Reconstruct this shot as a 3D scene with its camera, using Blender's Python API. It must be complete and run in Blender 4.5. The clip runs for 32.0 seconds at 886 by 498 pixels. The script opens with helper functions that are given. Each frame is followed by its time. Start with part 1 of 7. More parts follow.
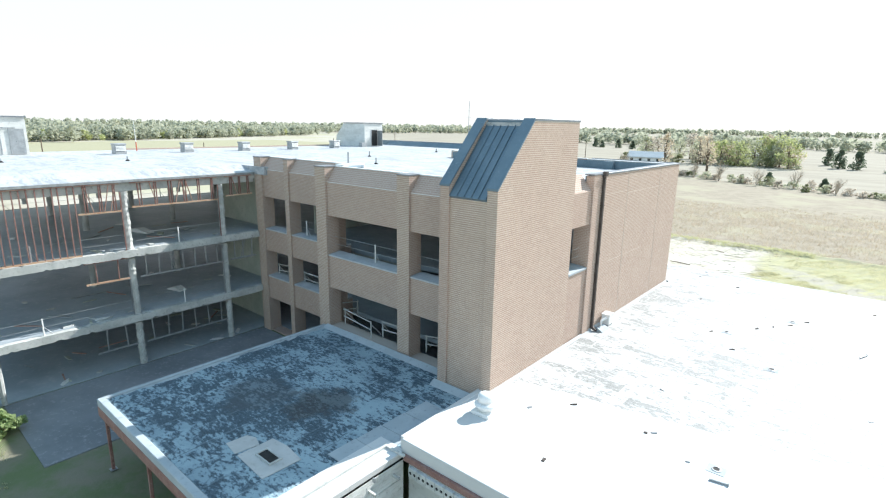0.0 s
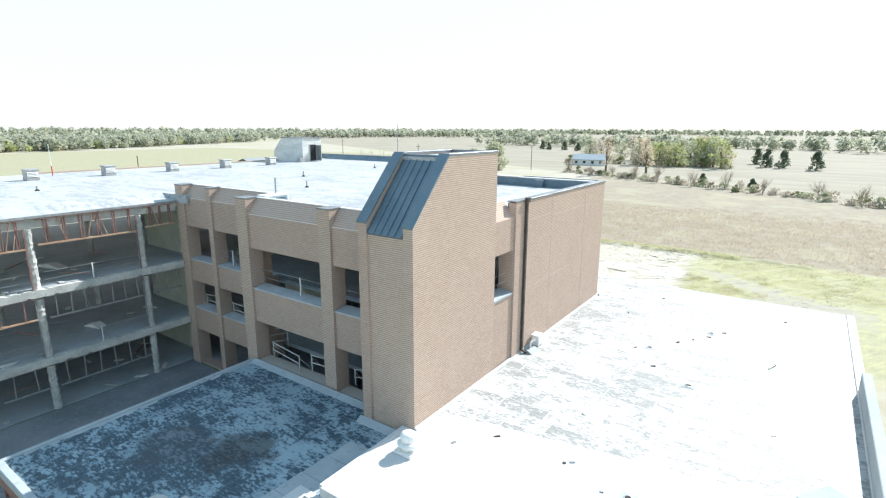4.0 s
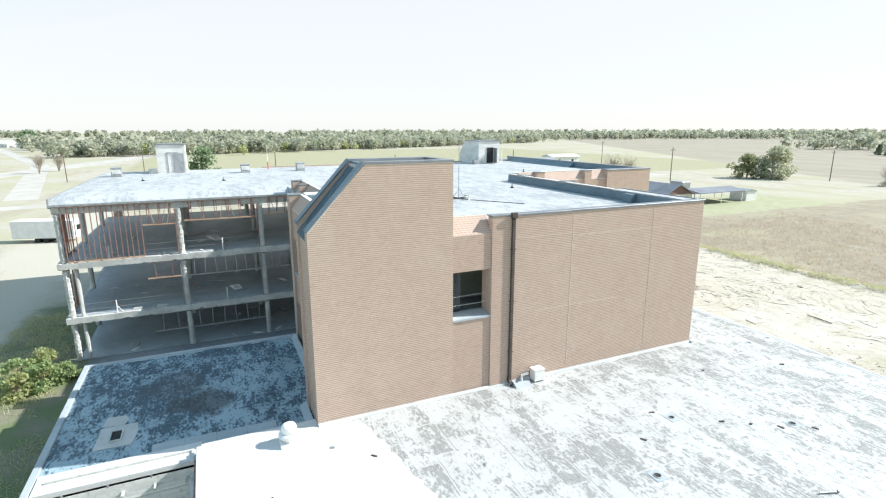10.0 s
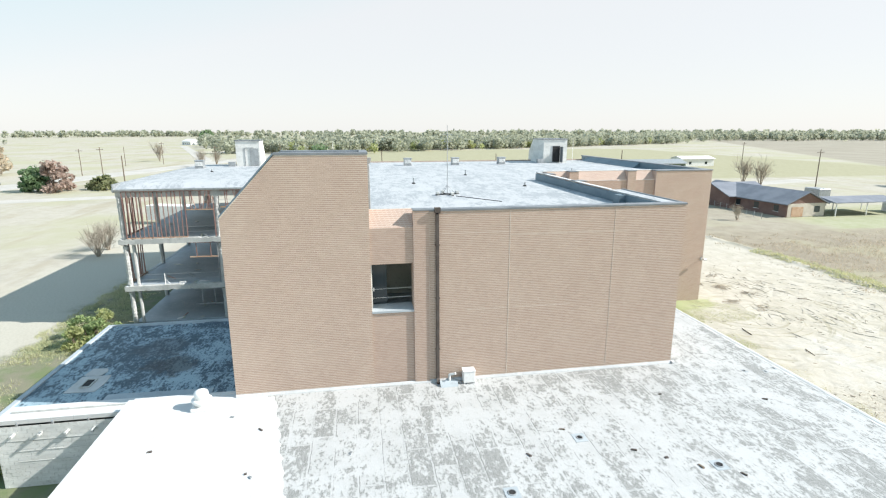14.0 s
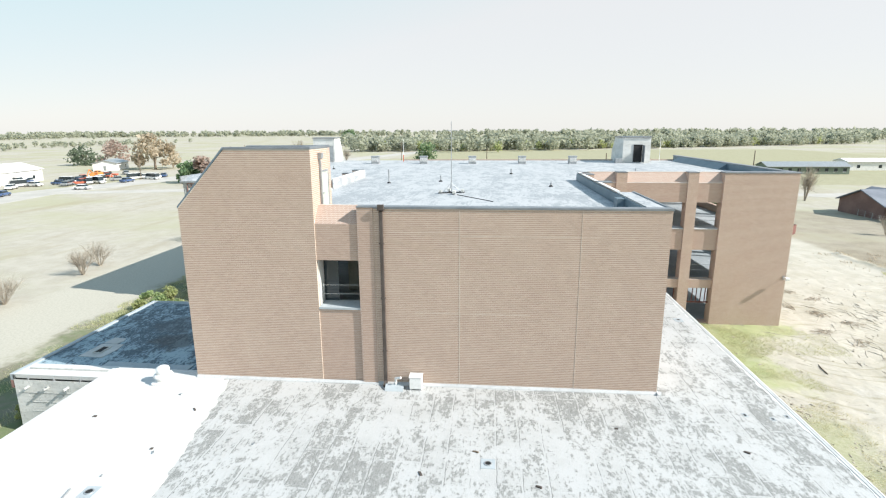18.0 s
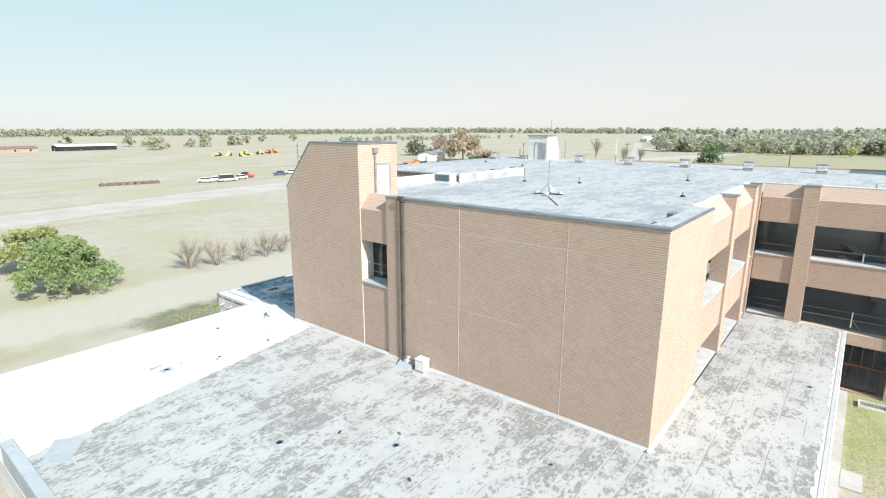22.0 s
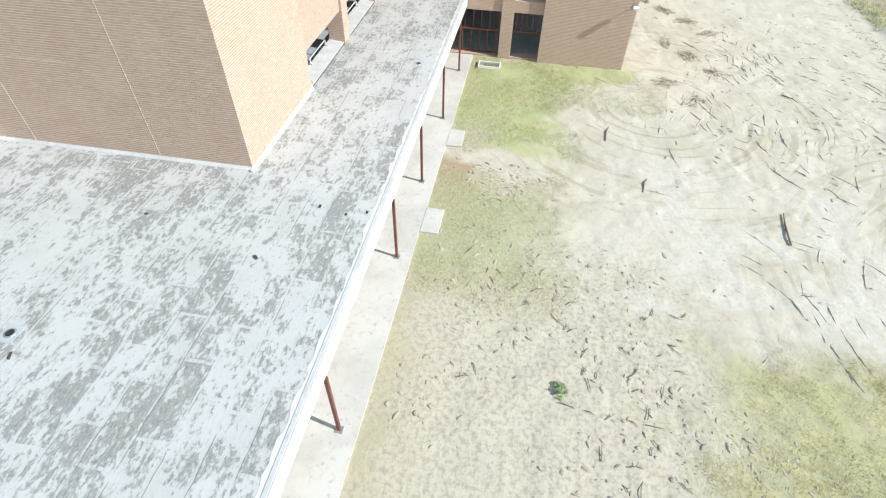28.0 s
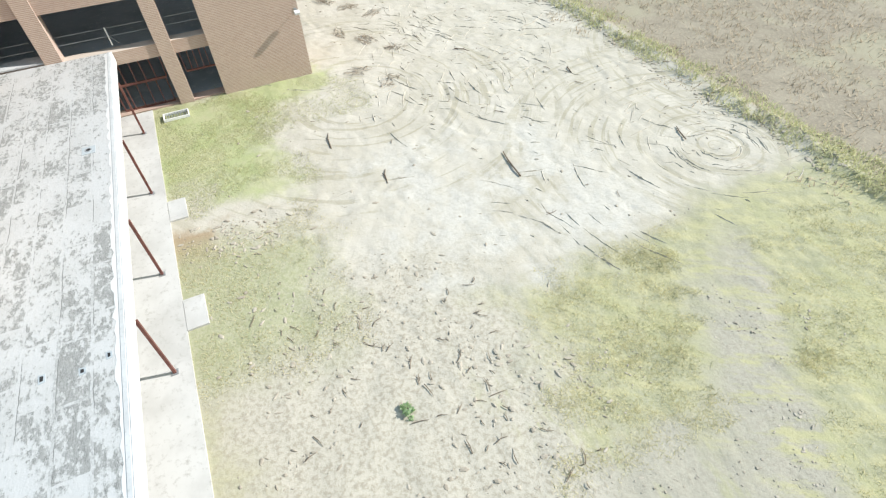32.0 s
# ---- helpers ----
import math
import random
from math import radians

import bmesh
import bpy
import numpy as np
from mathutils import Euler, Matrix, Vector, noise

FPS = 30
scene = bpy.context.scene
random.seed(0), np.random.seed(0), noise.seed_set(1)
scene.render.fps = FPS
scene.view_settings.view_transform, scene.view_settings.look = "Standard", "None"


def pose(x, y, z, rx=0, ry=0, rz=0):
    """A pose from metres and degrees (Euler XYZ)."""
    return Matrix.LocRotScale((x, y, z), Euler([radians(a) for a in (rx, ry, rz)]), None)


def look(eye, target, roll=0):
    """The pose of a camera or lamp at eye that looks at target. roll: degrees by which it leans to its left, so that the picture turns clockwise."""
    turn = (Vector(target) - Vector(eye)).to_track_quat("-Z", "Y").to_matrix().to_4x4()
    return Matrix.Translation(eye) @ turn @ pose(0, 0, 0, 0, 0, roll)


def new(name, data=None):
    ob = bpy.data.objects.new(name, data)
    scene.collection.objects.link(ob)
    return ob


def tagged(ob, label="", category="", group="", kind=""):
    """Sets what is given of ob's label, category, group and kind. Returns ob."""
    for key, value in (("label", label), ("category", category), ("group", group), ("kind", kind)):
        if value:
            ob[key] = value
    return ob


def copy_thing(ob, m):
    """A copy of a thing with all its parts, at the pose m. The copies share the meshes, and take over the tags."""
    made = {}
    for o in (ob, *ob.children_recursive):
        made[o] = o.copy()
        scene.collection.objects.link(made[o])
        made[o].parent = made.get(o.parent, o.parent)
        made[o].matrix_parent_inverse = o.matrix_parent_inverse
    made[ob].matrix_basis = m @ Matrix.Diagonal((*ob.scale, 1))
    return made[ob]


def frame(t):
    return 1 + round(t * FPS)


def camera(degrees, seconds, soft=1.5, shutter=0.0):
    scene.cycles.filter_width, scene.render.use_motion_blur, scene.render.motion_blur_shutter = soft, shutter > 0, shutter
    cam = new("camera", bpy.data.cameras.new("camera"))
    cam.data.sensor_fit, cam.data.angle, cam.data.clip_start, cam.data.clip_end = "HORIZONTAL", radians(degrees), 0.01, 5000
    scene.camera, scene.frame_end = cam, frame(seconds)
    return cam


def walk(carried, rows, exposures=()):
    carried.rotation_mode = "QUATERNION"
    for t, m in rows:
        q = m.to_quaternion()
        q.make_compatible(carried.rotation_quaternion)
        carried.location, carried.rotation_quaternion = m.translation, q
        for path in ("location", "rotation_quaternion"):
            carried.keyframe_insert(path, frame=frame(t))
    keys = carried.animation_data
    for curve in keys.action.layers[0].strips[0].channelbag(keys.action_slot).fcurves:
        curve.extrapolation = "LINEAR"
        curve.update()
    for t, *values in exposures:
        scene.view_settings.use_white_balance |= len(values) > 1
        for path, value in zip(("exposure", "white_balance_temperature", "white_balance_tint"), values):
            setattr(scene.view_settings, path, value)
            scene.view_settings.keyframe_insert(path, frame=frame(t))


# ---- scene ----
cam = camera(80.8, 32.0, soft=1.2)
PATH = [
    (0, (0.12, -0.93, 15.923), (-1.137, 0.556, 15.459), 1.0),
    (0.5, (0.194, -0.727, 16.044), (-1.037, 0.781, 15.584), 0.7),
    (1, (0.324, -0.743, 16.488), (-0.846, 0.812, 16.029), 0.6),
    (1.5, (0.402, -0.679, 16.695), (-0.726, 0.908, 16.237), 0.5),
    (2, (0.395, -0.488, 16.986), (-0.713, 1.113, 16.53), 0.4),
    (2.5, (0.443, -0.289, 17.261), (-0.662, 1.315, 16.805), 0.2),
    (4.5, (1.387, 0.672, 17.298), (0.241, 2.249, 16.852), 0.2),
    (5, (1.776, 1.138, 17.302), (0.545, 2.65, 16.855), 0.2),
    (5.5, (2.407, 1.88, 17.326), (1.115, 3.34, 16.878), 0.1),
    (6, (3.163, 2.743, 17.372), (1.833, 4.168, 16.926), 0.1),
    (6.5, (4.184, 3.87, 17.312), (2.826, 5.271, 16.87), 0.0),
    (7, (5.204, 5.215, 17.378), (3.815, 6.584, 16.932), -0.1),
    (7.5, (6.109, 6.293, 17.438), (4.637, 7.571, 16.991), 0.0),
    (8, (7.002, 7.488, 17.484), (5.437, 8.651, 17.037), 0.0),
    (8.5, (7.82, 8.705, 17.68), (6.209, 9.799, 17.224), 0.0),
    (9, (8.632, 9.921, 17.639), (6.943, 10.895, 17.191), 0.1),
    (9.5, (9.205, 11.258, 17.782), (7.472, 12.143, 17.32), -0.2),
    (10, (9.941, 12.598, 17.597), (8.164, 13.398, 17.148), -0.1),
    (10.5, (10.479, 13.949, 17.68), (8.67, 14.668, 17.221), -0.3),
    (11, (11.031, 15.135, 17.484), (9.194, 15.786, 17.036), -0.1),
    (11.5, (11.454, 16.432, 17.426), (9.599, 17.028, 16.976), -0.2),
    (12, (11.856, 17.621, 17.35), (9.993, 18.193, 16.902), -0.1),
    (12.5, (12.157, 18.735, 17.41), (10.272, 19.224, 16.956), -0.3),
    (13, (12.733, 19.674, 17.384), (10.816, 20.024, 16.937), 0.1),
    (13.5, (12.81, 20.926, 17.295), (10.889, 21.261, 16.848), -0.1),
    (15.5, (13.379, 25.592, 17.225), (11.433, 25.717, 16.777), -0.1),
    (16, (13.478, 26.614, 17.252), (11.529, 26.628, 16.804), -0.1),
    (16.5, (13.209, 27.629, 17.203), (11.26, 27.597, 16.755), -0.2),
    (17, (12.82, 28.641, 17.092), (10.874, 28.531, 16.645), -0.2),
    (17.5, (12.544, 29.712, 17.065), (10.601, 29.555, 16.617), -0.3),
    (18, (12.068, 31.014, 17.013), (10.126, 30.838, 16.565), -0.3),
    (18.5, (11.683, 32.41, 16.955), (9.744, 32.214, 16.507), -0.4),
    (19, (11.324, 33.938, 16.942), (9.386, 33.721, 16.495), -0.3),
    (19.5, (10.987, 35.494, 16.886), (9.059, 35.198, 16.441), -0.4),
    (20, (10.522, 37.098, 16.915), (8.612, 36.711, 16.467), -0.3),
    (20.5, (10.013, 38.676, 16.807), (8.145, 38.115, 16.365), -0.3),
    (21, (9.418, 40.468, 16.954), (7.672, 39.602, 16.504), -0.1),
    (21.5, (8.892, 42.222, 16.973), (7.313, 41.08, 16.522), 0.2),
    (22, (7.812, 44.2, 17.066), (6.294, 42.979, 16.611), 0.1),
    (22.5, (6.647, 45.96, 17.1), (5.149, 44.718, 16.641), 0.2),
    (23, (5.454, 47.607, 17.136), (3.973, 46.344, 16.676), 0.1),
    (23.5, (4.624, 48.404, 17.396), (3.083, 47.222, 16.921), 0.3),
    (24, (4.246, 48.94, 17.268), (2.644, 47.832, 16.813), 0.1),
    (24.5, (4.027, 49.118, 17.505), (2.317, 48.19, 17.04), 0.3),
    (25, (3.934, 49.339, 17.387), (2.131, 48.601, 16.936), -0.0),
    (25.5, (3.866, 49.599, 17.475), (2.006, 49.019, 17.025), -0.1),
    (26, (3.806, 50.09, 17.36), (1.938, 49.587, 16.851), -0.6),
    (26.5, (3.785, 50.809, 17.359), (2.092, 50.391, 16.379), -2.3),
    (28.5, (3.628, 48.862, 17.018), (2.249, 48.667, 15.582), 1.1),
    (29, (3.368, 49.245, 17.017), (1.977, 49.151, 15.583), -0.2),
    (29.5, (3.173, 49.519, 16.932), (1.778, 49.61, 15.502), -1.2),
    (30, (3.15, 49.548, 16.906), (1.782, 49.837, 15.476), -1.8),
    (30.5, (3.113, 49.581, 17.095), (1.782, 49.997, 15.661), -2.3),
    (31, (2.793, 49.729, 17.28), (1.487, 50.209, 15.843), -2.6),
    (31.5, (2.38, 49.806, 17.384), (1.093, 50.34, 15.949), -2.6),
    (32, (2.118, 49.809, 17.442), (0.842, 50.367, 16.006), -2.6),
]
LIGHT = [(0.0, 1.22, 6150, 9), (5.0, 1.16, 6200, 9), (9.0, 1.10, 6280, 9), (13.0, 1.02, 6360, 9.5), (19.0, 0.93, 6440, 10), (26.0, 0.82, 6420, 10), (28.5, 0.80, 6340, 9.5), (32.0, 0.83, 6340, 9.5)]
walk(cam, [(t, look(eye, target, roll)) for t, eye, target, roll in PATH], LIGHT)

# ---------------------------------------------------------------- light
SUN_TO = Vector((0.176, 0.785, 0.594)).normalized()      # from the ground towards the sun
world = bpy.data.worlds.new("sky")
scene.world = world
world.use_nodes = True
_nt = world.node_tree
_sky = _nt.nodes.new("ShaderNodeTexSky")
_sky.sky_type, _sky.sun_disc = "NISHITA", False
_sky.sun_elevation = math.asin(SUN_TO.z)
_sky.sun_rotation = math.atan2(SUN_TO.x, SUN_TO.y)
_sky.altitude, _sky.air_density, _sky.dust_density, _sky.ozone_density = 200.0, 1.0, 0.5, 1.0
# thin high haze: white towards the horizon and the sun, a pale cyan overhead and away from the sun
_wash = _nt.nodes.new("ShaderNodeMix")
_wash.data_type = "RGBA"
_wash.inputs[0].default_value = 0.88
_haze = _nt.nodes.new("ShaderNodeValToRGB")
_ends = _haze.color_ramp.elements
_ends[0].color, _ends[1].color = (1.0, 1.0, 0.985, 1), (0.36, 0.62, 0.95, 1)
_ends.new(0.30).color = (0.73, 0.97, 1.0, 1)
_gain = _nt.nodes.new("ShaderNodeVectorMath")
_gain.operation = "SCALE"
_gain.inputs["Scale"].default_value = 5.6
_dir = _nt.nodes.new("ShaderNodeTexCoord")
_xyz = _nt.nodes.new("ShaderNodeSeparateXYZ")
_lean = _nt.nodes.new("ShaderNodeMath")
_lean.operation = "MULTIPLY_ADD"
_lean.inputs[1].default_value = -0.25
_fade = _nt.nodes.new("ShaderNodeMapRange")
_fade.inputs["From Min"].default_value, _fade.inputs["From Max"].default_value = 0.19, 1.0
for _a, _b in ((_dir.outputs["Generated"], _xyz.inputs[0]), (_xyz.outputs[1], _lean.inputs[0]), (_xyz.outputs[2], _lean.inputs[2]), (_lean.outputs[0], _fade.inputs["Value"]),
               (_fade.outputs[0], _haze.inputs[0]), (_haze.outputs[0], _gain.inputs[0]), (_sky.outputs[0], _wash.inputs[6]), (_gain.outputs[0], _wash.inputs[7]), (_wash.outputs[2], _nt.nodes["Background"].inputs[0])):
    _nt.links.new(_a, _b)
_nt.nodes["Background"].inputs[1].default_value = 0.083
sun = new("sun", bpy.data.lights.new("sun", "SUN"))
sun.data.energy, sun.data.angle, sun.data.color = 3.9, radians(0.5), (1.0, 0.962, 0.905)
sun.matrix_world = look((0, 0, 60), Vector((0, 0, 60)) - SUN_TO)


# ---------------------------------------------------------------- materials
def nodes_of(name, rough=0.9, metal=0.0, spec=0.3):
    m = bpy.data.materials.new(name)
    m.use_nodes = True
    nt = m.node_tree
    b = nt.nodes["Principled BSDF"]
    b.inputs["Roughness"].default_value = rough
    b.inputs["Metallic"].default_value = metal
    b.inputs["Specular IOR Level"].default_value = spec
    return m, nt, b


def noise_of(nt, vec, scale, detail=4.0, rough=0.6, stretch=None):
    if stretch:
        mp = nt.nodes.new("ShaderNodeMapping")
        mp.inputs["Scale"].default_value = stretch
        nt.links.new(vec, mp.inputs[0])
        vec = mp.outputs[0]
    n = nt.nodes.new("ShaderNodeTexNoise")
    n.inputs["Scale"].default_value, n.inputs["Detail"].default_value, n.inputs["Roughness"].default_value = scale, detail, rough
    nt.links.new(vec, n.inputs["Vector"])
    return n.outputs["Fac"]


def step_of(nt, fac, lo, hi):
    r = nt.nodes.new("ShaderNodeMapRange")
    r.interpolation_type = "SMOOTHSTEP"
    r.inputs["From Min"].default_value, r.inputs["From Max"].default_value = lo, hi
    nt.links.new(fac, r.inputs["Value"])
    return r.outputs[0]


def mix_of(nt, fac, a, b):
    """Mix of two colours; each is a tuple or a socket."""
    m = nt.nodes.new("ShaderNodeMix")
    m.data_type = "RGBA"
    if isinstance(fac, float):
        m.inputs[0].default_value = fac
    else:
        nt.links.new(fac, m.inputs[0])
    for i, c in ((6, a), (7, b)):
        if isinstance(c, tuple):
            m.inputs[i].default_value = (*c, 1)
        else:
            nt.links.new(c, m.inputs[i])
    return m.outputs[2]


def math_of(nt, op, a, b=0.0):
    m = nt.nodes.new("ShaderNodeMath")
    m.operation = op
    for i, v in enumerate((a, b)):
        if isinstance(v, (int, float)):
            m.inputs[i].default_value = v
        else:
            nt.links.new(v, m.inputs[i])
    return m.outputs[0]


def bump_of(nt, b, height, strength=0.3, dist=0.02):
    n = nt.nodes.new("ShaderNodeBump")
    n.inputs["Strength"].default_value, n.inputs["Distance"].default_value = strength, dist
    nt.links.new(height, n.inputs["Height"])
    nt.links.new(n.outputs[0], b.inputs["Normal"])


def place_of(nt):
    return nt.nodes.new("ShaderNodeNewGeometry").outputs["Position"]


def mat_worn(name, c1, c2, c3=None, big=0.6, fine=9.0, rough=0.88, metal=0.0, stretch=None, lo=0.35, hi=0.65, bump=0.25, dist=0.01, spec=0.3):
    """A surface of two colours in large patches and a third in fine specks, with a fine relief."""
    m, nt, b = nodes_of(name, rough, metal, spec)
    p = place_of(nt)
    n1, n2 = noise_of(nt, p, big, 5, 0.6, stretch), noise_of(nt, p, fine, 5, 0.65)
    col = mix_of(nt, step_of(nt, n1, lo, hi), c1, c2)
    if c3:
        col = mix_of(nt, step_of(nt, n2, 0.52, 0.75), col, c3)
    nt.links.new(col, b.inputs["Base Color"])
    bump_of(nt, b, n2, bump, dist)
    return m


def mat_brick(name, rnd):
    m, nt, b = nodes_of(name, 0.9)
    p = place_of(nt)
    if rnd == "island":
        r = nt.nodes.new("ShaderNodeNewGeometry").outputs["Random Per Island"]
    else:
        r = nt.nodes.new("ShaderNodeObjectInfo").outputs["Random"]
    ramp = nt.nodes.new("ShaderNodeValToRGB")
    e = ramp.color_ramp.elements
    e[0].color, e[1].color = (0.395, 0.285, 0.228, 1), (0.47, 0.347, 0.279, 1)
    for pos, c in ((0.25, (0.42, 0.304, 0.243, 1)), (0.8, (0.445, 0.325, 0.26, 1))):
        e.new(pos).color = c
    nt.links.new(r, ramp.inputs[0])
    n1, n2 = noise_of(nt, p, 0.35, 4), noise_of(nt, p, 30, 3)
    col = mix_of(nt, math_of(nt, "MULTIPLY", step_of(nt, n1, 0.4, 0.75), 0.22), ramp.outputs[0], (0.52, 0.42, 0.34))
    nt.links.new(col, b.inputs["Base Color"])
    bump_of(nt, b, n2, 0.35, 0.004)
    return m


def mat_brick_far():
    """Brickwork for reveals and backs: courses and joints at their true size."""
    m, nt, b = nodes_of("brick_courses", 0.9)
    p = place_of(nt)
    s = nt.nodes.new("ShaderNodeSeparateXYZ")
    nt.links.new(p, s.inputs[0])
    c = nt.nodes.new("ShaderNodeCombineXYZ")
    nt.links.new(math_of(nt, "ADD", s.outputs[0], s.outputs[1]), c.inputs[0])
    nt.links.new(s.outputs[2], c.inputs[1])
    t = nt.nodes.new("ShaderNodeTexBrick")
    nt.links.new(c.outputs[0], t.inputs["Vector"])
    for k, v in (("Scale", 1.0), ("Mortar Size", 0.009), ("Brick Width", 0.215), ("Row Height", 0.09)):
        t.inputs[k].default_value = v
    t.inputs["Color1"].default_value, t.inputs["Color2"].default_value = (0.408, 0.291, 0.24, 1), (0.452, 0.328, 0.271, 1)
    t.inputs["Mortar"].default_value = (0.56, 0.49, 0.42, 1)
    col = mix_of(nt, math_of(nt, "MULTIPLY", noise_of(nt, p, 0.5), 0.25), t.outputs[0], (0.47, 0.37, 0.29))
    nt.links.new(col, b.inputs["Base Color"])
    return m


BRICK, BRICK_ONE, BRICK_FAR = mat_brick("brick_rows", "island"), mat_brick("brick_single", "object"), mat_brick_far()
TRACK_RUST = mat_worn("orange_rust", (0.43, 0.26, 0.165), (0.52, 0.37, 0.26), (0.60, 0.49, 0.39), big=1.6, fine=9, rough=0.8)
MORTAR = mat_worn("mortar", (0.575, 0.505, 0.415), (0.635, 0.565, 0.475), big=1.5, fine=40)
CONC = mat_worn("old_concrete", (0.44, 0.45, 0.43), (0.60, 0.60, 0.57), (0.33, 0.33, 0.31), big=0.9, fine=6, bump=0.4)
# the blue of open shade is put into the slab colours
CONC_FLOOR = mat_worn("dusty_slab", (0.30, 0.345, 0.38), (0.39, 0.435, 0.47), (0.49, 0.51, 0.525), big=0.35, fine=2.5, rough=0.5, spec=0.4)
PAVING = mat_worn("pale_paving", (0.46, 0.45, 0.43), (0.55, 0.54, 0.52), (0.39, 0.375, 0.35), big=0.5, fine=5)
WHITE = mat_worn("white_metal", (0.72, 0.72, 0.70), (0.80, 0.80, 0.78), (0.6, 0.58, 0.55), big=1.2, fine=14, rough=0.6)
PALE_WALL = mat_worn("pale_plaster", (0.42, 0.45, 0.38), (0.5, 0.52, 0.45), (0.35, 0.36, 0.31), big=0.8, fine=6)
BLOCK = mat_worn("whitewashed_block", (0.60, 0.60, 0.57), (0.72, 0.72, 0.69), (0.48, 0.47, 0.44), big=0.5, fine=5, stretch=(1, 1, 3))
COPING = mat_worn("coping_metal", (0.20, 0.22, 0.24), (0.26, 0.28, 0.30), big=1.0, fine=20, rough=0.45, metal=0.5)
SEAM_METAL = mat_worn("standing_seam", (0.13, 0.185, 0.225), (0.17, 0.23, 0.27), (0.20, 0.26, 0.30), big=0.5, fine=7, rough=0.5, metal=0.3)
BROWN_METAL = mat_worn("brown_downpipe", (0.075, 0.06, 0.052), (0.10, 0.085, 0.075), big=2, fine=20, rough=0.8)
RUST = mat_worn("red_primer", (0.235, 0.125, 0.105), (0.30, 0.18, 0.155), (0.37, 0.275, 0.24), big=2.0, fine=12, rough=0.7)
RUST_PALE = mat_worn("faded_primer", (0.40, 0.22, 0.175), (0.48, 0.34, 0.28), (0.55, 0.49, 0.43), big=1.6, fine=9, rough=0.8)
STEEL = mat_worn("grey_steel", (0.33, 0.35, 0.36), (0.45, 0.47, 0.48), (0.28, 0.25, 0.22), big=3, fine=20, rough=0.5, metal=0.6)
BLACK = mat_worn("black_rubber", (0.02, 0.02, 0.02), (0.035, 0.035, 0.035), big=4, fine=30, rough=0.7)
TIMBER = mat_worn("grey_timber", (0.30, 0.26, 0.20), (0.42, 0.37, 0.29), (0.22, 0.18, 0.14), big=3, fine=18)
BARK = mat_worn("bark", (0.12, 0.09, 0.065), (0.2, 0.16, 0.12), (0.26, 0.22, 0.18), big=4, fine=25, bump=0.6)
ROOF_RED = mat_worn("dark_shingle", (0.17, 0.185, 0.215), (0.23, 0.245, 0.275), big=0.3, fine=4)
GLASS_DARK, _n, _b = nodes_of("window_glass", 0.08, 0.0, 0.5)
_b.inputs["Base Color"].default_value = (0.03, 0.04, 0.045, 1)
RED_PAINT = mat_worn("faded_red_paint", (0.5, 0.10, 0.06), (0.55, 0.16, 0.09), big=2, fine=10, rough=0.6)
MAROON = mat_worn("dark_red_steel", (0.13, 0.05, 0.042), (0.18, 0.075, 0.06), (0.22, 0.13, 0.1), big=2.0, fine=12, rough=0.6)
DUMP_RED = mat_worn("rusty_skip_paint", (0.15, 0.065, 0.055), (0.21, 0.10, 0.085), (0.29, 0.19, 0.15), big=0.8, fine=6, rough=0.7)


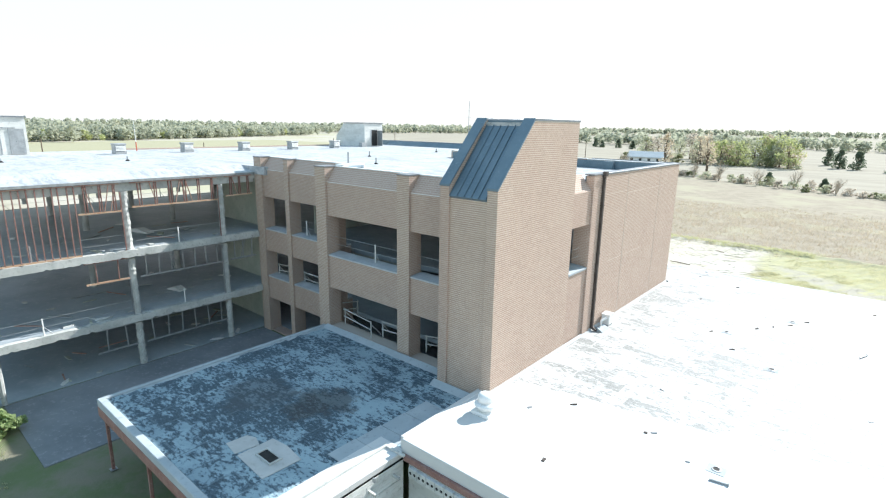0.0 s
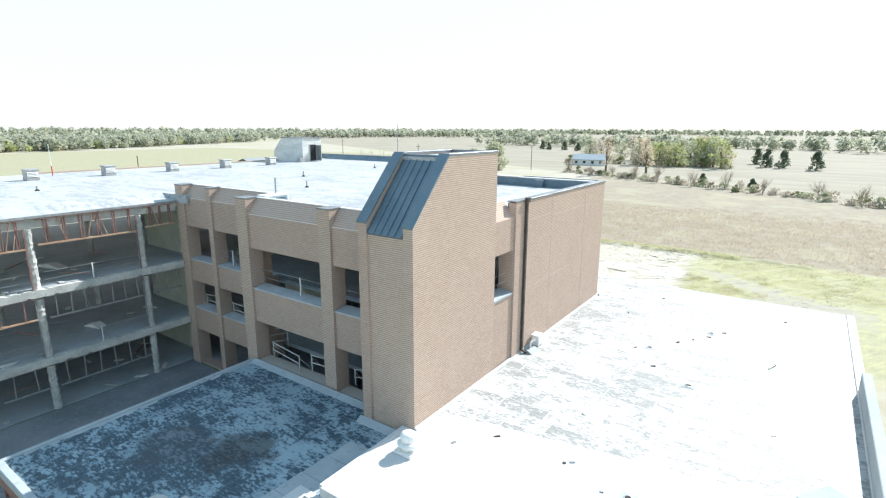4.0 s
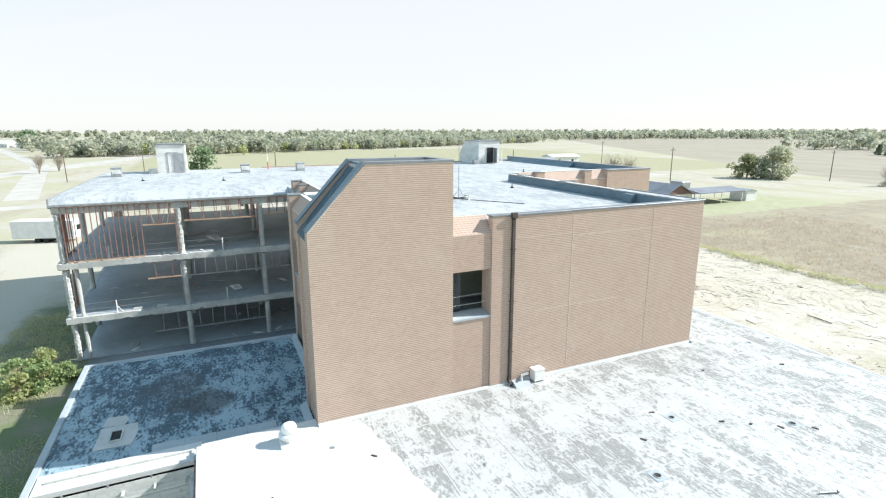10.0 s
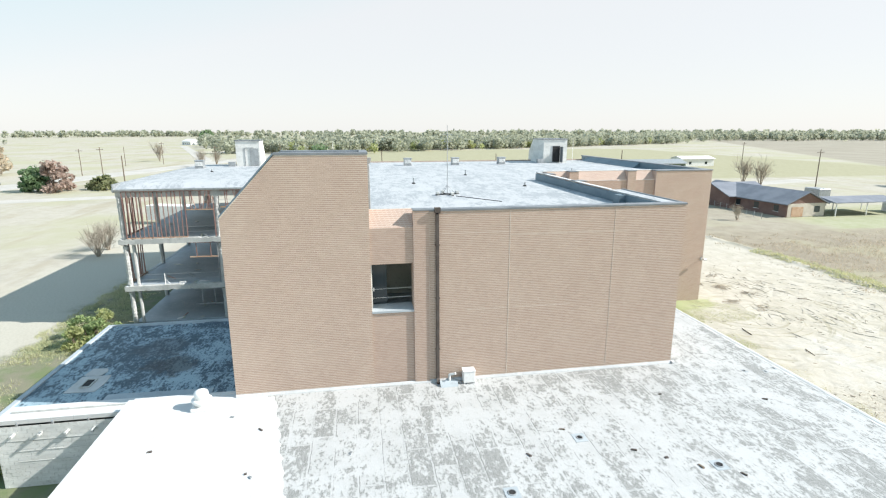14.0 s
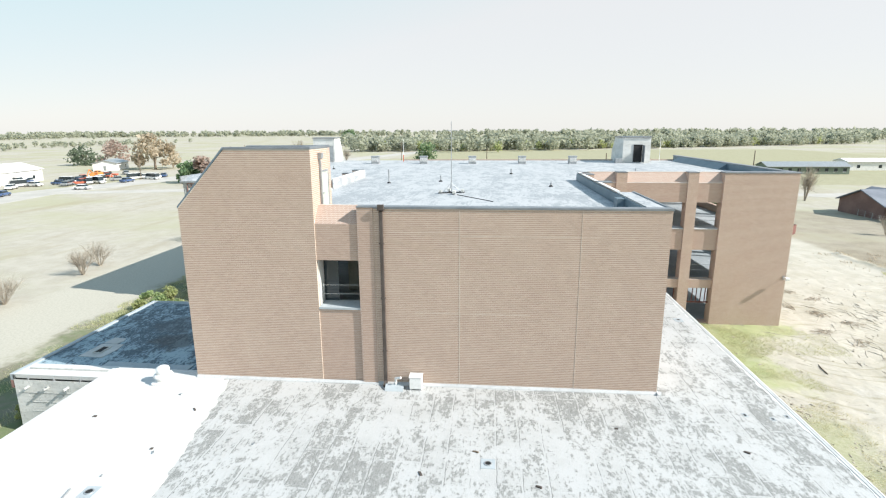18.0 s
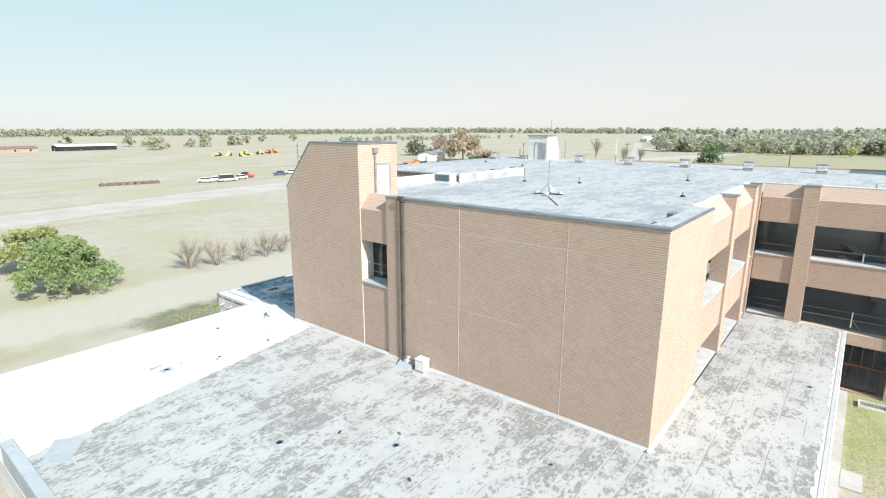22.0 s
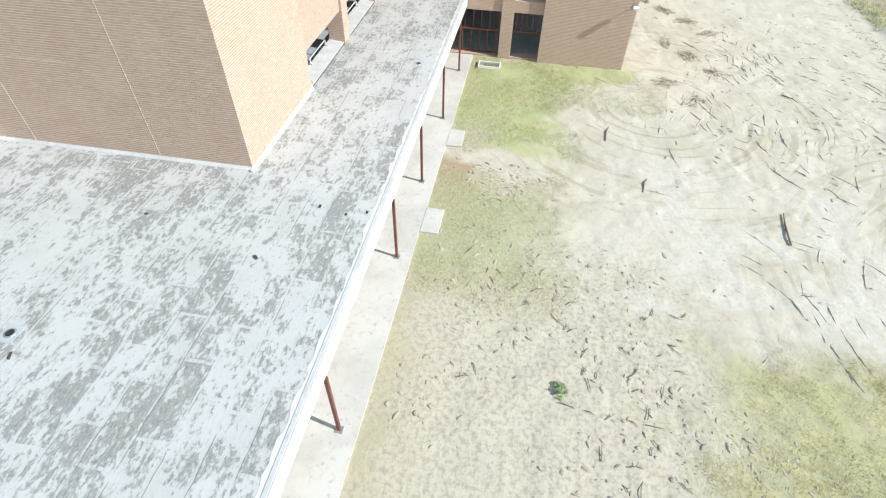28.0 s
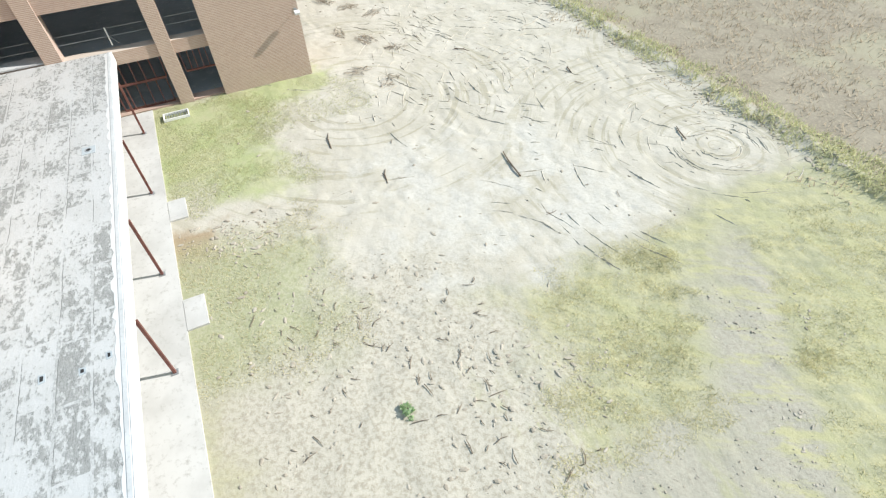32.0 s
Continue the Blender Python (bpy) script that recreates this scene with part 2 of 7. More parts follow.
def mat_membrane(name, pale, mid, worn, cover, gap=0.95, along=1, size=1.0, stain=None, laps=0.75, lane=(0.75, 1.25, 1.0), sheet=0.15, crack=0.8):
    """Roofing rolls: a pale coat flaked off in crisp patches that differ from sheet to sheet, with scuffed laps and dark cracks."""
    m, nt, b = nodes_of(name, 0.62, 0, 0.4)
    p = place_of(nt)
    s = nt.nodes.new("ShaderNodeSeparateXYZ")
    nt.links.new(p, s.inputs[0])

    def off(v, k):
        return math_of(nt, "MULTIPLY", math_of(nt, "SUBTRACT", v, 0.5), k)

    def add(*vs):
        r = vs[0]
        for v in vs[1:]:
            r = math_of(nt, "ADD", r, v)
        return r

    wob = off(noise_of(nt, p, 1.3, 4), 0.14)
    row = math_of(nt, "DIVIDE", add(s.outputs[along], wob), gap)
    line = math_of(nt, "FLOOR", row)
    shift = nt.nodes.new("ShaderNodeTexWhiteNoise")
    shift.noise_dimensions = "1D"
    nt.links.new(line, shift.inputs["W"])
    run = add(math_of(nt, "DIVIDE", add(s.outputs[1 - along], wob), 2.3), math_of(nt, "MULTIPLY", shift.outputs[0], 7.0))
    cell = nt.nodes.new("ShaderNodeTexWhiteNoise")
    cell.noise_dimensions = "2D"
    at = nt.nodes.new("ShaderNodeCombineXYZ")
    nt.links.new(line, at.inputs[0])
    nt.links.new(math_of(nt, "FLOOR", run), at.inputs[1])
    nt.links.new(at.outputs[0], cell.inputs["Vector"])
    blot = noise_of(nt, p, 1.15 * size, 7, 0.62, lane)
    flake = noise_of(nt, p, 4.2 * size, 6, 0.66, lane)
    big, mid_n, fine = noise_of(nt, p, 0.16, 4, 0.6), noise_of(nt, p, 0.6, 5, 0.65), noise_of(nt, p, 16.0 * size, 5, 0.7)
    wear = add(off(blot, 0.80), off(flake, 0.95), off(big, 0.45), off(mid_n, 0.25), off(fine, 0.30), off(cell.outputs[0], sheet), -cover)
    coat = mix_of(nt, math_of(nt, "MULTIPLY", step_of(nt, mid_n, 0.42, 0.6), 0.4), pale, mid)
    bare = mix_of(nt, step_of(nt, fine, 0.4, 0.62), worn, mix_of(nt, 0.5, worn, mid))
    col = mix_of(nt, step_of(nt, wear, -0.07, 0.0), coat, mid)
    col = mix_of(nt, step_of(nt, wear, 0.0, 0.035), col, bare)
    # dark cracks where the coat has lifted
    thin = noise_of(nt, p, 3.0 * size, 8, 0.7, (lane[0] * 0.6, lane[1] * 1.5, 1.0))
    rim = math_of(nt, "MULTIPLY", math_of(nt, "LESS_THAN", math_of(nt, "ABSOLUTE", math_of(nt, "SUBTRACT", thin, 0.5)), 0.012), step_of(nt, wear, -0.03, 0.05))
    dark = tuple(0.5 * c for c in worn)
    col = mix_of(nt, math_of(nt, "MULTIPLY", rim, crack), col, dark)
    # laps of the rolls and their butt ends, scuffed pale and here and there open and dark
    fr, en = math_of(nt, "FRACT", row), math_of(nt, "FRACT", run)
    lap = math_of(nt, "MAXIMUM", math_of(nt, "LESS_THAN", fr, 0.09), math_of(nt, "LESS_THAN", en, 0.04))
    col = mix_of(nt, math_of(nt, "MULTIPLY", math_of(nt, "MULTIPLY", lap, math_of(nt, "MULTIPLY", step_of(nt, flake, 0.4, 0.56), step_of(nt, blot, 0.36, 0.56))), laps), col, pale)
    slit = math_of(nt, "LESS_THAN", math_of(nt, "ABSOLUTE", math_of(nt, "SUBTRACT", fr, 0.085)), 0.013)
    col = mix_of(nt, math_of(nt, "MULTIPLY", math_of(nt, "MULTIPLY", slit, step_of(nt, mid_n, 0.46, 0.54)), crack), col, dark)
    for where, reach, colour, share in stain or ():
        far = nt.nodes.new("ShaderNodeVectorMath")
        far.operation = "DISTANCE"
        nt.links.new(p, far.inputs[0])
        far.inputs[1].default_value = where
        edge = add(far.outputs["Value"], off(mid_n, 4.0), off(flake, 1.5))
        col = mix_of(nt, math_of(nt, "MULTIPLY", step_of(nt, edge, reach * 1.15, reach * 0.75), share), col, colour)
    nt.links.new(col, b.inputs["Base Color"])
    bump_of(nt, b, wear, 0.5, 0.03)
    return m


ROOF_TOP = mat_membrane("upper_roof_sheet", (0.45, 0.46, 0.465), (0.39, 0.405, 0.415), (0.285, 0.305, 0.32), 0.03, gap=1.0, size=0.9, laps=0.5, lane=(0.6, 1.4, 1.0), sheet=0.1, crack=0.25)
ROOF_LOW = mat_membrane("weathered_roof_sheet", (0.475, 0.48, 0.472), (0.395, 0.398, 0.385), (0.255, 0.26, 0.248), 0.04, size=1.3, laps=0.95, sheet=0.14)
ROOF_WHITE = mat_membrane("white_roof_coating", (0.60, 0.60, 0.585), (0.57, 0.57, 0.555), (0.46, 0.46, 0.445), 0.42, crack=0.3, laps=0.3)
# dark sheet with pale flakes; its blue-teal cast carries the skylit shade
ROOF_DECK = mat_membrane("dark_peeling_roof_sheet", (0.31, 0.41, 0.455), (0.15, 0.215, 0.26), (0.042, 0.066, 0.088), 0.025, 1.2, 0, 1.4,
                         (((-17.1, 11.1, 4.05), 1.4, (0.05, 0.047, 0.045), 0.7), ((-19.7, 9.9, 4.05), 1.6, (0.07, 0.08, 0.09), 0.6)), 0.25, (0.7, 1.3, 1.0), 0.07, 0.6)
SHEET_PALE = mat_worn("pale_membrane_edge", (0.44, 0.45, 0.45), (0.52, 0.53, 0.53), (0.36, 0.37, 0.37), big=1.2, fine=8)
SHEET_GREY = mat_worn("grey_roof_patch", (0.36, 0.40, 0.42), (0.42, 0.46, 0.48), (0.30, 0.33, 0.35), big=0.6, fine=5)


# ---------------------------------------------------------------- mesh helpers
class Shape:
    """Collects corners and faces of one mesh."""

    def __init__(self):
        self.v, self.f = [], []

    def box(self, x0, x1, y0, y1, z0, z1):
        n = len(self.v)
        self.v += [(x, y, z) for z in (z0, z1) for y in (y0, y1) for x in (x0, x1)]
        self.f += [tuple(n + i for i in q) for q in ((0, 2, 3, 1), (4, 5, 7, 6), (0, 1, 5, 4), (2, 6, 7, 3), (0, 4, 6, 2), (1, 3, 7, 5))]
        return self

    def prism(self, poly, axis, lo, hi):
        """A polygon, given in the two other axes in order, drawn out along an axis."""
        n, k = len(self.v), len(poly)
        for w in (lo, hi):
            for a, b in poly:
                self.v.append({0: (w, a, b), 1: (a, w, b), 2: (a, b, w)}[axis])
        self.f += [tuple(range(n, n + k)), tuple(range(n + 2 * k - 1, n + k - 1, -1))]
        self.f += [(n + i, n + k + i, n + k + (i + 1) % k, n + (i + 1) % k) for i in range(k)]
        return self

    def rod(self, p0, p1, r0, r1=None, n=8):
        r1 = r0 if r1 is None else r1
        p0, p1 = Vector(p0), Vector(p1)
        d = (p1 - p0).normalized()
        a = d.orthogonal().normalized()
        b = d.cross(a)
        k = len(self.v)
        for p, r in ((p0, r0), (p1, r1)):
            for i in range(n):
                t = 2 * math.pi * i / n
                self.v.append(tuple(p + r * (math.cos(t) * a + math.sin(t) * b)))
        self.f += [(k + i, k + (i + 1) % n, k + n + (i + 1) % n, k + n + i) for i in range(n)]
        self.f += [tuple(range(k + n - 1, k - 1, -1)), tuple(range(k + n, k + 2 * n))]
        return self

    def turned(self, profile, n=16, cx=0.0, cy=0.0):
        """A profile of (radius, height) spun round the upright."""
        k = len(self.v)
        for r, z in profile:
            for i in range(n):
                t = 2 * math.pi * i / n
                self.v.append((cx + r * math.cos(t), cy + r * math.sin(t), z))
        for j in range(len(profile) - 1):
            self.f += [(k + j * n + i, k + j * n + (i + 1) % n, k + (j + 1) * n + (i + 1) % n, k + (j + 1) * n + i) for i in range(n)]
        self.f += [tuple(range(k + n - 1, k - 1, -1)), tuple(range(k + (len(profile) - 1) * n, k + len(profile) * n))]
        return self

    def bmesh(self):
        bm = bmesh.new()
        vs = [bm.verts.new(v) for v in self.v]
        for f in self.f:
            try:
                bm.faces.new([vs[i] for i in f])
            except ValueError:
                pass
        bmesh.ops.recalc_face_normals(bm, faces=bm.faces)
        return bm


def part(name, shape, material, parent=None, label="", bevel=0.0, smooth=False):
    """Links a shape as ONE mesh object, under a thing or a part."""
    bm = shape.bmesh()
    if bevel:
        bmesh.ops.bevel(bm, geom=bm.edges[:], offset=bevel, segments=1, affect="EDGES", clamp_overlap=True)
    me = bpy.data.meshes.new(name)
    bm.to_mesh(me)
    bm.free()
    me.materials.append(material)
    if smooth:
        me.shade_smooth()
    ob = new(name, me)
    ob.parent = parent
    if label:
        ob["label"] = label
    return ob


def thing(name, loc=(0, 0, 0), label="", category="", group="", kind="", turn=0.0):
    ob = new(name)
    ob.empty_display_size = 0.3
    ob.matrix_world = pose(*loc, 0, 0, turn)
    return tagged(ob, label, category, group, kind)


def raw(name, verts, faces, material, parent=None, kind="", label=""):
    me = bpy.data.meshes.new(name)
    me.from_pydata(verts, [], faces)
    me.materials.append(material)
    ob = new(name, me)
    ob.parent = parent
    return tagged(ob, label, "", "", kind)


def cards(name, centres, sizes, material, parent=None, kind="", label="", upright=0.0, flat=0.0, seed=1):
    """Many small four-cornered leaves or clumps, each turned its own way."""
    rs = np.random.RandomState(seed)
    c = np.asarray(centres, float)
    s = np.asarray(sizes, float).reshape(-1, 1) * np.ones((len(c), 1))
    a = rs.normal(size=(len(c), 3))
    a[:, 2] *= (1 - upright) * (1 - flat)
    a /= np.linalg.norm(a, axis=1)[:, None] + 1e-9
    b = np.cross(a, rs.normal(size=(len(c), 3)) + np.array([0, 0, upright * 3 + flat * 2.2]))
    b /= np.linalg.norm(b, axis=1)[:, None] + 1e-9
    k = rs.uniform(0.6, 1.3, (len(c), 2))
    a, b = a * s * k[:, :1], b * s * k[:, 1:]
    v = np.stack([c - a * 0.6 - b, c + a - b * 0.5, c + a * 0.5 + b, c - a + b * 0.6], 1).reshape(-1, 3)
    f = np.arange(len(v)).reshape(-1, 4)
    return raw(name, v.tolist(), f.tolist(), material, parent, kind, label)


# ---------------------------------------------------------------- levels and lines of the plan
GZ, F1, F2, ROOFZ, TOP = 0.6, 4.05, 8.2, 12.85, 13.55
LOW, DECK = 4.6, 4.05
XE, YS, YN, XF = -11.5, 17.2, 39.1, -32.0          # east wall, south and north faces of the wing, front of the long bar
TW_S, TW_N, TW_W, TW_TOP = 16.1, 22.77, -14.5, 16.2   # stair tower
BRICK_FACES = []      # (wall, axis, place, outward, u0, u1, z0, z1, holes, slope)


def brick_face(wall, axis, place, out, u0, u1, z0, z1, holes=(), slope=None, singles=None):
    BRICK_FACES.append((wall, axis, place, out, u0, u1, z0, z1, holes, slope, singles))


# ---------------------------------------------------------------- ground: one sheet to the horizon
def mat_ground():
    m, nt, b = nodes_of("open_ground", 0.95, 0, 0.15)
    p = place_of(nt)
    s = nt.nodes.new("ShaderNodeSeparateXYZ")
    nt.links.new(p, s.inputs[0])
    warp = math_of(nt, "MULTIPLY", math_of(nt, "SUBTRACT", noise_of(nt, p, 0.18, 5), 0.5), 9.0)
    warp2 = math_of(nt, "MULTIPLY", math_of(nt, "SUBTRACT", noise_of(nt, p, 0.35, 5, 0.7), 0.5), 7.0)
    X, Y = math_of(nt, "ADD", s.outputs[0], warp), math_of(nt, "ADD", s.outputs[1], warp2)
    Ys = math_of(nt, "ADD", s.outputs[1], math_of(nt, "ADD", math_of(nt, "MULTIPLY", s.outputs[0], 0.56), math_of(nt, "MULTIPLY", warp2, 0.5)))
    Ye = math_of(nt, "ADD", s.outputs[1], math_of(nt, "MULTIPLY", warp2, 0.12))

    def box_mask(x0, x1, y0, y1, soft=1.0, yy=None):
        yy = yy or Y
        r = step_of(nt, X, x0 - soft, x0 + soft)
        for v, lo, hi in ((X, x1 + soft, x1 - soft), (yy, y0 - soft, y0 + soft), (yy, y1 + soft, y1 - soft)):
            r = math_of(nt, "MULTIPLY", r, step_of(nt, v, lo, hi))
        return r

    fine, mid, big = noise_of(nt, p, 5.0, 7, 0.7), noise_of(nt, p, 0.5, 6, 0.65), noise_of(nt, p, 0.025, 5)
    # dry pasture in two tones, paler and greener in large fields
    col = mix_of(nt, step_of(nt, mid, 0.3, 0.7), (0.385, 0.355, 0.295), (0.45, 0.42, 0.355))
    col = mix_of(nt, step_of(nt, big, 0.42, 0.62), col, (0.38, 0.365, 0.255))
    col = mix_of(nt, math_of(nt, "MULTIPLY", step_of(nt, fine, 0.5, 0.8), 0.35), col, (0.30, 0.26, 0.165))
    # long mown streaks across the pasture
    streak = noise_of(nt, p, 0.06, 6, 0.65, (0.35, 1.6, 1.0))
    col = mix_of(nt, math_of(nt, "MULTIPLY", step_of(nt, streak, 0.5, 0.66), 0.55), col, (0.325, 0.285, 0.195))
    # green hay field west of the long building
    hay = mix_of(nt, step_of(nt, mid, 0.3, 0.7), (0.315, 0.30, 0.195), (0.36, 0.34, 0.23))
    col = mix_of(nt, box_mask(-420, -150, -20, 260, 3), col, hay)
    # watered grass round the ranch house
    col = mix_of(nt, box_mask(-84, -52, 104, 146, 3), col, mix_of(nt, step_of(nt, mid, 0.35, 0.65), (0.32, 0.33, 0.20), (0.37, 0.365, 0.25)))
    # fallow fields far to the north, in two tones
    fallow = mix_of(nt, step_of(nt, streak, 0.42, 0.6), (0.33, 0.30, 0.24), (0.285, 0.256, 0.205))
    fallow = mix_of(nt, math_of(nt, "MULTIPLY", step_of(nt, fine, 0.45, 0.75), 0.4), fallow, (0.35, 0.33, 0.24))
    col = mix_of(nt, math_of(nt, "MULTIPLY", box_mask(-2000, 2000, 90, 3000, 4), step_of(nt, Ys, 150.0, 158.0)), col, fallow)
    # brown weeds north of the yard
    weeds = mix_of(nt, step_of(nt, mid, 0.3, 0.7), (0.245, 0.21, 0.16), (0.32, 0.28, 0.215))
    weeds = mix_of(nt, step_of(nt, fine, 0.45, 0.75), weeds, (0.39, 0.345, 0.255))
    weeds = mix_of(nt, step_of(nt, noise_of(nt, p, 0.09, 5, 0.6), 0.5, 0.62), weeds, (0.335, 0.305, 0.22))
    col = mix_of(nt, math_of(nt, "MULTIPLY", box_mask(-62, 400, 77.5, 230, 0.8, Ye), step_of(nt, Ys, 157.5, 155.0)), col, weeds)
    col = mix_of(nt, math_of(nt, "MULTIPLY", box_mask(-98, -60, 74, 103, 2.5), 0.75), col, weeds)
    # olive grass east of the yard
    olive = mix_of(nt, step_of(nt, mid, 0.35, 0.65), (0.36, 0.35, 0.225), (0.315, 0.31, 0.20))
    olive = mix_of(nt, step_of(nt, fine, 0.45, 0.7), olive, (0.40, 0.385, 0.275))
    slant = math_of(nt, "ADD", math_of(nt, "ADD", s.outputs[1], math_of(nt, "MULTIPLY", s.outputs[0], 0.64)), math_of(nt, "MULTIPLY", warp2, 0.5))
    lane = nt.nodes.new("ShaderNodeCombineXYZ")
    nt.links.new(math_of(nt, "MULTIPLY", slant, 0.45), lane.inputs[0])
    nt.links.new(math_of(nt, "MULTIPLY", math_of(nt, "SUBTRACT", s.outputs[0], math_of(nt, "MULTIPLY", s.outputs[1], 0.64)), 1.3), lane.inputs[1])
    blown = noise_of(nt, lane.outputs[0], 1.0, 7, 0.68)
    olive = mix_of(nt, step_of(nt, blown, 0.42, 0.62), olive, (0.42, 0.395, 0.235))
    grit = noise_of(nt, p, 11.0, 5, 0.75)
    olive = mix_of(nt, math_of(nt, "MULTIPLY", step_of(nt, grit, 0.5, 0.68), 0.55), olive, (0.25, 0.24, 0.135))
    col = mix_of(nt, box_mask(-9.5, 400, 44, 77.5, 1.5), col, olive)
    # bare scraped earth of the yard
    earth = mix_of(nt, step_of(nt, mid, 0.3, 0.7), (0.435, 0.40, 0.325), (0.515, 0.48, 0.41))
    earth = mix_of(nt, step_of(nt, fine, 0.55, 0.75), earth, (0.385, 0.335, 0.25))
    # swept arcs of darker and yellower earth where machines have turned
    for cx, cy in ((-13.1, 73.0), (-27.0, 57.0), (-20.0, 84.0)):
        away = nt.nodes.new("ShaderNodeVectorMath")
        away.operation = "DISTANCE"
        nt.links.new(p, away.inputs[0])
        away.inputs[1].default_value = (cx, cy, GZ)
        ring = nt.nodes.new("ShaderNodeCombineXYZ")
        nt.links.new(math_of(nt, "MULTIPLY", away.outputs["Value"], 2.6), ring.inputs[0])
        nt.links.new(math_of(nt, "MULTIPLY", s.outputs[0], 0.22), ring.inputs[1])
        nt.links.new(math_of(nt, "MULTIPLY", s.outputs[1], 0.22), ring.inputs[2])
        swept = math_of(nt, "MULTIPLY", step_of(nt, noise_of(nt, ring.outputs[0], 1.0, 4, 0.6), 0.54, 0.62), step_of(nt, away.outputs["Value"], 17.0, 9.0))
        earth = mix_of(nt, math_of(nt, "MULTIPLY", swept, 0.6), earth, (0.33, 0.30, 0.215))
    col = mix_of(nt, box_mask(-75, -10.5, 44, 77.2, 0.9, Ye), col, earth)
    rough_earth = mix_of(nt, step_of(nt, fine, 0.42, 0.66), (0.475, 0.44, 0.365), (0.34, 0.305, 0.24))
    col = mix_of(nt, box_mask(-13.5, 1.0, 45.5, 57.5, 2.0), col, rough_earth)
    gravel = mix_of(nt, step_of(nt, fine, 0.35, 0.7), (0.395, 0.37, 0.30), (0.335, 0.31, 0.25))
    col = mix_of(nt, box_mask(-2.0, 6.0, 55.5, 61.0, 1.2), col, gravel)
    gravel = mix_of(nt, math_of(nt, "MULTIPLY", step_of(nt, grit, 0.5, 0.66), 0.6), gravel, (0.24, 0.225, 0.18))
    band = math_of(nt, "MULTIPLY", step_of(nt, slant, 58.8, 61.6), step_of(nt, slant, 64.9, 63.6))
    band = math_of(nt, "MULTIPLY", band, step_of(nt, blown, 0.66, 0.46))
    col = mix_of(nt, math_of(nt, "MULTIPLY", band, box_mask(-6.5, 7.0, 55, 70, 1.5)), col, gravel)
    pale = mix_of(nt, step_of(nt, fine, 0.45, 0.65), (0.52, 0.495, 0.44), (0.45, 0.425, 0.365))
    blot = math_of(nt, "MULTIPLY", box_mask(-21, -9.8, 53.5, 66.0, 1.5), step_of(nt, noise_of(nt, p, 0.3, 7, 0.7), 0.42, 0.58))
    col = mix_of(nt, blot, col, pale)
    drift = math_of(nt, "MULTIPLY", box_mask(-9.0, 40, 55, 77.0, 1.0), step_of(nt, noise_of(nt, p, 0.5, 5, 0.7, (0.5, 1.2, 1.0)), 0.5, 0.62))
    drift = math_of(nt, "MULTIPLY", drift, math_of(nt, "SUBTRACT", 1.0, band))
    col = mix_of(nt, math_of(nt, "MULTIPLY", drift, 0.6), col, (0.385, 0.375, 0.21))
    col = mix_of(nt, box_mask(-19.4, -16.4, 44.8, 47.4, 0.7), col, (0.34, 0.26, 0.17))
    # lawn beside the walk and the block
    lawn = mix_of(nt, step_of(nt, mid, 0.35, 0.65), (0.345, 0.375, 0.19), (0.41, 0.405, 0.245))
    col = mix_of(nt, box_mask(-33, -21.5, 44, 51.5, 1.2), col, lawn)
    col = mix_of(nt, box_mask(-33, -28.8, 50, 56.5, 0.8), col, lawn)
    col = mix_of(nt, box_mask(-17.5, -10.5, 44, 51.0, 1.6), col, mix_of(nt, step_of(nt, fine, 0.4, 0.6), (0.385, 0.375, 0.255), (0.325, 0.33, 0.20)))
    drive = mix_of(nt, step_of(nt, fine, 0.4, 0.7), (0.47, 0.445, 0.375), (0.39, 0.365, 0.30))
    col = mix_of(nt, box_mask(-120, 60, -14.5, -4.5, 1.5), col, drive)
    # green and bare earth south of the open frame, darkened for the building's shade
    shade_ground = mix_of(nt, step_of(nt, mid, 0.35, 0.65), (0.15, 0.185, 0.09), (0.22, 0.205, 0.15))
    col = mix_of(nt, box_mask(-50, -9, -3.5, 20, 1.2), col, shade_ground)
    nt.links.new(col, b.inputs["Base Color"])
    bump_of(nt, b, fine, 0.6, 0.05)
    return m


_r = random.Random(77)
RUTS = [(-13.1, 73.0, 1.4 + 0.62 * i + 0.2 * (i % 2), 0.9 * i, 0.9 * i + 2.4 - 0.2 * i) for i in range(5)]
for _i in range(34):
    _cx, _cy, _rr, _a = _r.uniform(-44, -8), _r.uniform(50, 78), _r.uniform(3, 16), _r.uniform(0, 6.28)
    for _k in (0, 1):
        RUTS.append((_cx, _cy, _rr + 1.5 * _k, _a, _a + _r.uniform(3.0, 9.0) / _rr))


def rut_depth(x, y):
    z = 0.0
    for cx, cy, r, a0, a1 in RUTS:
        d = math.hypot(x - cx, y - cy) - r
        if -0.55 < d < 0.55:
            a = (math.atan2(y - cy, x - cx) - a0) % 6.2832
            if a < a1 - a0:
                fade = min(1.0, a * r / 0.6, (a1 - a0 - a) * r / 0.6)
                z += fade * (-0.055 * math.exp(-(d / 0.15) ** 2) + 0.03 * math.exp(-((d - 0.3) / 0.14) ** 2)) * (0.55 + 0.6 * noise.noise((x * 0.9, y * 0.9, r)))
    return z


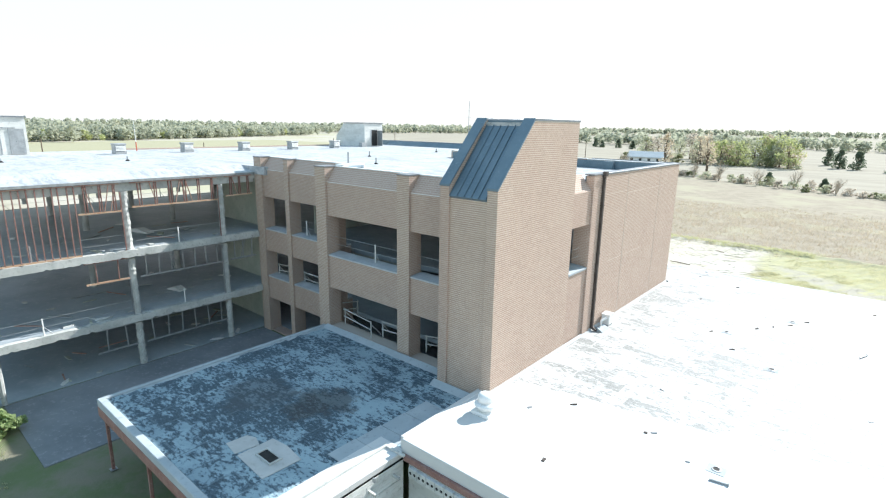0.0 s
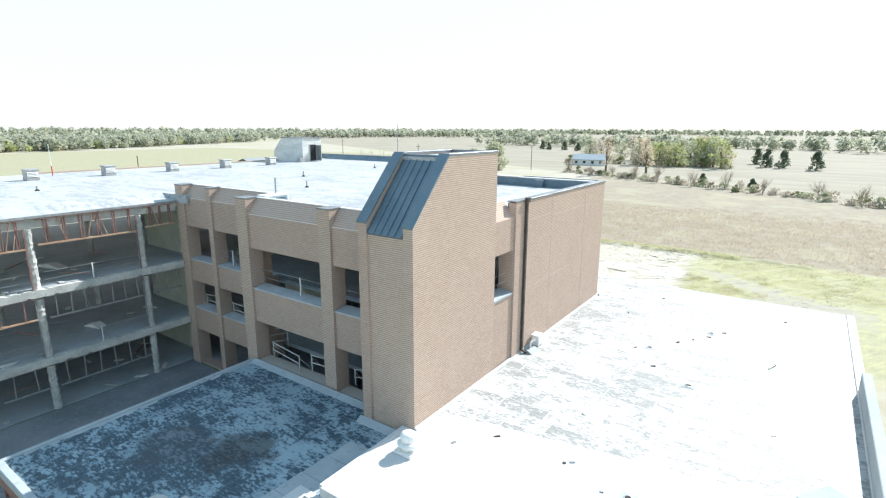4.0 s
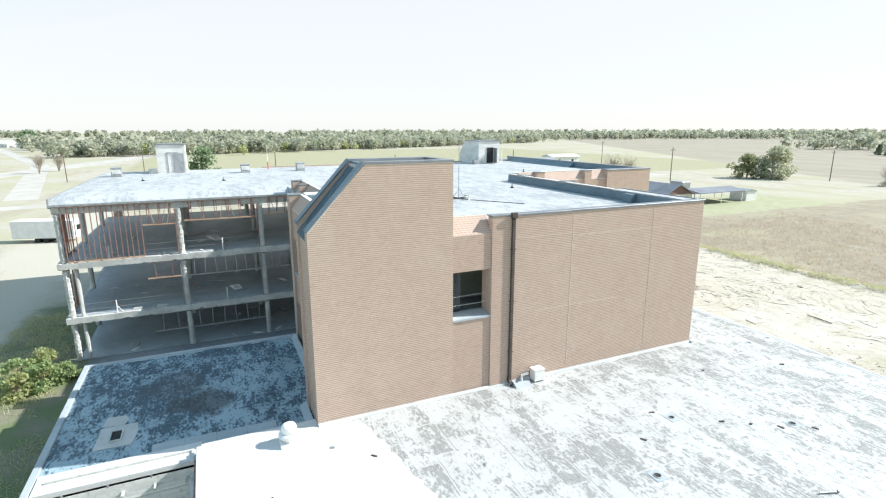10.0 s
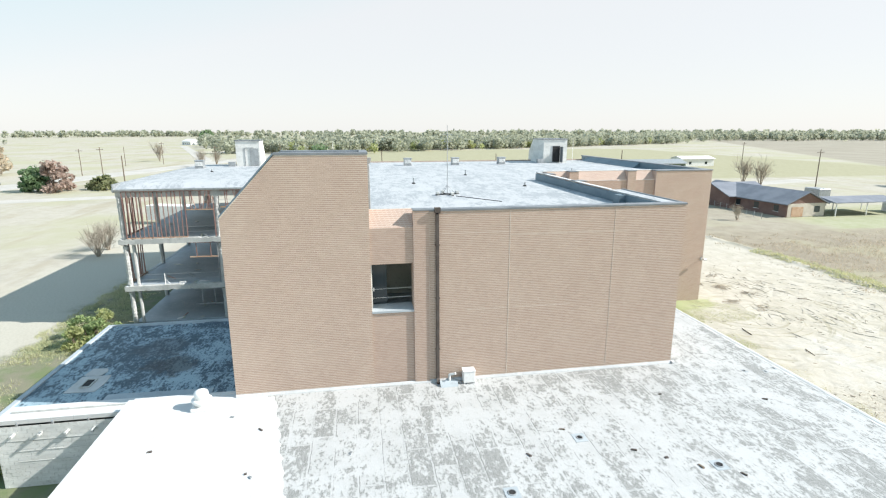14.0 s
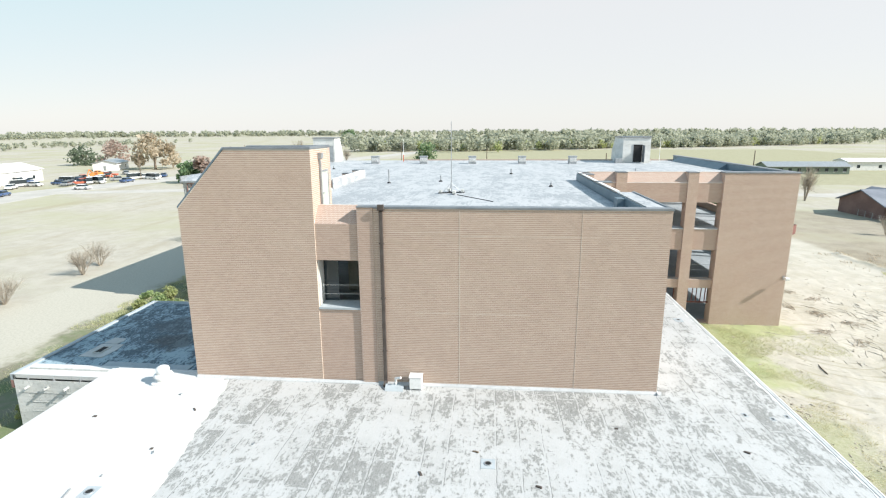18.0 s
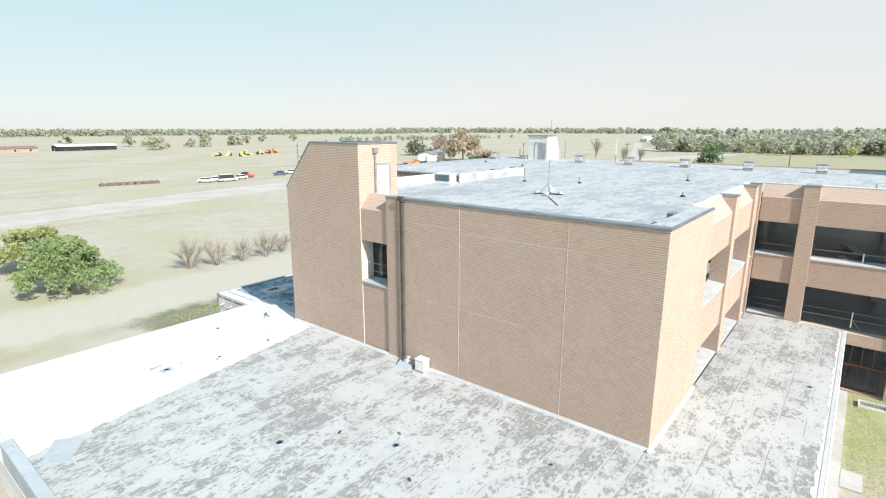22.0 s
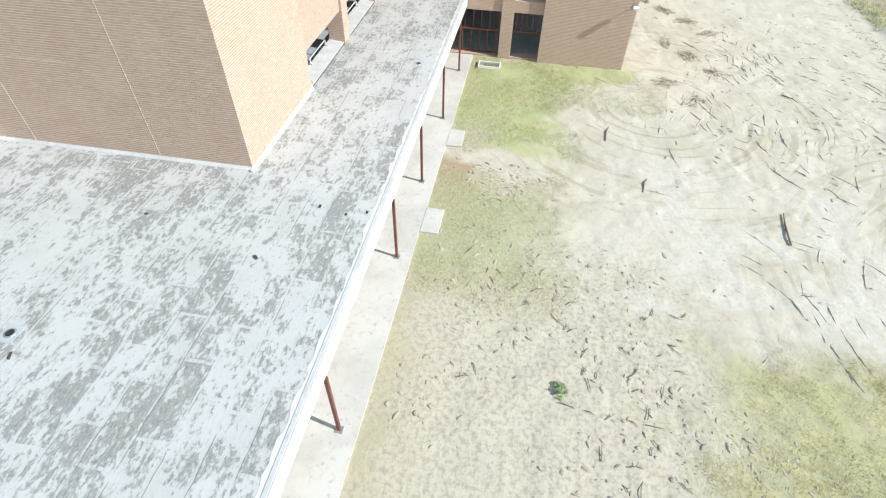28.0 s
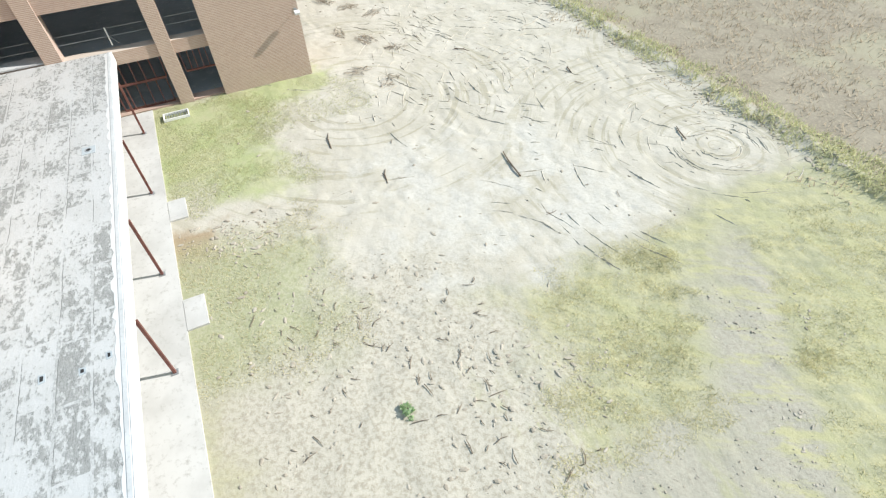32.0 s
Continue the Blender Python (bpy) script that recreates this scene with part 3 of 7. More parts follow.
def lumpy(x, y):
    """Small relief of the ground: ruts and clods in the scraped yard, flat elsewhere."""
    inside = min(1.0, max(0.0, (y - 45.8) / 2.0)) * min(1.0, max(0.0, (76.5 - y) / 1.5)) * min(1.0, max(0.0, (x + 75) / 4.0)) * min(1.0, max(0.0, (14 - x) / 5.0))
    z = 0.0
    if inside > 0:
        z += 0.05 * noise.noise((x * 0.8, y * 0.8, 0)) + 0.045 * noise.noise((x * 2.6, y * 2.6, 3))
        if x < -7:
            z += rut_depth(x, y)
        z *= inside
    berm = 0.0
    if -60 < x < 3:
        berm = math.exp(-((y - 77.3 + 0.6 * noise.noise((x * 0.2, 0, 0))) / 0.7) ** 2) * (0.7 + 0.6 * noise.noise((x * 0.9, y, 5)))
    return GZ + z + 0.3 * berm


def build_ground():
    far = [150, 260, 420, 700, 1200, 2200, 3600]
    xs = [-f for f in reversed(far)] + list(np.arange(-110, -62, 4)) + list(np.arange(-62, -42, 0.4)) + list(np.arange(-42, -5, 0.17)) + list(np.arange(-5, 12, 0.35)) + list(np.arange(12, 100, 6)) + far
    ys = [-f for f in reversed(far)] + list(np.arange(-100, 44, 6)) + list(np.arange(44, 50, 0.35)) + list(np.arange(50, 78.6, 0.17)) + [79, 79.5] + list(np.arange(80, 140, 5)) + far
    n = len(xs)
    v = [(x, y, lumpy(x, y)) for y in ys for x in xs]
    f = [(j * n + i, j * n + i + 1, (j + 1) * n + i + 1, (j + 1) * n + i) for j in range(len(ys) - 1) for i in range(n - 1)]
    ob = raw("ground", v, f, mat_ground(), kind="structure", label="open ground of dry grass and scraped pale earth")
    ob.data.shade_smooth()
    return tagged(ob, "", "ground")


build_ground()

# roads and paved strips, a little proud of the ground
ROADM = mat_worn("pale_gravel_road", (0.41, 0.39, 0.35), (0.48, 0.455, 0.415), (0.36, 0.335, 0.29), big=0.15, fine=3)
ASPH = mat_worn("worn_asphalt", (0.19, 0.20, 0.21), (0.26, 0.27, 0.28), (0.33, 0.335, 0.34), big=0.2, fine=4)


def strip(name, pts, width, material, z, label, cat="road"):
    s = Shape()
    out = []
    for i, p in enumerate(pts):
        a, b = Vector((*pts[max(i - 1, 0)], 0)), Vector((*pts[min(i + 1, len(pts) - 1)], 0))
        d = (b - a).normalized()
        nrm = Vector((-d.y, d.x, 0)) * width / 2
        out.append(((p[0] + nrm.x, p[1] + nrm.y), (p[0] - nrm.x, p[1] - nrm.y)))
    for (a, b), (c, d) in zip(out, out[1:]):
        s.prism([a, c, d, b], 2, z - 0.3, z)
    return tagged(part(name, s, material), label, cat, "", "structure")


strip("road", [(60, -72), (-14, -74), (-60, -84), (-120, -92), (-240, -60), (-420, -10)], 14, ROADM, GZ + 0.03, "wide pale gravel road across dry pasture")
strip("road", [(-118, -96), (-150, 40), (-146, 75), (-124, 112), (-133, 150), (-140, 172)], 7, ROADM, GZ + 0.02, "pale gravel road along the hay field")
strip("road", [(-600, -160), (-300, -60), (-150, -30)], 7, ROADM, GZ + 0.035, "pale gravel track to a far white house")
strip("road", [(-95, 70), (-82, 70), (-70, 72)], 9, PAVING, GZ + 0.03, "pale concrete strip beside a red skip", "pavement")
tagged(part("pavement", Shape().box(-32, 4.4, 39.5, 45.35, 0.3, 0.69), PAVING), "pale concrete walk under the canopy edge", "pavement", "", "structure")
tagged(part("pavement", Shape().box(-34.4, -26.6, 3.2, 18.8, 0.3, 0.64), ASPH), "worn grey paving round the open frame", "pavement", "", "structure")

# ---------------------------------------------------------------- floors and frame of the long bar
for z, nm, lb in ((0.66, "floor_ground", "dusty concrete ground floor of the open frame"), (F1, "floor_middle", "dusty concrete middle floor, open at its edge"), (F2, "floor_upper", "dusty concrete upper floor, open at its edge")):
    fl = thing(nm, (0, 0, 0), lb, "floor", "", "structure")
    far = -56.4 if z > 8 else -60
    part("slab", Shape().box(far, -34.55, 2.55, 55.2, z - 0.25, z).box(-34.55, -12.0, 19.9, 38.2, z - 0.25, z).box(-34.55, -32.95, 38.2, 55.2, z - 0.25, z), CONC_FLOOR, fl)
    if z > 1:
        rg = random.Random(int(z * 10))
        low = [(2.2 + 16.6 * i / 110, z - 0.44 + rg.choice((0, 0, 0, 0, 0, 0, 0, 0.015, 0.03, 0.08)) + rg.uniform(-0.008, 0.008)) for i in range(111)]
        top = [(2.2 + 16.6 * i / 110, z + 0.02 - rg.choice((0, 0, 0, 0, 0, 0, 0.02, 0.03, 0.07))) for i in range(110, -1, -1)]
        part("edge_beam", Shape().prism(low + top, 0, -34.55, -34.15), CONC, fl, "pale spalled concrete edge beam")
        part("edge_beam", Shape().box(far, -34.55, 2.2, 2.55, z - 0.55, z + 0.02), CONC, fl)
        part("edge_beam", Shape().box(far - 0.4, far, 2.2, 55.2, z - 0.55, z + 0.02), CONC, fl)
        for yb in (10.3, 16.25, 24.0, 31.0, 38.0, 46.0):
            part("cross_beam", Shape().box(far, -34.6, yb - 0.2, yb + 0.2, z - 0.7, z - 0.25), CONC, fl)
part("roof_slab", Shape().box(-60, -34.4, 2.4, 55.2, 12.0, 12.25).box(-34.4, -12.0, 19.9, 38.2, 12.0, 12.25), CONC, tagged(thing("ceiling"), "pale concrete roof slab seen from below", "ceiling", "", "structure"))

rf = thing("roof", (0, 0, 0), "grey weathered membrane roof with pale streaks", "roof", "", "structure")
s = Shape()
s.prism([(-60.2, 12.3), (-34.25, 12.3), (-34.25, 12.42), (-36.0, ROOFZ), (-60.2, ROOFZ)], 1, 2.3, 18.75)
s.box(-60.2, -32.9, 18.75, 55.2, 12.3, ROOFZ)
s.box(-32.9, -24.9, 19.4, 38.4, 12.3, ROOFZ)
s.box(-24.9, -11.85, 17.9, 38.4, 12.3, ROOFZ)
part("membrane", s, ROOF_TOP, rf)
part("edge_metal", Shape().box(-34.32, -34.2, 2.2, 18.75, 12.29, 12.45), STEEL, rf, "dented grey metal roof edge", 0.01)
part("edge_metal", Shape().box(-60.3, -34.32, 2.2, 2.3, 12.18, 12.47 + 0.4), STEEL, rf)
part("edge_beam", Shape().box(-34.75, -34.42, 2.6, 18.75, 11.75, 12.29), CONC, rf, "pale concrete beam under the roof edge", 0.02)
part("edge_beam", Shape().box(-60, -34.55, 2.3, 2.6, 11.75, 12.3), CONC, rf)

# columns, each one rough from stripped cladding
colid = []
for x in (-34.5, -42.5, -51.0, -59.6):
    for y in (2.6, 10.3, 16.25, 24.0, 31.0, 38.0, 46.0, 54.6):
        if x > -35 and y > 17:
            continue
        c = thing("column", (x, y, GZ), "pale rough concrete column with broken edges" if x > -35 else "bare concrete column inside the open frame", "column", "columns of the open frame")
        for z0, z1 in ((0.06, F1 - 0.56 - GZ), (F1 + 0.02 - GZ, F2 - 0.56 - GZ), (F2 + 0.02 - GZ, 11.74 - GZ)):
            s = Shape()
            rs = random.Random(int(x * 7 + y * 13 + z0 * 5))
            k, n = 26, 9
            prof = []
            for j in range(k):
                prof.append((0.205 + rs.uniform(-0.012, 0.012), z0 + (z1 - z0) * j / (k - 1)))
            s.turned(prof, n)
            rough = 0.03 if x > -35 else 0.012
            s.v = [(vx + rs.uniform(-rough, rough), vy + rs.uniform(-rough, rough), vz) for vx, vy, vz in s.v]
            part("shaft", s, CONC, c)
            if x > -35 and y > 5 and z0 > 1:
                part("side_angle", Shape().box(0.16, 0.24, -0.27, -0.235, z0, z1).box(0.16, 0.195, -0.27, -0.2, z0, z1), RUST if z0 > 5 else STEEL, c, "rusty steel angle" if z0 > 5 else "grey steel angle")
# second post of the south-east corner
c = thing("column", (-34.5, 3.25, GZ), "thin pale concrete corner column beside the main one", "column", "columns of the open frame")
for z0, z1 in ((0.06, F1 - 0.56 - GZ), (F1 + 0.02 - GZ, F2 - 0.56 - GZ)):
    part("shaft", Shape().rod((0, 0, z0), (0, 0.0, z1), 0.13, 0.15, 7), CONC, c)

# inner walls
def inner_wall(x0, x1, y0, y1, z0, z1, mat, lb):
    tagged(part("wall_inner", Shape().box(x0, x1, y0, y1, z0, z1), mat), lb, "wall", "", "structure")


for z0, z1 in ((0.67, F1 - 0.26), (F1 + 0.01, F2 - 0.26), (F2 + 0.01, 11.99)):
    inner_wall(-41.5, -34.9, 19.9, 20.05, z0, z1, PALE_WALL, "pale plastered inner wall closing the open frame")
    inner_wall(-56.3, -56.15, 26, 44, z0, z0 + 0.9, PALE_WALL, "low pale wall along the far open side")
inner_wall(-27.6, -23.0, 22.2, 22.35, F1 + 0.01, F2 - 0.26, PALE_WALL, "pale green inner wall behind the south opening")
inner_wall(-30.5, -30.35, 21.0, 27.0, F2 + 0.01, 11.99, PALE_WALL, "pale inner wall behind the upper window")
inner_wall(-15.6, -15.45, 23.2, 30.0, F2 + 0.01, 11.99, PALE_WALL, "pale green inner wall behind the side window")
inner_wall(-31.8, -12.2, 30.0, 30.15, F1 + 0.01, F2 - 0.26, PALE_WALL, "pale inner wall along the wing corridor")


# ---------------------------------------------------------------- brick facades
def mapper(kind, plane):
    """Facade places from (along, outward, up)."""
    if kind == "south":
        return lambda u, d, z: (u, plane - d, z)
    if kind == "north":
        return lambda u, d, z: (u, plane + d, z)
    return lambda u, d, z: (plane + d, u, z)


def facade_box(P, u0, u1, d0, d1, z0, z1, s=None):
    s = s or Shape()
    a, b = P(u0, d0, z0), P(u1, d1, z1)
    return s.box(min(a[0], b[0]), max(a[0], b[0]), min(a[1], b[1]), max(a[1], b[1]), z0, z1)


def facade_prism(P, u0, u1, prof, kind):
    s = Shape()
    poly = []
    for d, z in prof:
        x, y, _ = P(0.0, d, z)
        poly.append((y, z) if kind in ("south", "north") else (x, z))
    return s.prism(poly, 0 if kind in ("south", "north") else 1, u0, u1)


DEEP, BACK, SLOPE_Z, SLOPE_TOP = 0.9, 0.13, 12.68, 13.5


def facade(wall, kind, plane, pilasters, bays, z0, cap=True):
    """Pilasters, and between them panels with deep openings and a sloped brick parapet."""
    P = mapper(kind, plane)
    axis, out = ("y", -1) if kind == "south" else ("y", 1) if kind == "north" else ("x", 1)
    for u0, u1 in pilasters:
        part("pilaster", facade_box(P, u0, u1, -DEEP, 0.0, z0, TOP - 0.06), MORTAR, wall)
        part("pilaster_cap", facade_box(P, u0 - 0.02, u1 + 0.02, -DEEP, 0.03, TOP - 0.06, TOP), COPING, wall, "dark metal cap")
        brick_face(wall, axis, P(0, 0, 0)[1 if axis == "y" else 0], out, u0, u1, z0, TOP - 0.06)
        for e, o in ((u0, -1), (u1, 1)):
            part("pilaster_side", facade_box(P, e - 0.004 * (o < 0), e + 0.004 * (o > 0), -DEEP + 0.01, -0.002, z0, TOP - 0.07), BRICK_FAR, wall)
    for u0, u1, wins in bays:
        u0, u1 = u0 + 0.005, u1 - 0.005
        levels = [z0] + [v for w in wins for v in w] + [None]
        for lo, hi in zip(levels[0::2], levels[1::2]):
            if hi is None:
                prof = [(-BACK, lo), (-BACK, SLOPE_Z), (-0.75, SLOPE_TOP), (-DEEP, SLOPE_TOP), (-DEEP, lo)]
                part("parapet_panel", facade_prism(P, u0, u1, prof, kind), BRICK_FAR, wall, "sloped brick parapet panel")
                part("drip_line", facade_box(P, u0, u1, -BACK, -BACK + 0.012, SLOPE_Z - 0.02, SLOPE_Z), WHITE, wall)
                part("parapet_flashing", facade_box(P, u0, u1, -DEEP - 0.03, -0.72, SLOPE_TOP, SLOPE_TOP + 0.05), WHITE, wall)
                brick_face(wall, axis, P(0, -BACK, 0)[1 if axis == "y" else 0], out, u0, u1, lo, SLOPE_Z - 0.03)
            elif hi > lo + 0.05:
                part("spandrel", facade_box(P, u0, u1, -DEEP, -BACK, lo, hi), BRICK_FAR, wall)
                brick_face(wall, axis, P(0, -BACK, 0)[1 if axis == "y" else 0], out, u0, u1, lo, hi)
        for a, b in wins:
            if a > 4.5:
                prof = [(-DEEP, a), (-DEEP, a + 0.12), (-BACK + 0.06, a + 0.03), (-BACK + 0.06, a - 0.05), (-BACK + 0.002, a - 0.05), (-BACK + 0.002, a)]
                part("window_sill", facade_prism(P, u0 + 0.01, u1 - 0.01, prof, kind), SHEET_PALE, wall, "pale sloped metal window sill")


UP = (8.42, 10.75)
ws = thing("wall_south", (0, 0, 0), "shaded brown brick south front with pilasters and empty openings", "wall", "", "structure")
facade(ws, "south", YS, [(-24.98, -24.05), (-18.28, -17.45)],
       [(-24.05, -18.28, [(DECK, 6.45), UP]), (-17.45, TW_W, [(DECK, 6.45), UP])], GZ)
ws2 = thing("wall_south_back", (0, 0, 0), "shaded brown brick front set back beside the open frame", "wall", "", "structure")
facade(ws2, "south", 18.85, [(-34.4, -33.5), (-30.7, -30.25)],
       [(-33.5, -30.7, [(0.7, 3.2), (4.9, 6.85), UP]), (-30.25, -24.95, [(0.7, 3.2), (4.9, 6.85), UP])], GZ)
part("return_wall", Shape().box(-24.95, -24.5, YS + 0.9, 18.98, GZ, 13.4), BRICK_FAR, ws)
wn = thing("wall_north", (0, 0, 0), "sunlit brown brick north front of the wing with empty openings", "wall", "", "structure")
facade(wn, "north", YN, [(-24.35, -23.45), (-30.55, -29.65), (-32.0, -31.75)],
       [(-23.45, -18.2, [(4.62, 6.3), (8.65, 10.88)]), (-29.65, -24.35, [(4.62, 6.3), (8.65, 10.88)]), (-31.75, -30.55, [(4.62, 6.3), (8.65, 10.88)])], GZ)
part("blank_panel", Shape().box(-18.2, XE - 0.3, YN - DEEP, YN, GZ, TOP - 0.1), MORTAR, wn)
brick_face(wn, "y", YN, 1, -18.2, XE, LOW, TOP - 0.1, singles=(-14.2, XE, LOW, 6.8))
wf = thing("wall_front", (0, 0, 0), "brown brick front with two pilasters and empty openings", "wall", "", "structure")
facade(wf, "east", XF, [(41.38, 42.24), (47.08, 47.9)],
       [(YN + 0.03, 41.38, [(4.7, 7.07), (8.87, 11.06)]), (42.24, 47.08, [(0.7, 3.75), (4.5, 7.07), (8.87, 11.06)]), (47.9, 49.85, [(0.7, 3.75), (4.5, 7.07), (8.87, 11.06)])], GZ)

# north block: blank brick end with its parapet
wb = thing("wall_block", (0, 0, 0), "blank brown brick end block above green grass", "wall", "", "structure")
part("wall_panel", Shape().box(XF - 0.9, XF + 0.1, 49.85, 55.6, GZ, TOP - 0.1), MORTAR, wb)
for x0, x1 in ((-60.4, -59.6), (-52.4, -51.6), (-44.4, -43.6), (-36.4, XF - 0.9)):
    part("end_pier", Shape().box(x0, x1, 55.2, 55.6, GZ, TOP - 0.1), BRICK_FAR, wb)
for z0, z1 in ((3.7, 4.9), (7.1, 8.9), (11.1, TOP - 0.1)):
    for x0, x1 in ((-59.6, -52.4), (-51.6, -44.4), (-43.6, -36.4)):
        part("end_spandrel", Shape().box(x0, x1, 55.21, 55.59, z0, z1), BRICK_FAR, wb)
brick_face(wb, "x", XF + 0.1, 1, 49.85, 55.6, GZ, TOP - 0.1)
part("side_bricks", Shape().box(XF - 0.88, XF + 0.1, 49.844, 49.85, GZ, TOP - 0.1).box(XF - 0.9, XF + 0.1, 55.6, 55.606, GZ, TOP - 0.1), BRICK_FAR, wb)
part("coping", Shape().box(XF - 0.95, XF + 0.15, 49.82, 55.66, TOP - 0.1, TOP).box(-60.45, XF - 0.95, 55.1, 55.66, TOP - 0.1, TOP), COPING, wb, "dark metal coping", 0.01)
part("parapet_lining", Shape().box(-60.1, XF - 0.95, 55.08, 55.19, ROOFZ + 0.01, TOP - 0.1).box(XF - 0.99, XF - 0.91, 49.85, 55.1, ROOFZ + 0.01, TOP - 0.1), SEAM_METAL, wb, "blue-grey metal parapet lining")
part("parapet_slope", Shape().prism([(54.2, ROOFZ + 0.01), (55.08, ROOFZ + 0.01), (55.08, ROOFZ + 0.6)], 0, -58, -44), SEAM_METAL, wb)
tagged(part("wall_west", Shape().box(-60.4, -60.05, 2.3, 3.2, GZ, 12.2).box(-60.4, -60.05, 52, 55.2, GZ, 12.8).box(-60.4, -60.2, 19, 55.2, 12.0, 13.0), BRICK_FAR), "brick west wall of the long building", "wall", "", "structure")

# east wall of the wing
JOINT_PALE = mat_worn("pale_caulk", (0.60, 0.53, 0.45), (0.68, 0.61, 0.53), big=2, fine=20)
we = thing("wall_east", (0, 0, 0), "blank brown brick east wall with pale joints", "wall", "", "structure")
part("wall_panel", Shape().box(XE - 0.4, XE, 24.85, YN - DEEP, GZ, TOP - 0.1).box(XE - 0.3, XE, YN - DEEP, YN, GZ, TOP - 0.1), MORTAR, we)
brick_face(we, "x", XE, 1, 25.62, YN, LOW, TOP - 0.1, singles=(34.6, YN, LOW, 6.2))
part("panel_end", Shape().box(XE - 0.4, XE - 0.002, 24.842, 24.85, LOW, TOP - 0.1), BRICK_FAR, we)
part("pilaster", Shape().box(XE, XE + 0.045, 24.843, 25.6, LOW, TOP - 0.05), BRICK_FAR, we)
brick_face(we, "x", XE + 0.045, 1, 24.9, 25.6, LOW, TOP - 0.05)
part("pilaster_cap", Shape().box(XE - 0.5, XE + 0.075, 24.83, 25.63, TOP - 0.05, TOP + 0.01), COPING, we, "dark metal cap")
part("coping", Shape().box(XE - 0.45, XE + 0.05, 25.63, YN + 0.05, TOP - 0.1, TOP).box(-18.2, XE - 0.45, YN - 0.08, YN + 0.05, TOP - 0.1, TOP), COPING, we, "dark metal coping", 0.01)
part("parapet_top", Shape().box(-18.2, XE - 0.45, YN - DEEP, YN - 0.08, TOP - 0.1, TOP - 0.05), ROOF_TOP, we, "grey membrane over the parapet top")
part("parapet_lining", Shape().box(XE - 0.5, XE - 0.41, 24.9, YN - 0.95, ROOFZ + 0.01, TOP - 0.1).box(-31.9, XE - 0.5, YN - DEEP - 0.1, YN - DEEP - 0.01, ROOFZ + 0.01, TOP - 0.12), SEAM_METAL, we, "blue-grey metal parapet lining")
part("parapet_step", Shape().box(-16.6, -15.9, YN - DEEP - 0.5, YN - DEEP - 0.1, ROOFZ + 0.01, TOP - 0.14), SEAM_METAL, we)
for y, w, za, zb in ((29.66, 0.01, LOW + 0.15, 13.4), (35.2, 0.006, LOW + 0.15, 13.4)):
    part("control_joint", Shape().box(XE, XE + 0.013, y - w, y + w, za, zb), JOINT_PALE, we, "pale caulked joint")
for z, ya, yb in ((12.35, 26.2, 29.6), (8.4, 27.5, 33.0), (12.2, 29.7, 36.0)):
    part("pale_course", Shape().box(XE, XE + 0.009, ya, yb, z - 0.007, z + 0.007), JOINT_PALE, we)
# recessed bay with the side window
prof_u = [(XE - 0.05, 10.93), (XE - 0.05, 12.7), (XE - 0.75, 13.5), (XE - 0.9, 13.5), (XE - 0.9, 10.93)]
part("parapet_panel", Shape().prism(prof_u, 1, TW_N + 0.0, 24.9), BRICK_FAR, we, "sloped brick parapet panel")
part("spandrel", Shape().box(XE - 0.9, XE - 0.05, TW_N, 24.9, GZ, 8.5), BRICK_FAR, we)
brick_face(we, "x", XE - 0.05, 1, TW_N, 24.9, LOW, 8.5)
brick_face(we, "x", XE - 0.05, 1, TW_N, 24.9, 10.93, 12.68)
# grey where the other sills are pale: shade on its top put into the colour
part("window_sill", Shape().prism([(XE - 0.9, 8.5), (XE - 0.9, 8.66), (XE + 0.01, 8.56), (XE + 0.01, 8.46), (XE - 0.048, 8.46), (XE - 0.048, 8.5)], 1, TW_N + 0.01, 24.88), SHEET_GREY, we, "sloped metal window sill, greyed for shade")
part("window_jamb", Shape().box(XE - 0.9, XE - 0.05, 24.82, 24.9, 8.5, 10.93), BRICK_FAR, we)
part("window_lining", Shape().box(XE - 0.9, XE - 0.2, TW_N + 0.004, TW_N + 0.05, 8.62, 10.9), BLOCK, we, "pale bare block lining the jamb")
win = thing("window", (XE - 0.85, TW_N + 0.05, 8.6), "broken window with one dark pane left", "window", "", "structure")
part("cable", Shape().rod((0.35, 0.0, 0.95), (0.35, 1.98, 0.98), 0.008, 0.008, 5), WHITE, win, "thin pale guard cable")
part("cable", Shape().rod((0.35, 0.0, 0.5), (0.35, 1.98, 0.52), 0.008, 0.008, 5), WHITE, win, "thin pale guard cable")
part("clip", Shape().box(0.33, 0.37, 0.06, 0.1, 0.86, 1.04), WHITE, win)
part("pane", Shape().box(-0.02, -0.005, 0.02, 0.75, 0.06, 2.24), GLASS_DARK, win)
# base flashing of the walls that rise from the low roof
part("base_flashing", Shape().prism([(XE, LOW), (XE + 0.12, LOW), (XE + 0.11, LOW + 0.03), (XE + 0.012, LOW + 0.13), (XE, LOW + 0.13)], 1, TW_S, YN + 0.2), SHEET_PALE, we, "pale membrane upstand")
part("base_flashing", Shape().prism([(YN, LOW), (YN + 0.12, LOW), (YN + 0.11, LOW + 0.03), (YN + 0.012, LOW + 0.12), (YN, LOW + 0.12)], 0, -18.2, XE + 0.2), SHEET_PALE, wn, "pale membrane upstand")

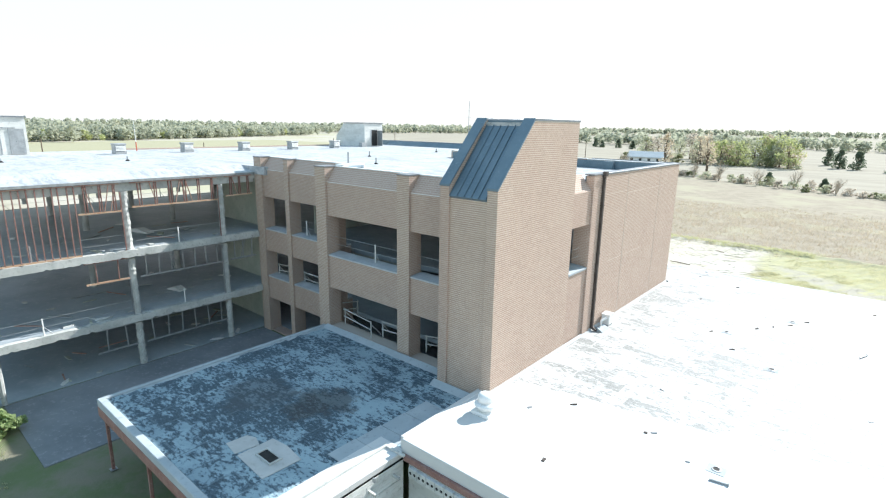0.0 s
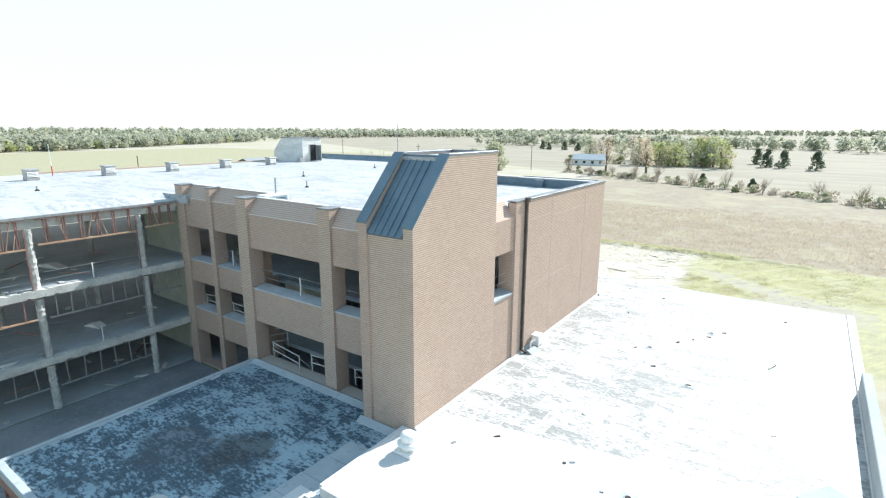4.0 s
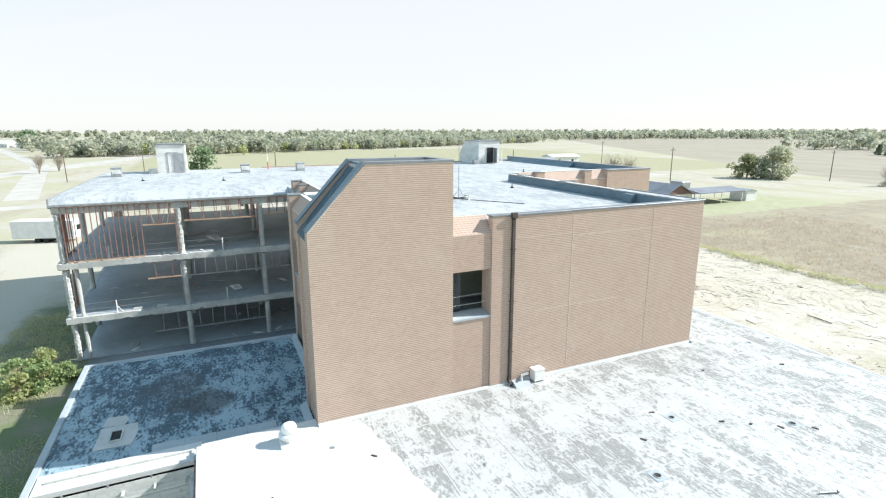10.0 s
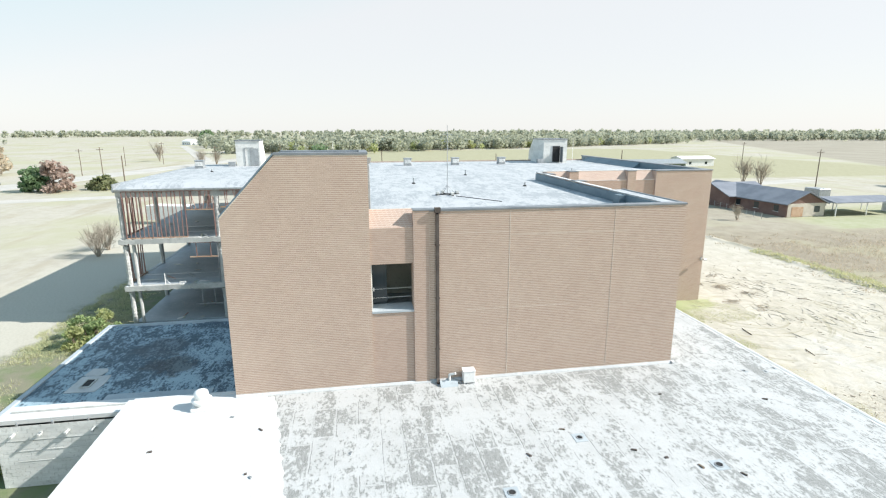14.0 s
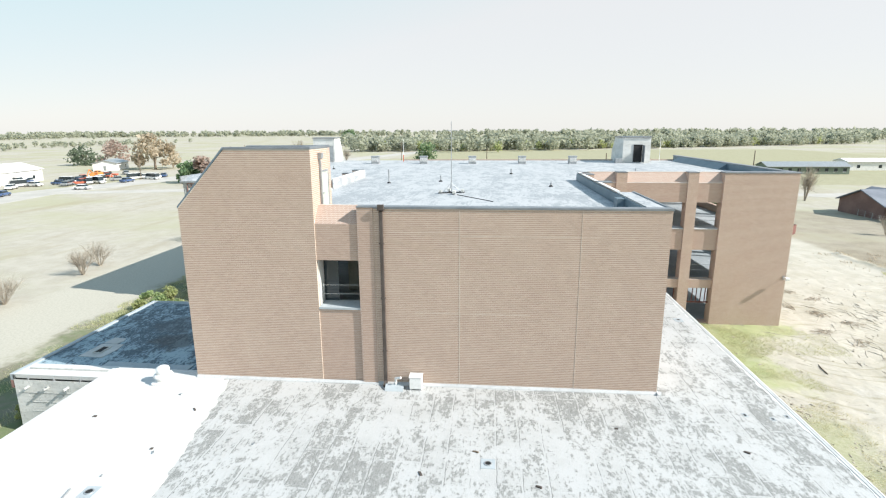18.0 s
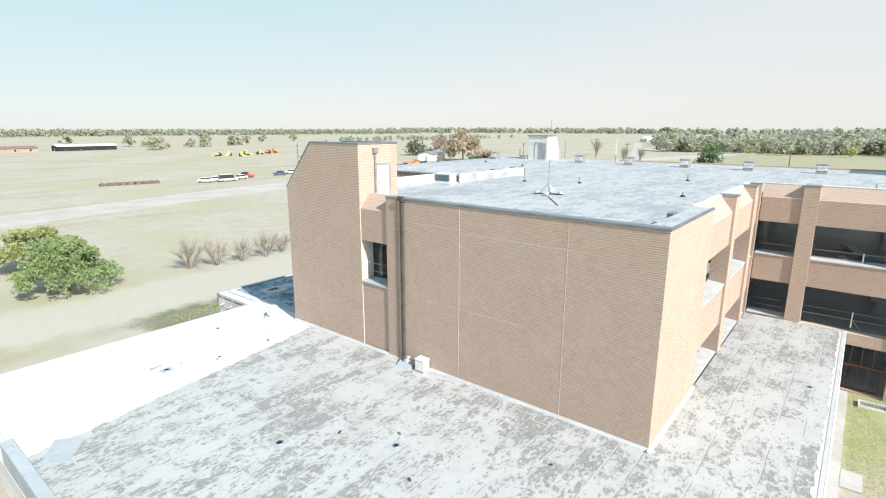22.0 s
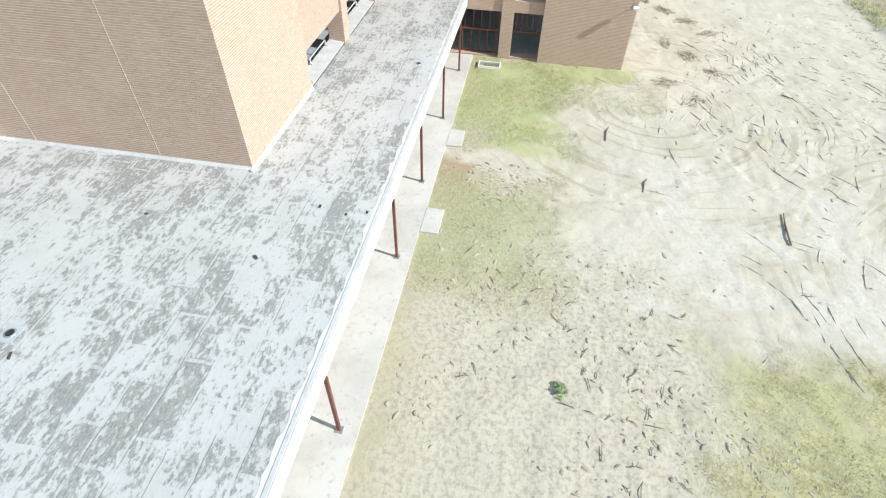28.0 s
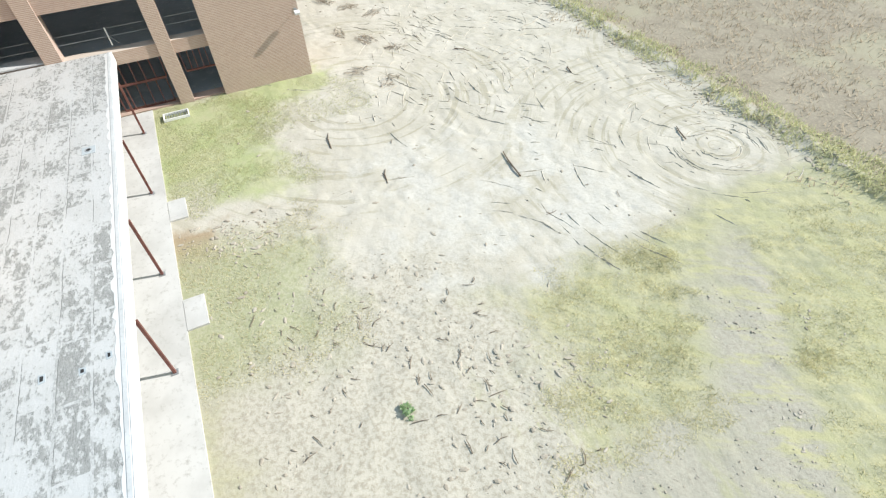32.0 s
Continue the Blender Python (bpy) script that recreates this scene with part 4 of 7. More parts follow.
# stair tower
tw = thing("wall_tower", (0, 0, 0), "brown brick stair tower with a slanting blue-grey metal roof", "wall", "", "structure")
part("side_wall", Shape().prism([(TW_S, GZ), (TW_N, GZ), (TW_N, TW_TOP - 0.05), (18.65, TW_TOP - 0.05), (TW_S, 13.42)], 0, XE - 0.5, XE), MORTAR, tw)
brick_face(tw, "x", XE, 1, TW_S, TW_N, LOW, TW_TOP - 0.06, slope=lambda z: TW_S if z < 13.4 else TW_S + (z - 13.4) * (18.65 - TW_S) / (TW_TOP - 13.4) + 0.02, singles=(TW_S, 19.8, LOW, 6.3))
part("side_wall", Shape().prism([(TW_S, GZ), (TW_N, GZ), (TW_N, TW_TOP - 0.05), (18.65, TW_TOP - 0.05), (TW_S, 13.42)], 0, TW_W, TW_W + 0.5), BRICK_FAR, tw)
part("front_wall", Shape().box(TW_W + 0.5, XE - 0.5, TW_S + 0.1, TW_S + 0.5, GZ, 13.0), MORTAR, tw)
brick_face(tw, "y", TW_S + 0.1, -1, TW_W + 0.5, XE - 0.5, DECK, 13.0)
for a, b in ((TW_W, TW_W + 0.5), (XE - 0.5, XE)):
    brick_face(tw, "y", TW_S, -1, a, b, DECK, 13.38)
part("rear_wall", Shape().box(TW_W + 0.5, XE - 0.5, TW_N - 0.35, TW_N, GZ, TW_TOP - 0.05), MORTAR, tw)
brick_face(tw, "y", TW_N, 1, TW_W, XE, ROOFZ, TW_TOP - 0.06)
part("tower_top", Shape().box(TW_W + 0.5, XE - 0.5, 18.6, TW_N - 0.35, TW_TOP - 0.35, TW_TOP - 0.12), ROOF_TOP, tw)
for a, b in ((TW_W - 0.03, TW_W + 0.53), (XE - 0.53, XE + 0.03)):
    k = (TW_TOP - 13.42) / (18.65 - TW_S)
    part("slope_coping", Shape().prism([(TW_S - 0.03, 13.38), (TW_S - 0.03, 13.48), (18.62, TW_TOP + 0.07), (18.62, TW_TOP - 0.04)], 0, a, b), SEAM_METAL, tw, "blue-grey metal coping on the slope", 0.008)
    part("top_coping", Shape().box(a, b, 18.62, TW_N + 0.03, TW_TOP - 0.05, TW_TOP + 0.06), COPING, tw, "dark metal coping", 0.008)
part("top_coping", Shape().box(TW_W + 0.53, XE - 0.53, TW_N - 0.353, TW_N + 0.03, TW_TOP - 0.05, TW_TOP + 0.06), COPING, tw)
# slanting standing-seam roof between the side walls
y0, z0, y1, z1 = TW_S - 0.02, 13.0, 18.75, TW_TOP - 0.1
part("metal_slope", Shape().prism([(y0, z0), (y0 + 0.12, z0 - 0.1), (y1, z1 - 0.1), (y1, z1)], 0, TW_W + 0.53, XE - 0.53), SEAM_METAL, tw, "slanting blue-grey standing-seam metal")
for i in range(6):
    x = TW_W + 0.56 + i * (XE - TW_W - 1.12) / 5
    part("seam", Shape().prism([(y0, z0), (y0 - 0.02, z0 + 0.05), (y1, z1 + 0.06), (y1, z1)], 0, x - 0.012, x + 0.012), SEAM_METAL, tw)
part("ridge_cap", Shape().box(TW_W + 0.53, XE - 0.53, 18.7, 18.95, z1 - 0.1, z1 + 0.07), SEAM_METAL, tw, "", 0.01)
dr = thing("door_roof", (-13.3, TW_N + 0.02, ROOFZ + 0.15), "grey steel door from the tower onto the roof", "door", "", "structure")
part("leaf", Shape().box(-0.5, 0.5, 0.0, 0.05, 0.02, 2.02), PALE_WALL, dr, "", 0.005)
part("door_frame", Shape().box(-0.58, -0.5, -0.01, 0.07, 0, 2.1).box(0.5, 0.58, -0.01, 0.07, 0, 2.1).box(-0.5, 0.5, -0.01, 0.07, 2.02, 2.1), STEEL, dr)
part("handle", Shape().rod((0.38, 0.05, 1.0), (0.38, 0.12, 1.0), 0.03, 0.03), STEEL, dr)

# ---------------------------------------------------------------- low roofs
lr = thing("roof_low", (0, 0, 0), "wide low roof, white coating over weathered sheet", "roof", "", "structure")
part("membrane", Shape().box(XE + 0.001, 4.6, 17.6, 44.55, 4.2, LOW).box(-32.0, XE + 0.001, YN + 0.001, 44.55, 4.2, LOW), ROOF_LOW, lr, "weathered grey roof sheet with peeled patches")
part("membrane", Shape().box(-11.9, 4.6, 11.3, 17.6, 4.2, LOW + 0.004), ROOF_WHITE, lr, "bright white roof coating")


def ragged(pts, amp, step, seed):
    """A line of few corners broken into many small uneven ones."""
    r = random.Random(seed)
    out = []
    for (ax, ay), (bx, by) in zip(pts, pts[1:]):
        n = max(1, int(math.hypot(bx - ax, by - ay) / step))
        out += [(ax + (bx - ax) * i / n + r.uniform(-amp, amp), ay + (by - ay) * i / n + r.uniform(-amp, amp)) for i in range(n)]
    return out + [pts[-1]]


edge = ragged([(-11.2, 18.0), (-6.8, 18.8), (-3.1, 19.45), (4.28, 20.6)], 0.09, 0.3, 4)
part("coating", Shape().prism([(-11.2, 11.45)] + edge + [(4.28, 11.45)], 2, LOW + 0.001, LOW + 0.012), ROOF_WHITE, lr, "bright white coating with a ragged edge")
part("roof_patch", Shape().prism([(3.9, 21.5), (3.1, 22.1), (2.1, 20.7), (3.0, 20.0)], 2, LOW + 0.002, LOW + 0.02), SHEET_GREY, lr, "grey sheet patch on the white roof")
torn = ragged([(-31.9, 44.36), (-20.0, 44.42), (-12.0, 44.36), (-4.0, 44.42), (4.2, 44.38)], 0.07, 0.3, 6)
part("torn_edge", Shape().prism(torn + [(4.2, 44.52), (-31.9, 44.52)], 2, LOW + 0.001, LOW + 0.011), ROOF_WHITE, lr, "torn white membrane edge")
part("canopy_curb", Shape().box(-32.0, 4.7, 44.5, 44.68, 4.45, LOW + 0.03), SHEET_PALE, lr, "pale membrane curb along the canopy", 0.03)
part("canopy_fascia", Shape().box(-32.0, 4.75, 44.68, 44.75, 4.0, LOW + 0.028), WHITE, lr, "white canopy fascia", 0.01)
part("canopy_soffit", Shape().box(-32.0, 4.6, 39.5, 44.66, 4.02, 4.2), CONC, lr)
part("east_curb", Shape().box(4.3, 4.75, 11.3, 44.7, 4.1, LOW + 0.10), ROOF_WHITE, lr, "", 0.03)
part("south_curb", Shape().box(-11.9, 4.6, 11.12, 11.42, 4.15, LOW + 0.1), ROOF_WHITE, lr, "", 0.02)
part("rusty_lintel", Shape().box(-11.7, 4.6, 11.0, 11.11, 3.95, 4.18), RUST, lr, "rusty steel lintel under the roof edge")
tagged(part("wall_low", Shape().box(-11.9, 4.2, 11.5, 11.8, GZ, 4.2).box(3.9, 4.2, 11.8, 41.2, GZ, 4.2).box(-32, 4.2, 41.2, 41.5, GZ, 4.0), BLOCK), "pale block walls below the low roof", "wall", "", "structure")
tagged(part("wall_parapet", Shape().box(4.35, 4.75, 20.6, 31.6, LOW + 0.1, LOW + 1.05), SHEET_GREY, None, "", 0.03), "grey metal-clad parapet on the low roof edge", "parapet", "", "structure")

dk = thing("roof_deck", (0, 0, 0), "dark peeling flat roof beside the tower", "roof", "", "structure")
part("membrane", Shape().box(-24.2, -11.9, 5.3, YS - 0.14, 3.75, DECK), ROOF_DECK, dk)
part("rim", Shape().box(-24.4, -24.17, 5.0, YS - 0.14, 3.75, DECK + 0.08), SHEET_GREY, dk, "pale membrane rim", 0.03)
part("rim", Shape().box(-24.17, -11.9, 5.0, 5.3, 3.75, DECK + 0.08), SHEET_GREY, dk, "pale membrane rim", 0.03)
torn = ragged([(-24.19, 5.34), (-23.85, 9.0), (-24.03, 13.0), (-23.9, 16.9)], 0.14, 0.25, 9)
part("torn_edge", Shape().prism(torn + [(-24.19, 16.9)], 2, DECK + 0.001, DECK + 0.012), SHEET_GREY, dk, "torn pale membrane edge")
part("rim", Shape().prism([(YS - 0.14, DECK), (YS - 0.5, DECK), (YS - 0.14, DECK + 0.16)], 0, -24.1, TW_W), SHEET_GREY, dk)
part("rim", Shape().prism([(TW_S, DECK), (TW_S - 0.35, DECK), (TW_S, DECK + 0.2)], 0, TW_W - 0.2, -11.9), SHEET_GREY, dk)
part("step_face", Shape().box(-12.15, -11.88, 11.3, TW_S, 3.75, LOW + 0.03), ROOF_WHITE, dk, "white membrane step between the roofs", 0.02)
part("step_face", Shape().box(-13.2, -11.88, 5.35, 11.3, 3.9, DECK + 0.10), ROOF_WHITE, dk, "white coated roof edge", 0.02)
part("fascia", Shape().box(-24.45, -24.25, 5.0, 17.0, 3.3, 3.75), RUST, dk, "red-brown steel fascia", 0.01)
part("fascia", Shape().box(-24.25, -11.9, 5.0, 5.15, 3.3, 3.75), RUST, dk, "red-brown steel fascia", 0.01)
# sheets in grey-blue: the tint of the shade is put into their colour
for i in range(4):
    part("roof_patch", Shape().box(-13.9 + 0.05 * i, -12.4, 9.3 + 1.3 * i, 10.58 + 1.3 * i, DECK, DECK + 0.03 + 0.004 * i), SHEET_GREY, dk, "grey sheet laid on the dark roof")
part("roof_patch", Shape().prism([(-17.3, 7.15), (-16.45, 7.05), (-16.3, 7.95), (-16.8, 8.1), (-17.2, 7.95)], 2, DECK, DECK + 0.02), PAVING, dk, "pale bare patch")
WALL_BLOCKS = thing("wall_deck", (0, 0, 0), "whitewashed block wall under the dark roof", "wall", "", "structure")
part("wall_core", Shape().box(-12.1, -11.9, 5.2, 11.2, GZ, DECK + 0.05), CONC, WALL_BLOCKS)
tagged(part("wall_deck", Shape().box(-21.0, -12.1, 16.0, 16.2, GZ, 3.74), BLOCK), "pale block wall under the dark roof", "wall", "", "structure")
for i in range(5):
    tagged(part("beam_end", Shape().box(-11.9, -11.55, 6.0 + 1.15 * i, 6.1 + 1.15 * i, 3.38, 3.48), CONC), "cut grey beam end on the block wall", "beam end", "cut beam ends")
for i in range(3):
    tagged(part("rust_stain_rail", Shape().box(-11.9, -11.87, 5.6 + 0.2 * i, 11.0 - 0.5 * i, 3.05 - 0.55 * i, 3.075 - 0.55 * i), CONC), "thin weathered rail on the whitewashed wall", "rail", "thin wall rails")
for x, y in ((-24.2, 5.2), (-19.7, 5.2), (-15.0, 5.2), (-24.2, 11.0)):
    p = thing("steel_post", (x, y, GZ), "thin red-brown steel post under the dark roof", "post", "posts of the dark roof")
    part("shaft", Shape().box(-0.06, 0.06, -0.06, 0.06, 0.06, 2.7), RUST, p, "", 0.008)
    part("base_plate", Shape().box(-0.14, 0.14, -0.14, 0.14, 0.04, 0.07), STEEL, p)
for x in (-29.4, -23.2, -17.0, -11.56, -3.5, 2.6):
    p = thing("canopy_post", (x, 44.72, 0.69), "slim dark red steel post of the canopy", "post", "posts of the canopy")
    part("shaft", Shape().box(-0.055, 0.055, -0.055, 0.055, 0.02, 3.22), MAROON, p, "", 0.006)
    part("base_plate", Shape().box(-0.13, 0.13, -0.13, 0.13, 0.0, 0.025), STEEL, p)


# ---------------------------------------------------------------- bare steel stud frames on the open front
def stud_frame(y0, y1, z0, z1, n, mat, label, full=False, braces=0, x=-34.3, along="y"):
    t = thing("stud_frame", (x, y0, z0) if along == "y" else (y0, x, z0), label, "stud frame", "steel stud frames")
    L, H = y1 - y0, z1 - z0
    twin = mat == RUST_PALE and not full
    rs = random.Random(int(y0 * 31 + z0 * 17))

    def seg(a, b, w):
        s = Shape()
        d = Vector(b) - Vector(a)
        nrm = Vector((0, -d.z, d.y)).normalized() * w
        pts = [Vector(a) + nrm, Vector(a) - nrm, Vector(b) - nrm, Vector(b) + nrm]
        poly = [(p.y, p.z) for p in pts]
        s.prism(poly, 0, -0.045, 0.045)
        if along == "x":
            s.v = [(v[1], v[0], v[2]) for v in s.v]
        return s

    part("bottom_track", seg((0, 0, 0.03), (0, L, 0.03 + rs.uniform(-0.04, 0.04)), 0.05), TRACK_RUST if mat in (RUST, RUST_PALE) else mat, t)
    part("top_track", seg((0, 0, H - 0.02), (0, L, H - 0.02), 0.03), mat, t)
    for i in range(n):
        u = (i + 0.5) / n * L if not full else i / (n - 1) * L
        part("stud", seg((0, u, 0.05), (0, u + rs.uniform(-0.06, 0.06), H - 0.04), 0.026), RUST if mat == RUST_PALE else mat, t)
        if twin:
            part("stud", seg((0, u + 0.13, 0.05), (0, u + 0.13 + rs.uniform(-0.05, 0.03), H - 0.04), 0.02), RUST, t)
    for i in range(braces):
        u = rs.uniform(0.15, 0.8) * L
        part("brace", seg((0, u, 0.06), (0, u + rs.choice((-1, 1)) * 0.35, H - 0.05), 0.018), mat, t)
    return t


stud_frame(2.9, 7.75, F2 + 0.04, 12.26, 15, RUST_PALE, "tall row of rusty red steel studs on the upper floor", True)
stud_frame(7.85, 10.05, 10.6, 12.26, 3, RUST_PALE, "rusty stud frame hanging from the roof beam", braces=3)
stud_frame(10.65, 16.0, 10.76, 12.26, 6, RUST_PALE, "long rusty stud frame hanging from the roof beam", braces=4)
stud_frame(16.55, 18.5, 10.9, 12.26, 3, RUST_PALE, "short rusty stud frame beside the brick corner", braces=1)
stud_frame(7.75, 10.05, 6.44, 7.74, 2, RUST, "short red stud frame hanging below the upper floor")
# grey in place of rust on the next four: their shade is put into the colour
stud_frame(10.65, 16.0, 6.4, 7.74, 7, STEEL, "long stud frame, shade-grey, hanging below the upper floor", braces=1)
stud_frame(16.55, 18.5, 6.4, 7.74, 3, STEEL, "bent stud frame, shade-grey, beside the brick corner", braces=1)
stud_frame(7.85, 10.05, 2.14, 3.58, 2, STEEL, "short stud frame, shade-grey, hanging below the middle floor")
stud_frame(10.6, 16.0, 2.1, 3.58, 6, STEEL, "long stud frame, shade-grey, hanging below the middle floor")
stud_frame(-39.2, -35.0, F2 + 0.04, 11.74, 7, RUST, "rusty red studs on the open end of the upper floor", True, 2, 2.35, "x")
stud_frame(-39.0, -35.2, F1 + 0.04, 7.64, 4, RUST, "rusty red studs on the open end of the middle floor", False, 3, 2.35, "x")
stud_frame(42.3, 46.9, 2.35, 3.7, 9, MAROON, "red stud frame in the ground-floor opening", True, 0, XF - 0.5)
stud_frame(48.1, 49.9, 2.35, 3.7, 6, MAROON, "red stud frame in the narrow ground-floor opening", True, 0, XF - 0.5)
stud_frame(43.9, 46.8, 0.72, 2.3, 6, MAROON, "red studs standing below the frame in the opening", True, 0, XF - 0.55)
for y0, y1 in ((42.26, 47.06), (47.92, 49.83)):
    tagged(part("slab_edge", Shape().box(XF - 0.8, XF - 0.16, y0, y1, 3.76, 4.47), CONC, None, "", 0.015), "pale concrete floor edge across the opening", "slab edge", "", "structure")


# ---------------------------------------------------------------- cable rails and timber guards in the openings
def cable_rail(p0, p1, posts, label, h=1.0, mat=WHITE):
    a, b = Vector(p0), Vector(p1)
    t = thing("cable_rail", p0, label, "guard rail", "guard rails at the open edges")
    for k in posts:
        q = (b - a) * k
        part("post", Shape().rod(q, q + Vector((0, 0, h)), 0.04, 0.04, 6), mat, t)
        side = (b - a).normalized()
        part("strut", Shape().rod(q + Vector((0, 0, 0.55)), q + side * 0.4 + Vector((0, 0, 0.02)), 0.018, 0.018, 5), STEEL, t)
    for z in (0.5, 0.95):
        part("cable", Shape().rod(Vector((0, 0, z * h)), b - a + Vector((0, 0, z * h)), 0.011, 0.011, 5), STEEL, t)
    return t


for z in (F1, F2):
    cable_rail((-34.4, 3.4, z), (-34.4, 10.2, z), (0.3,), "thin cable rail along the open floor edge")
    cable_rail((-34.4, 10.7, z), (-34.4, 16.3, z), (0.45,), "thin cable rail between two concrete columns")
    cable_rail((-56.3 if z > 8 else -59.9, 4, z), (-56.3 if z > 8 else -59.9, 25, z), (0.2, 0.5, 0.8), "thin cable rail along the far open side")
for z in (8.55, 4.75):
    cable_rail((XF - 0.55, 42.3, z), (XF - 0.55, 47.0, z), (0.55,), "cable rail with one white post in the opening")
    cable_rail((XF - 0.55, 39.3, z), (XF - 0.55, 41.1, z), (), "two pale rails across the narrow opening")
    cable_rail((XF - 0.55, 48.0, z), (XF - 0.55, 49.9, z), (), "two pale rails across the narrow opening")
cable_rail((-24.1, YS + 0.6, 8.5), (-18.4, YS + 0.6, 8.5), (0.62,), "cable rail with one white post in the wide opening")
cable_rail((-17.35, YS + 0.6, 8.5), (-14.6, YS + 0.6, 8.5), (), "thin cable rail across the narrow opening")
cable_rail((-30.1, 19.4, 8.5), (-25.2, 19.4, 8.5), (0.2,), "thin cable rail in the set-back opening")
cable_rail((-23.35, YN - 0.6, 8.75), (-18.3, YN - 0.6, 8.75), (0.5,), "cable rail with one white post in the sunlit opening")
cable_rail((-29.55, YN - 0.6, 8.75), (-24.45, YN - 0.6, 8.75), (0.5,), "cable rail with one white post in the sunlit opening")


def timber_guard(loc, length, turn, label):
    t = thing("timber_guard", loc, label, "guard frame", "timber guard frames", turn=turn)
    for z in (0.5, 0.95):
        part("rail", Shape().box(0, length, -0.02, 0.02, z - 0.03, z + 0.03), CONC, t, "", 0.004)
    for u in (0.06, length - 0.06):
        part("post", Shape().box(u - 0.035, u + 0.035, 0.02, 0.06, 0.0, 1.0), CONC, t, "", 0.004)
        part("brace", Shape().rod((u, 0.04, 0.8), (u, 0.75, 0.0), 0.025, 0.025, 5), CONC, t)
    return t


timber_guard((-23.6, YS + 0.75, F1 + 0.02), 2.9, -8, "pale weathered timber guard frame standing in the opening")
timber_guard((-20.4, YS + 0.85, F1 + 0.02), 1.9, 6, "pale weathered timber guard frame leaning in the opening")
timber_guard((-17.2, YS + 1.0, F1 + 0.02), 1.1, 20, "short pale timber guard in the narrow opening")
timber_guard((-24.6, YS + 1.2, F1 + 0.02), 1.2, 60, "pale timber guard leaning at the corner of the opening")
timber_guard((-30.0, 19.6, F1 + 0.7), 2.6, 0, "pale timber guard frame in the set-back opening")
timber_guard((-33.2, 19.6, F1 + 0.7), 1.4, 12, "pale timber guard frame beside the brick corner")
timber_guard((-22.6, YN - 0.85, F1 + 0.02), 2.4, 0, "pale timber guard frame in the sunlit lower opening")
timber_guard((-20.0, YN - 0.95, F1 + 0.02), 1.6, 25, "pale timber guard leaning in the sunlit lower opening")
timber_guard((-28.4, YN - 0.85, F1 + 0.02), 2.6, 0, "pale timber guard frame in the sunlit lower opening")
for x, y, z, ln in ((-42.0, 43.5, F2, 2.4), (-40.5, 12.0, F2, 2.2), (-38.0, 13.5, F1, 1.2)):
    d = thing("ceiling_panel", (x, y, z), "pale torn panel lying on the dusty floor", "panel", "fallen panels", turn=20)
    part("board", Shape().prism([(0, 0.05), (0, 0.12), (ln * 0.6, 0.3), (ln, 0.06), (ln, 0.0)], 1, 0, 0.6), WHITE, d)


tp = thing("tarpaulin", (-36.5, 44.2, F2), "crumpled blue and white sheet on the upper floor", "tarpaulin", turn=12)
part("sheet", Shape().prism([(0, 0.0), (0.1, 0.14), (0.9, 0.32), (1.5, 0.16), (2.4, 0.1), (2.6, 0.0)], 0, -0.35, 0.4), mat_worn("blue_sheet", (0.08, 0.20, 0.45), (0.14, 0.30, 0.58), (0.5, 0.55, 0.6), big=1.5, fine=5, rough=0.5), tp)
part("fold", Shape().prism([(-0.7, 0.0), (-0.6, 0.22), (-0.2, 0.25), (0.0, 0.0)], 0, -0.3, 0.35), WHITE, tp, "white folded end")

# plaster, boards and rubble left on the open floors
_s = random.Random(17)
for z in (0.66, F1, F2):
    for i in range(16):
        x, y = _s.uniform(-44, -34.9), _s.uniform(3.2, 18.2)
        if i % 3 == 0:
            x = _s.uniform(-35.2, -34.75)
        d = thing("plaster_scrap", (x, y, z), "pale broken plaster and board fallen on the dusty floor", "debris", "debris on the open floors", turn=_s.uniform(0, 180))
        l, w = _s.uniform(0.3, 1.1), _s.uniform(0.12, 0.4)
        part("piece", Shape().prism([(-l / 2, -w / 2), (l * 0.3, -w / 2 * _s.uniform(0.6, 1.2)), (l / 2, w * 0.3), (0, w / 2), (-l * 0.4, w * 0.3)], 2, 0.0, _s.uniform(0.02, 0.09)), _s.choice((WHITE, CONC, PALE_WALL)), d)
    for i in range(5):
        d = thing("fallen_stud", (_s.uniform(-42, -35.5), _s.uniform(4, 17.5), z), "bent steel stud lying on the dusty floor", "stud", "studs on the open floors", turn=_s.uniform(0, 180))
        l = _s.uniform(1.0, 2.4)
        part("stud", Shape().box(-l / 2, l / 2, -0.04, 0.04, 0.0, 0.05), _s.choice((STEEL, RUST_PALE)), d)


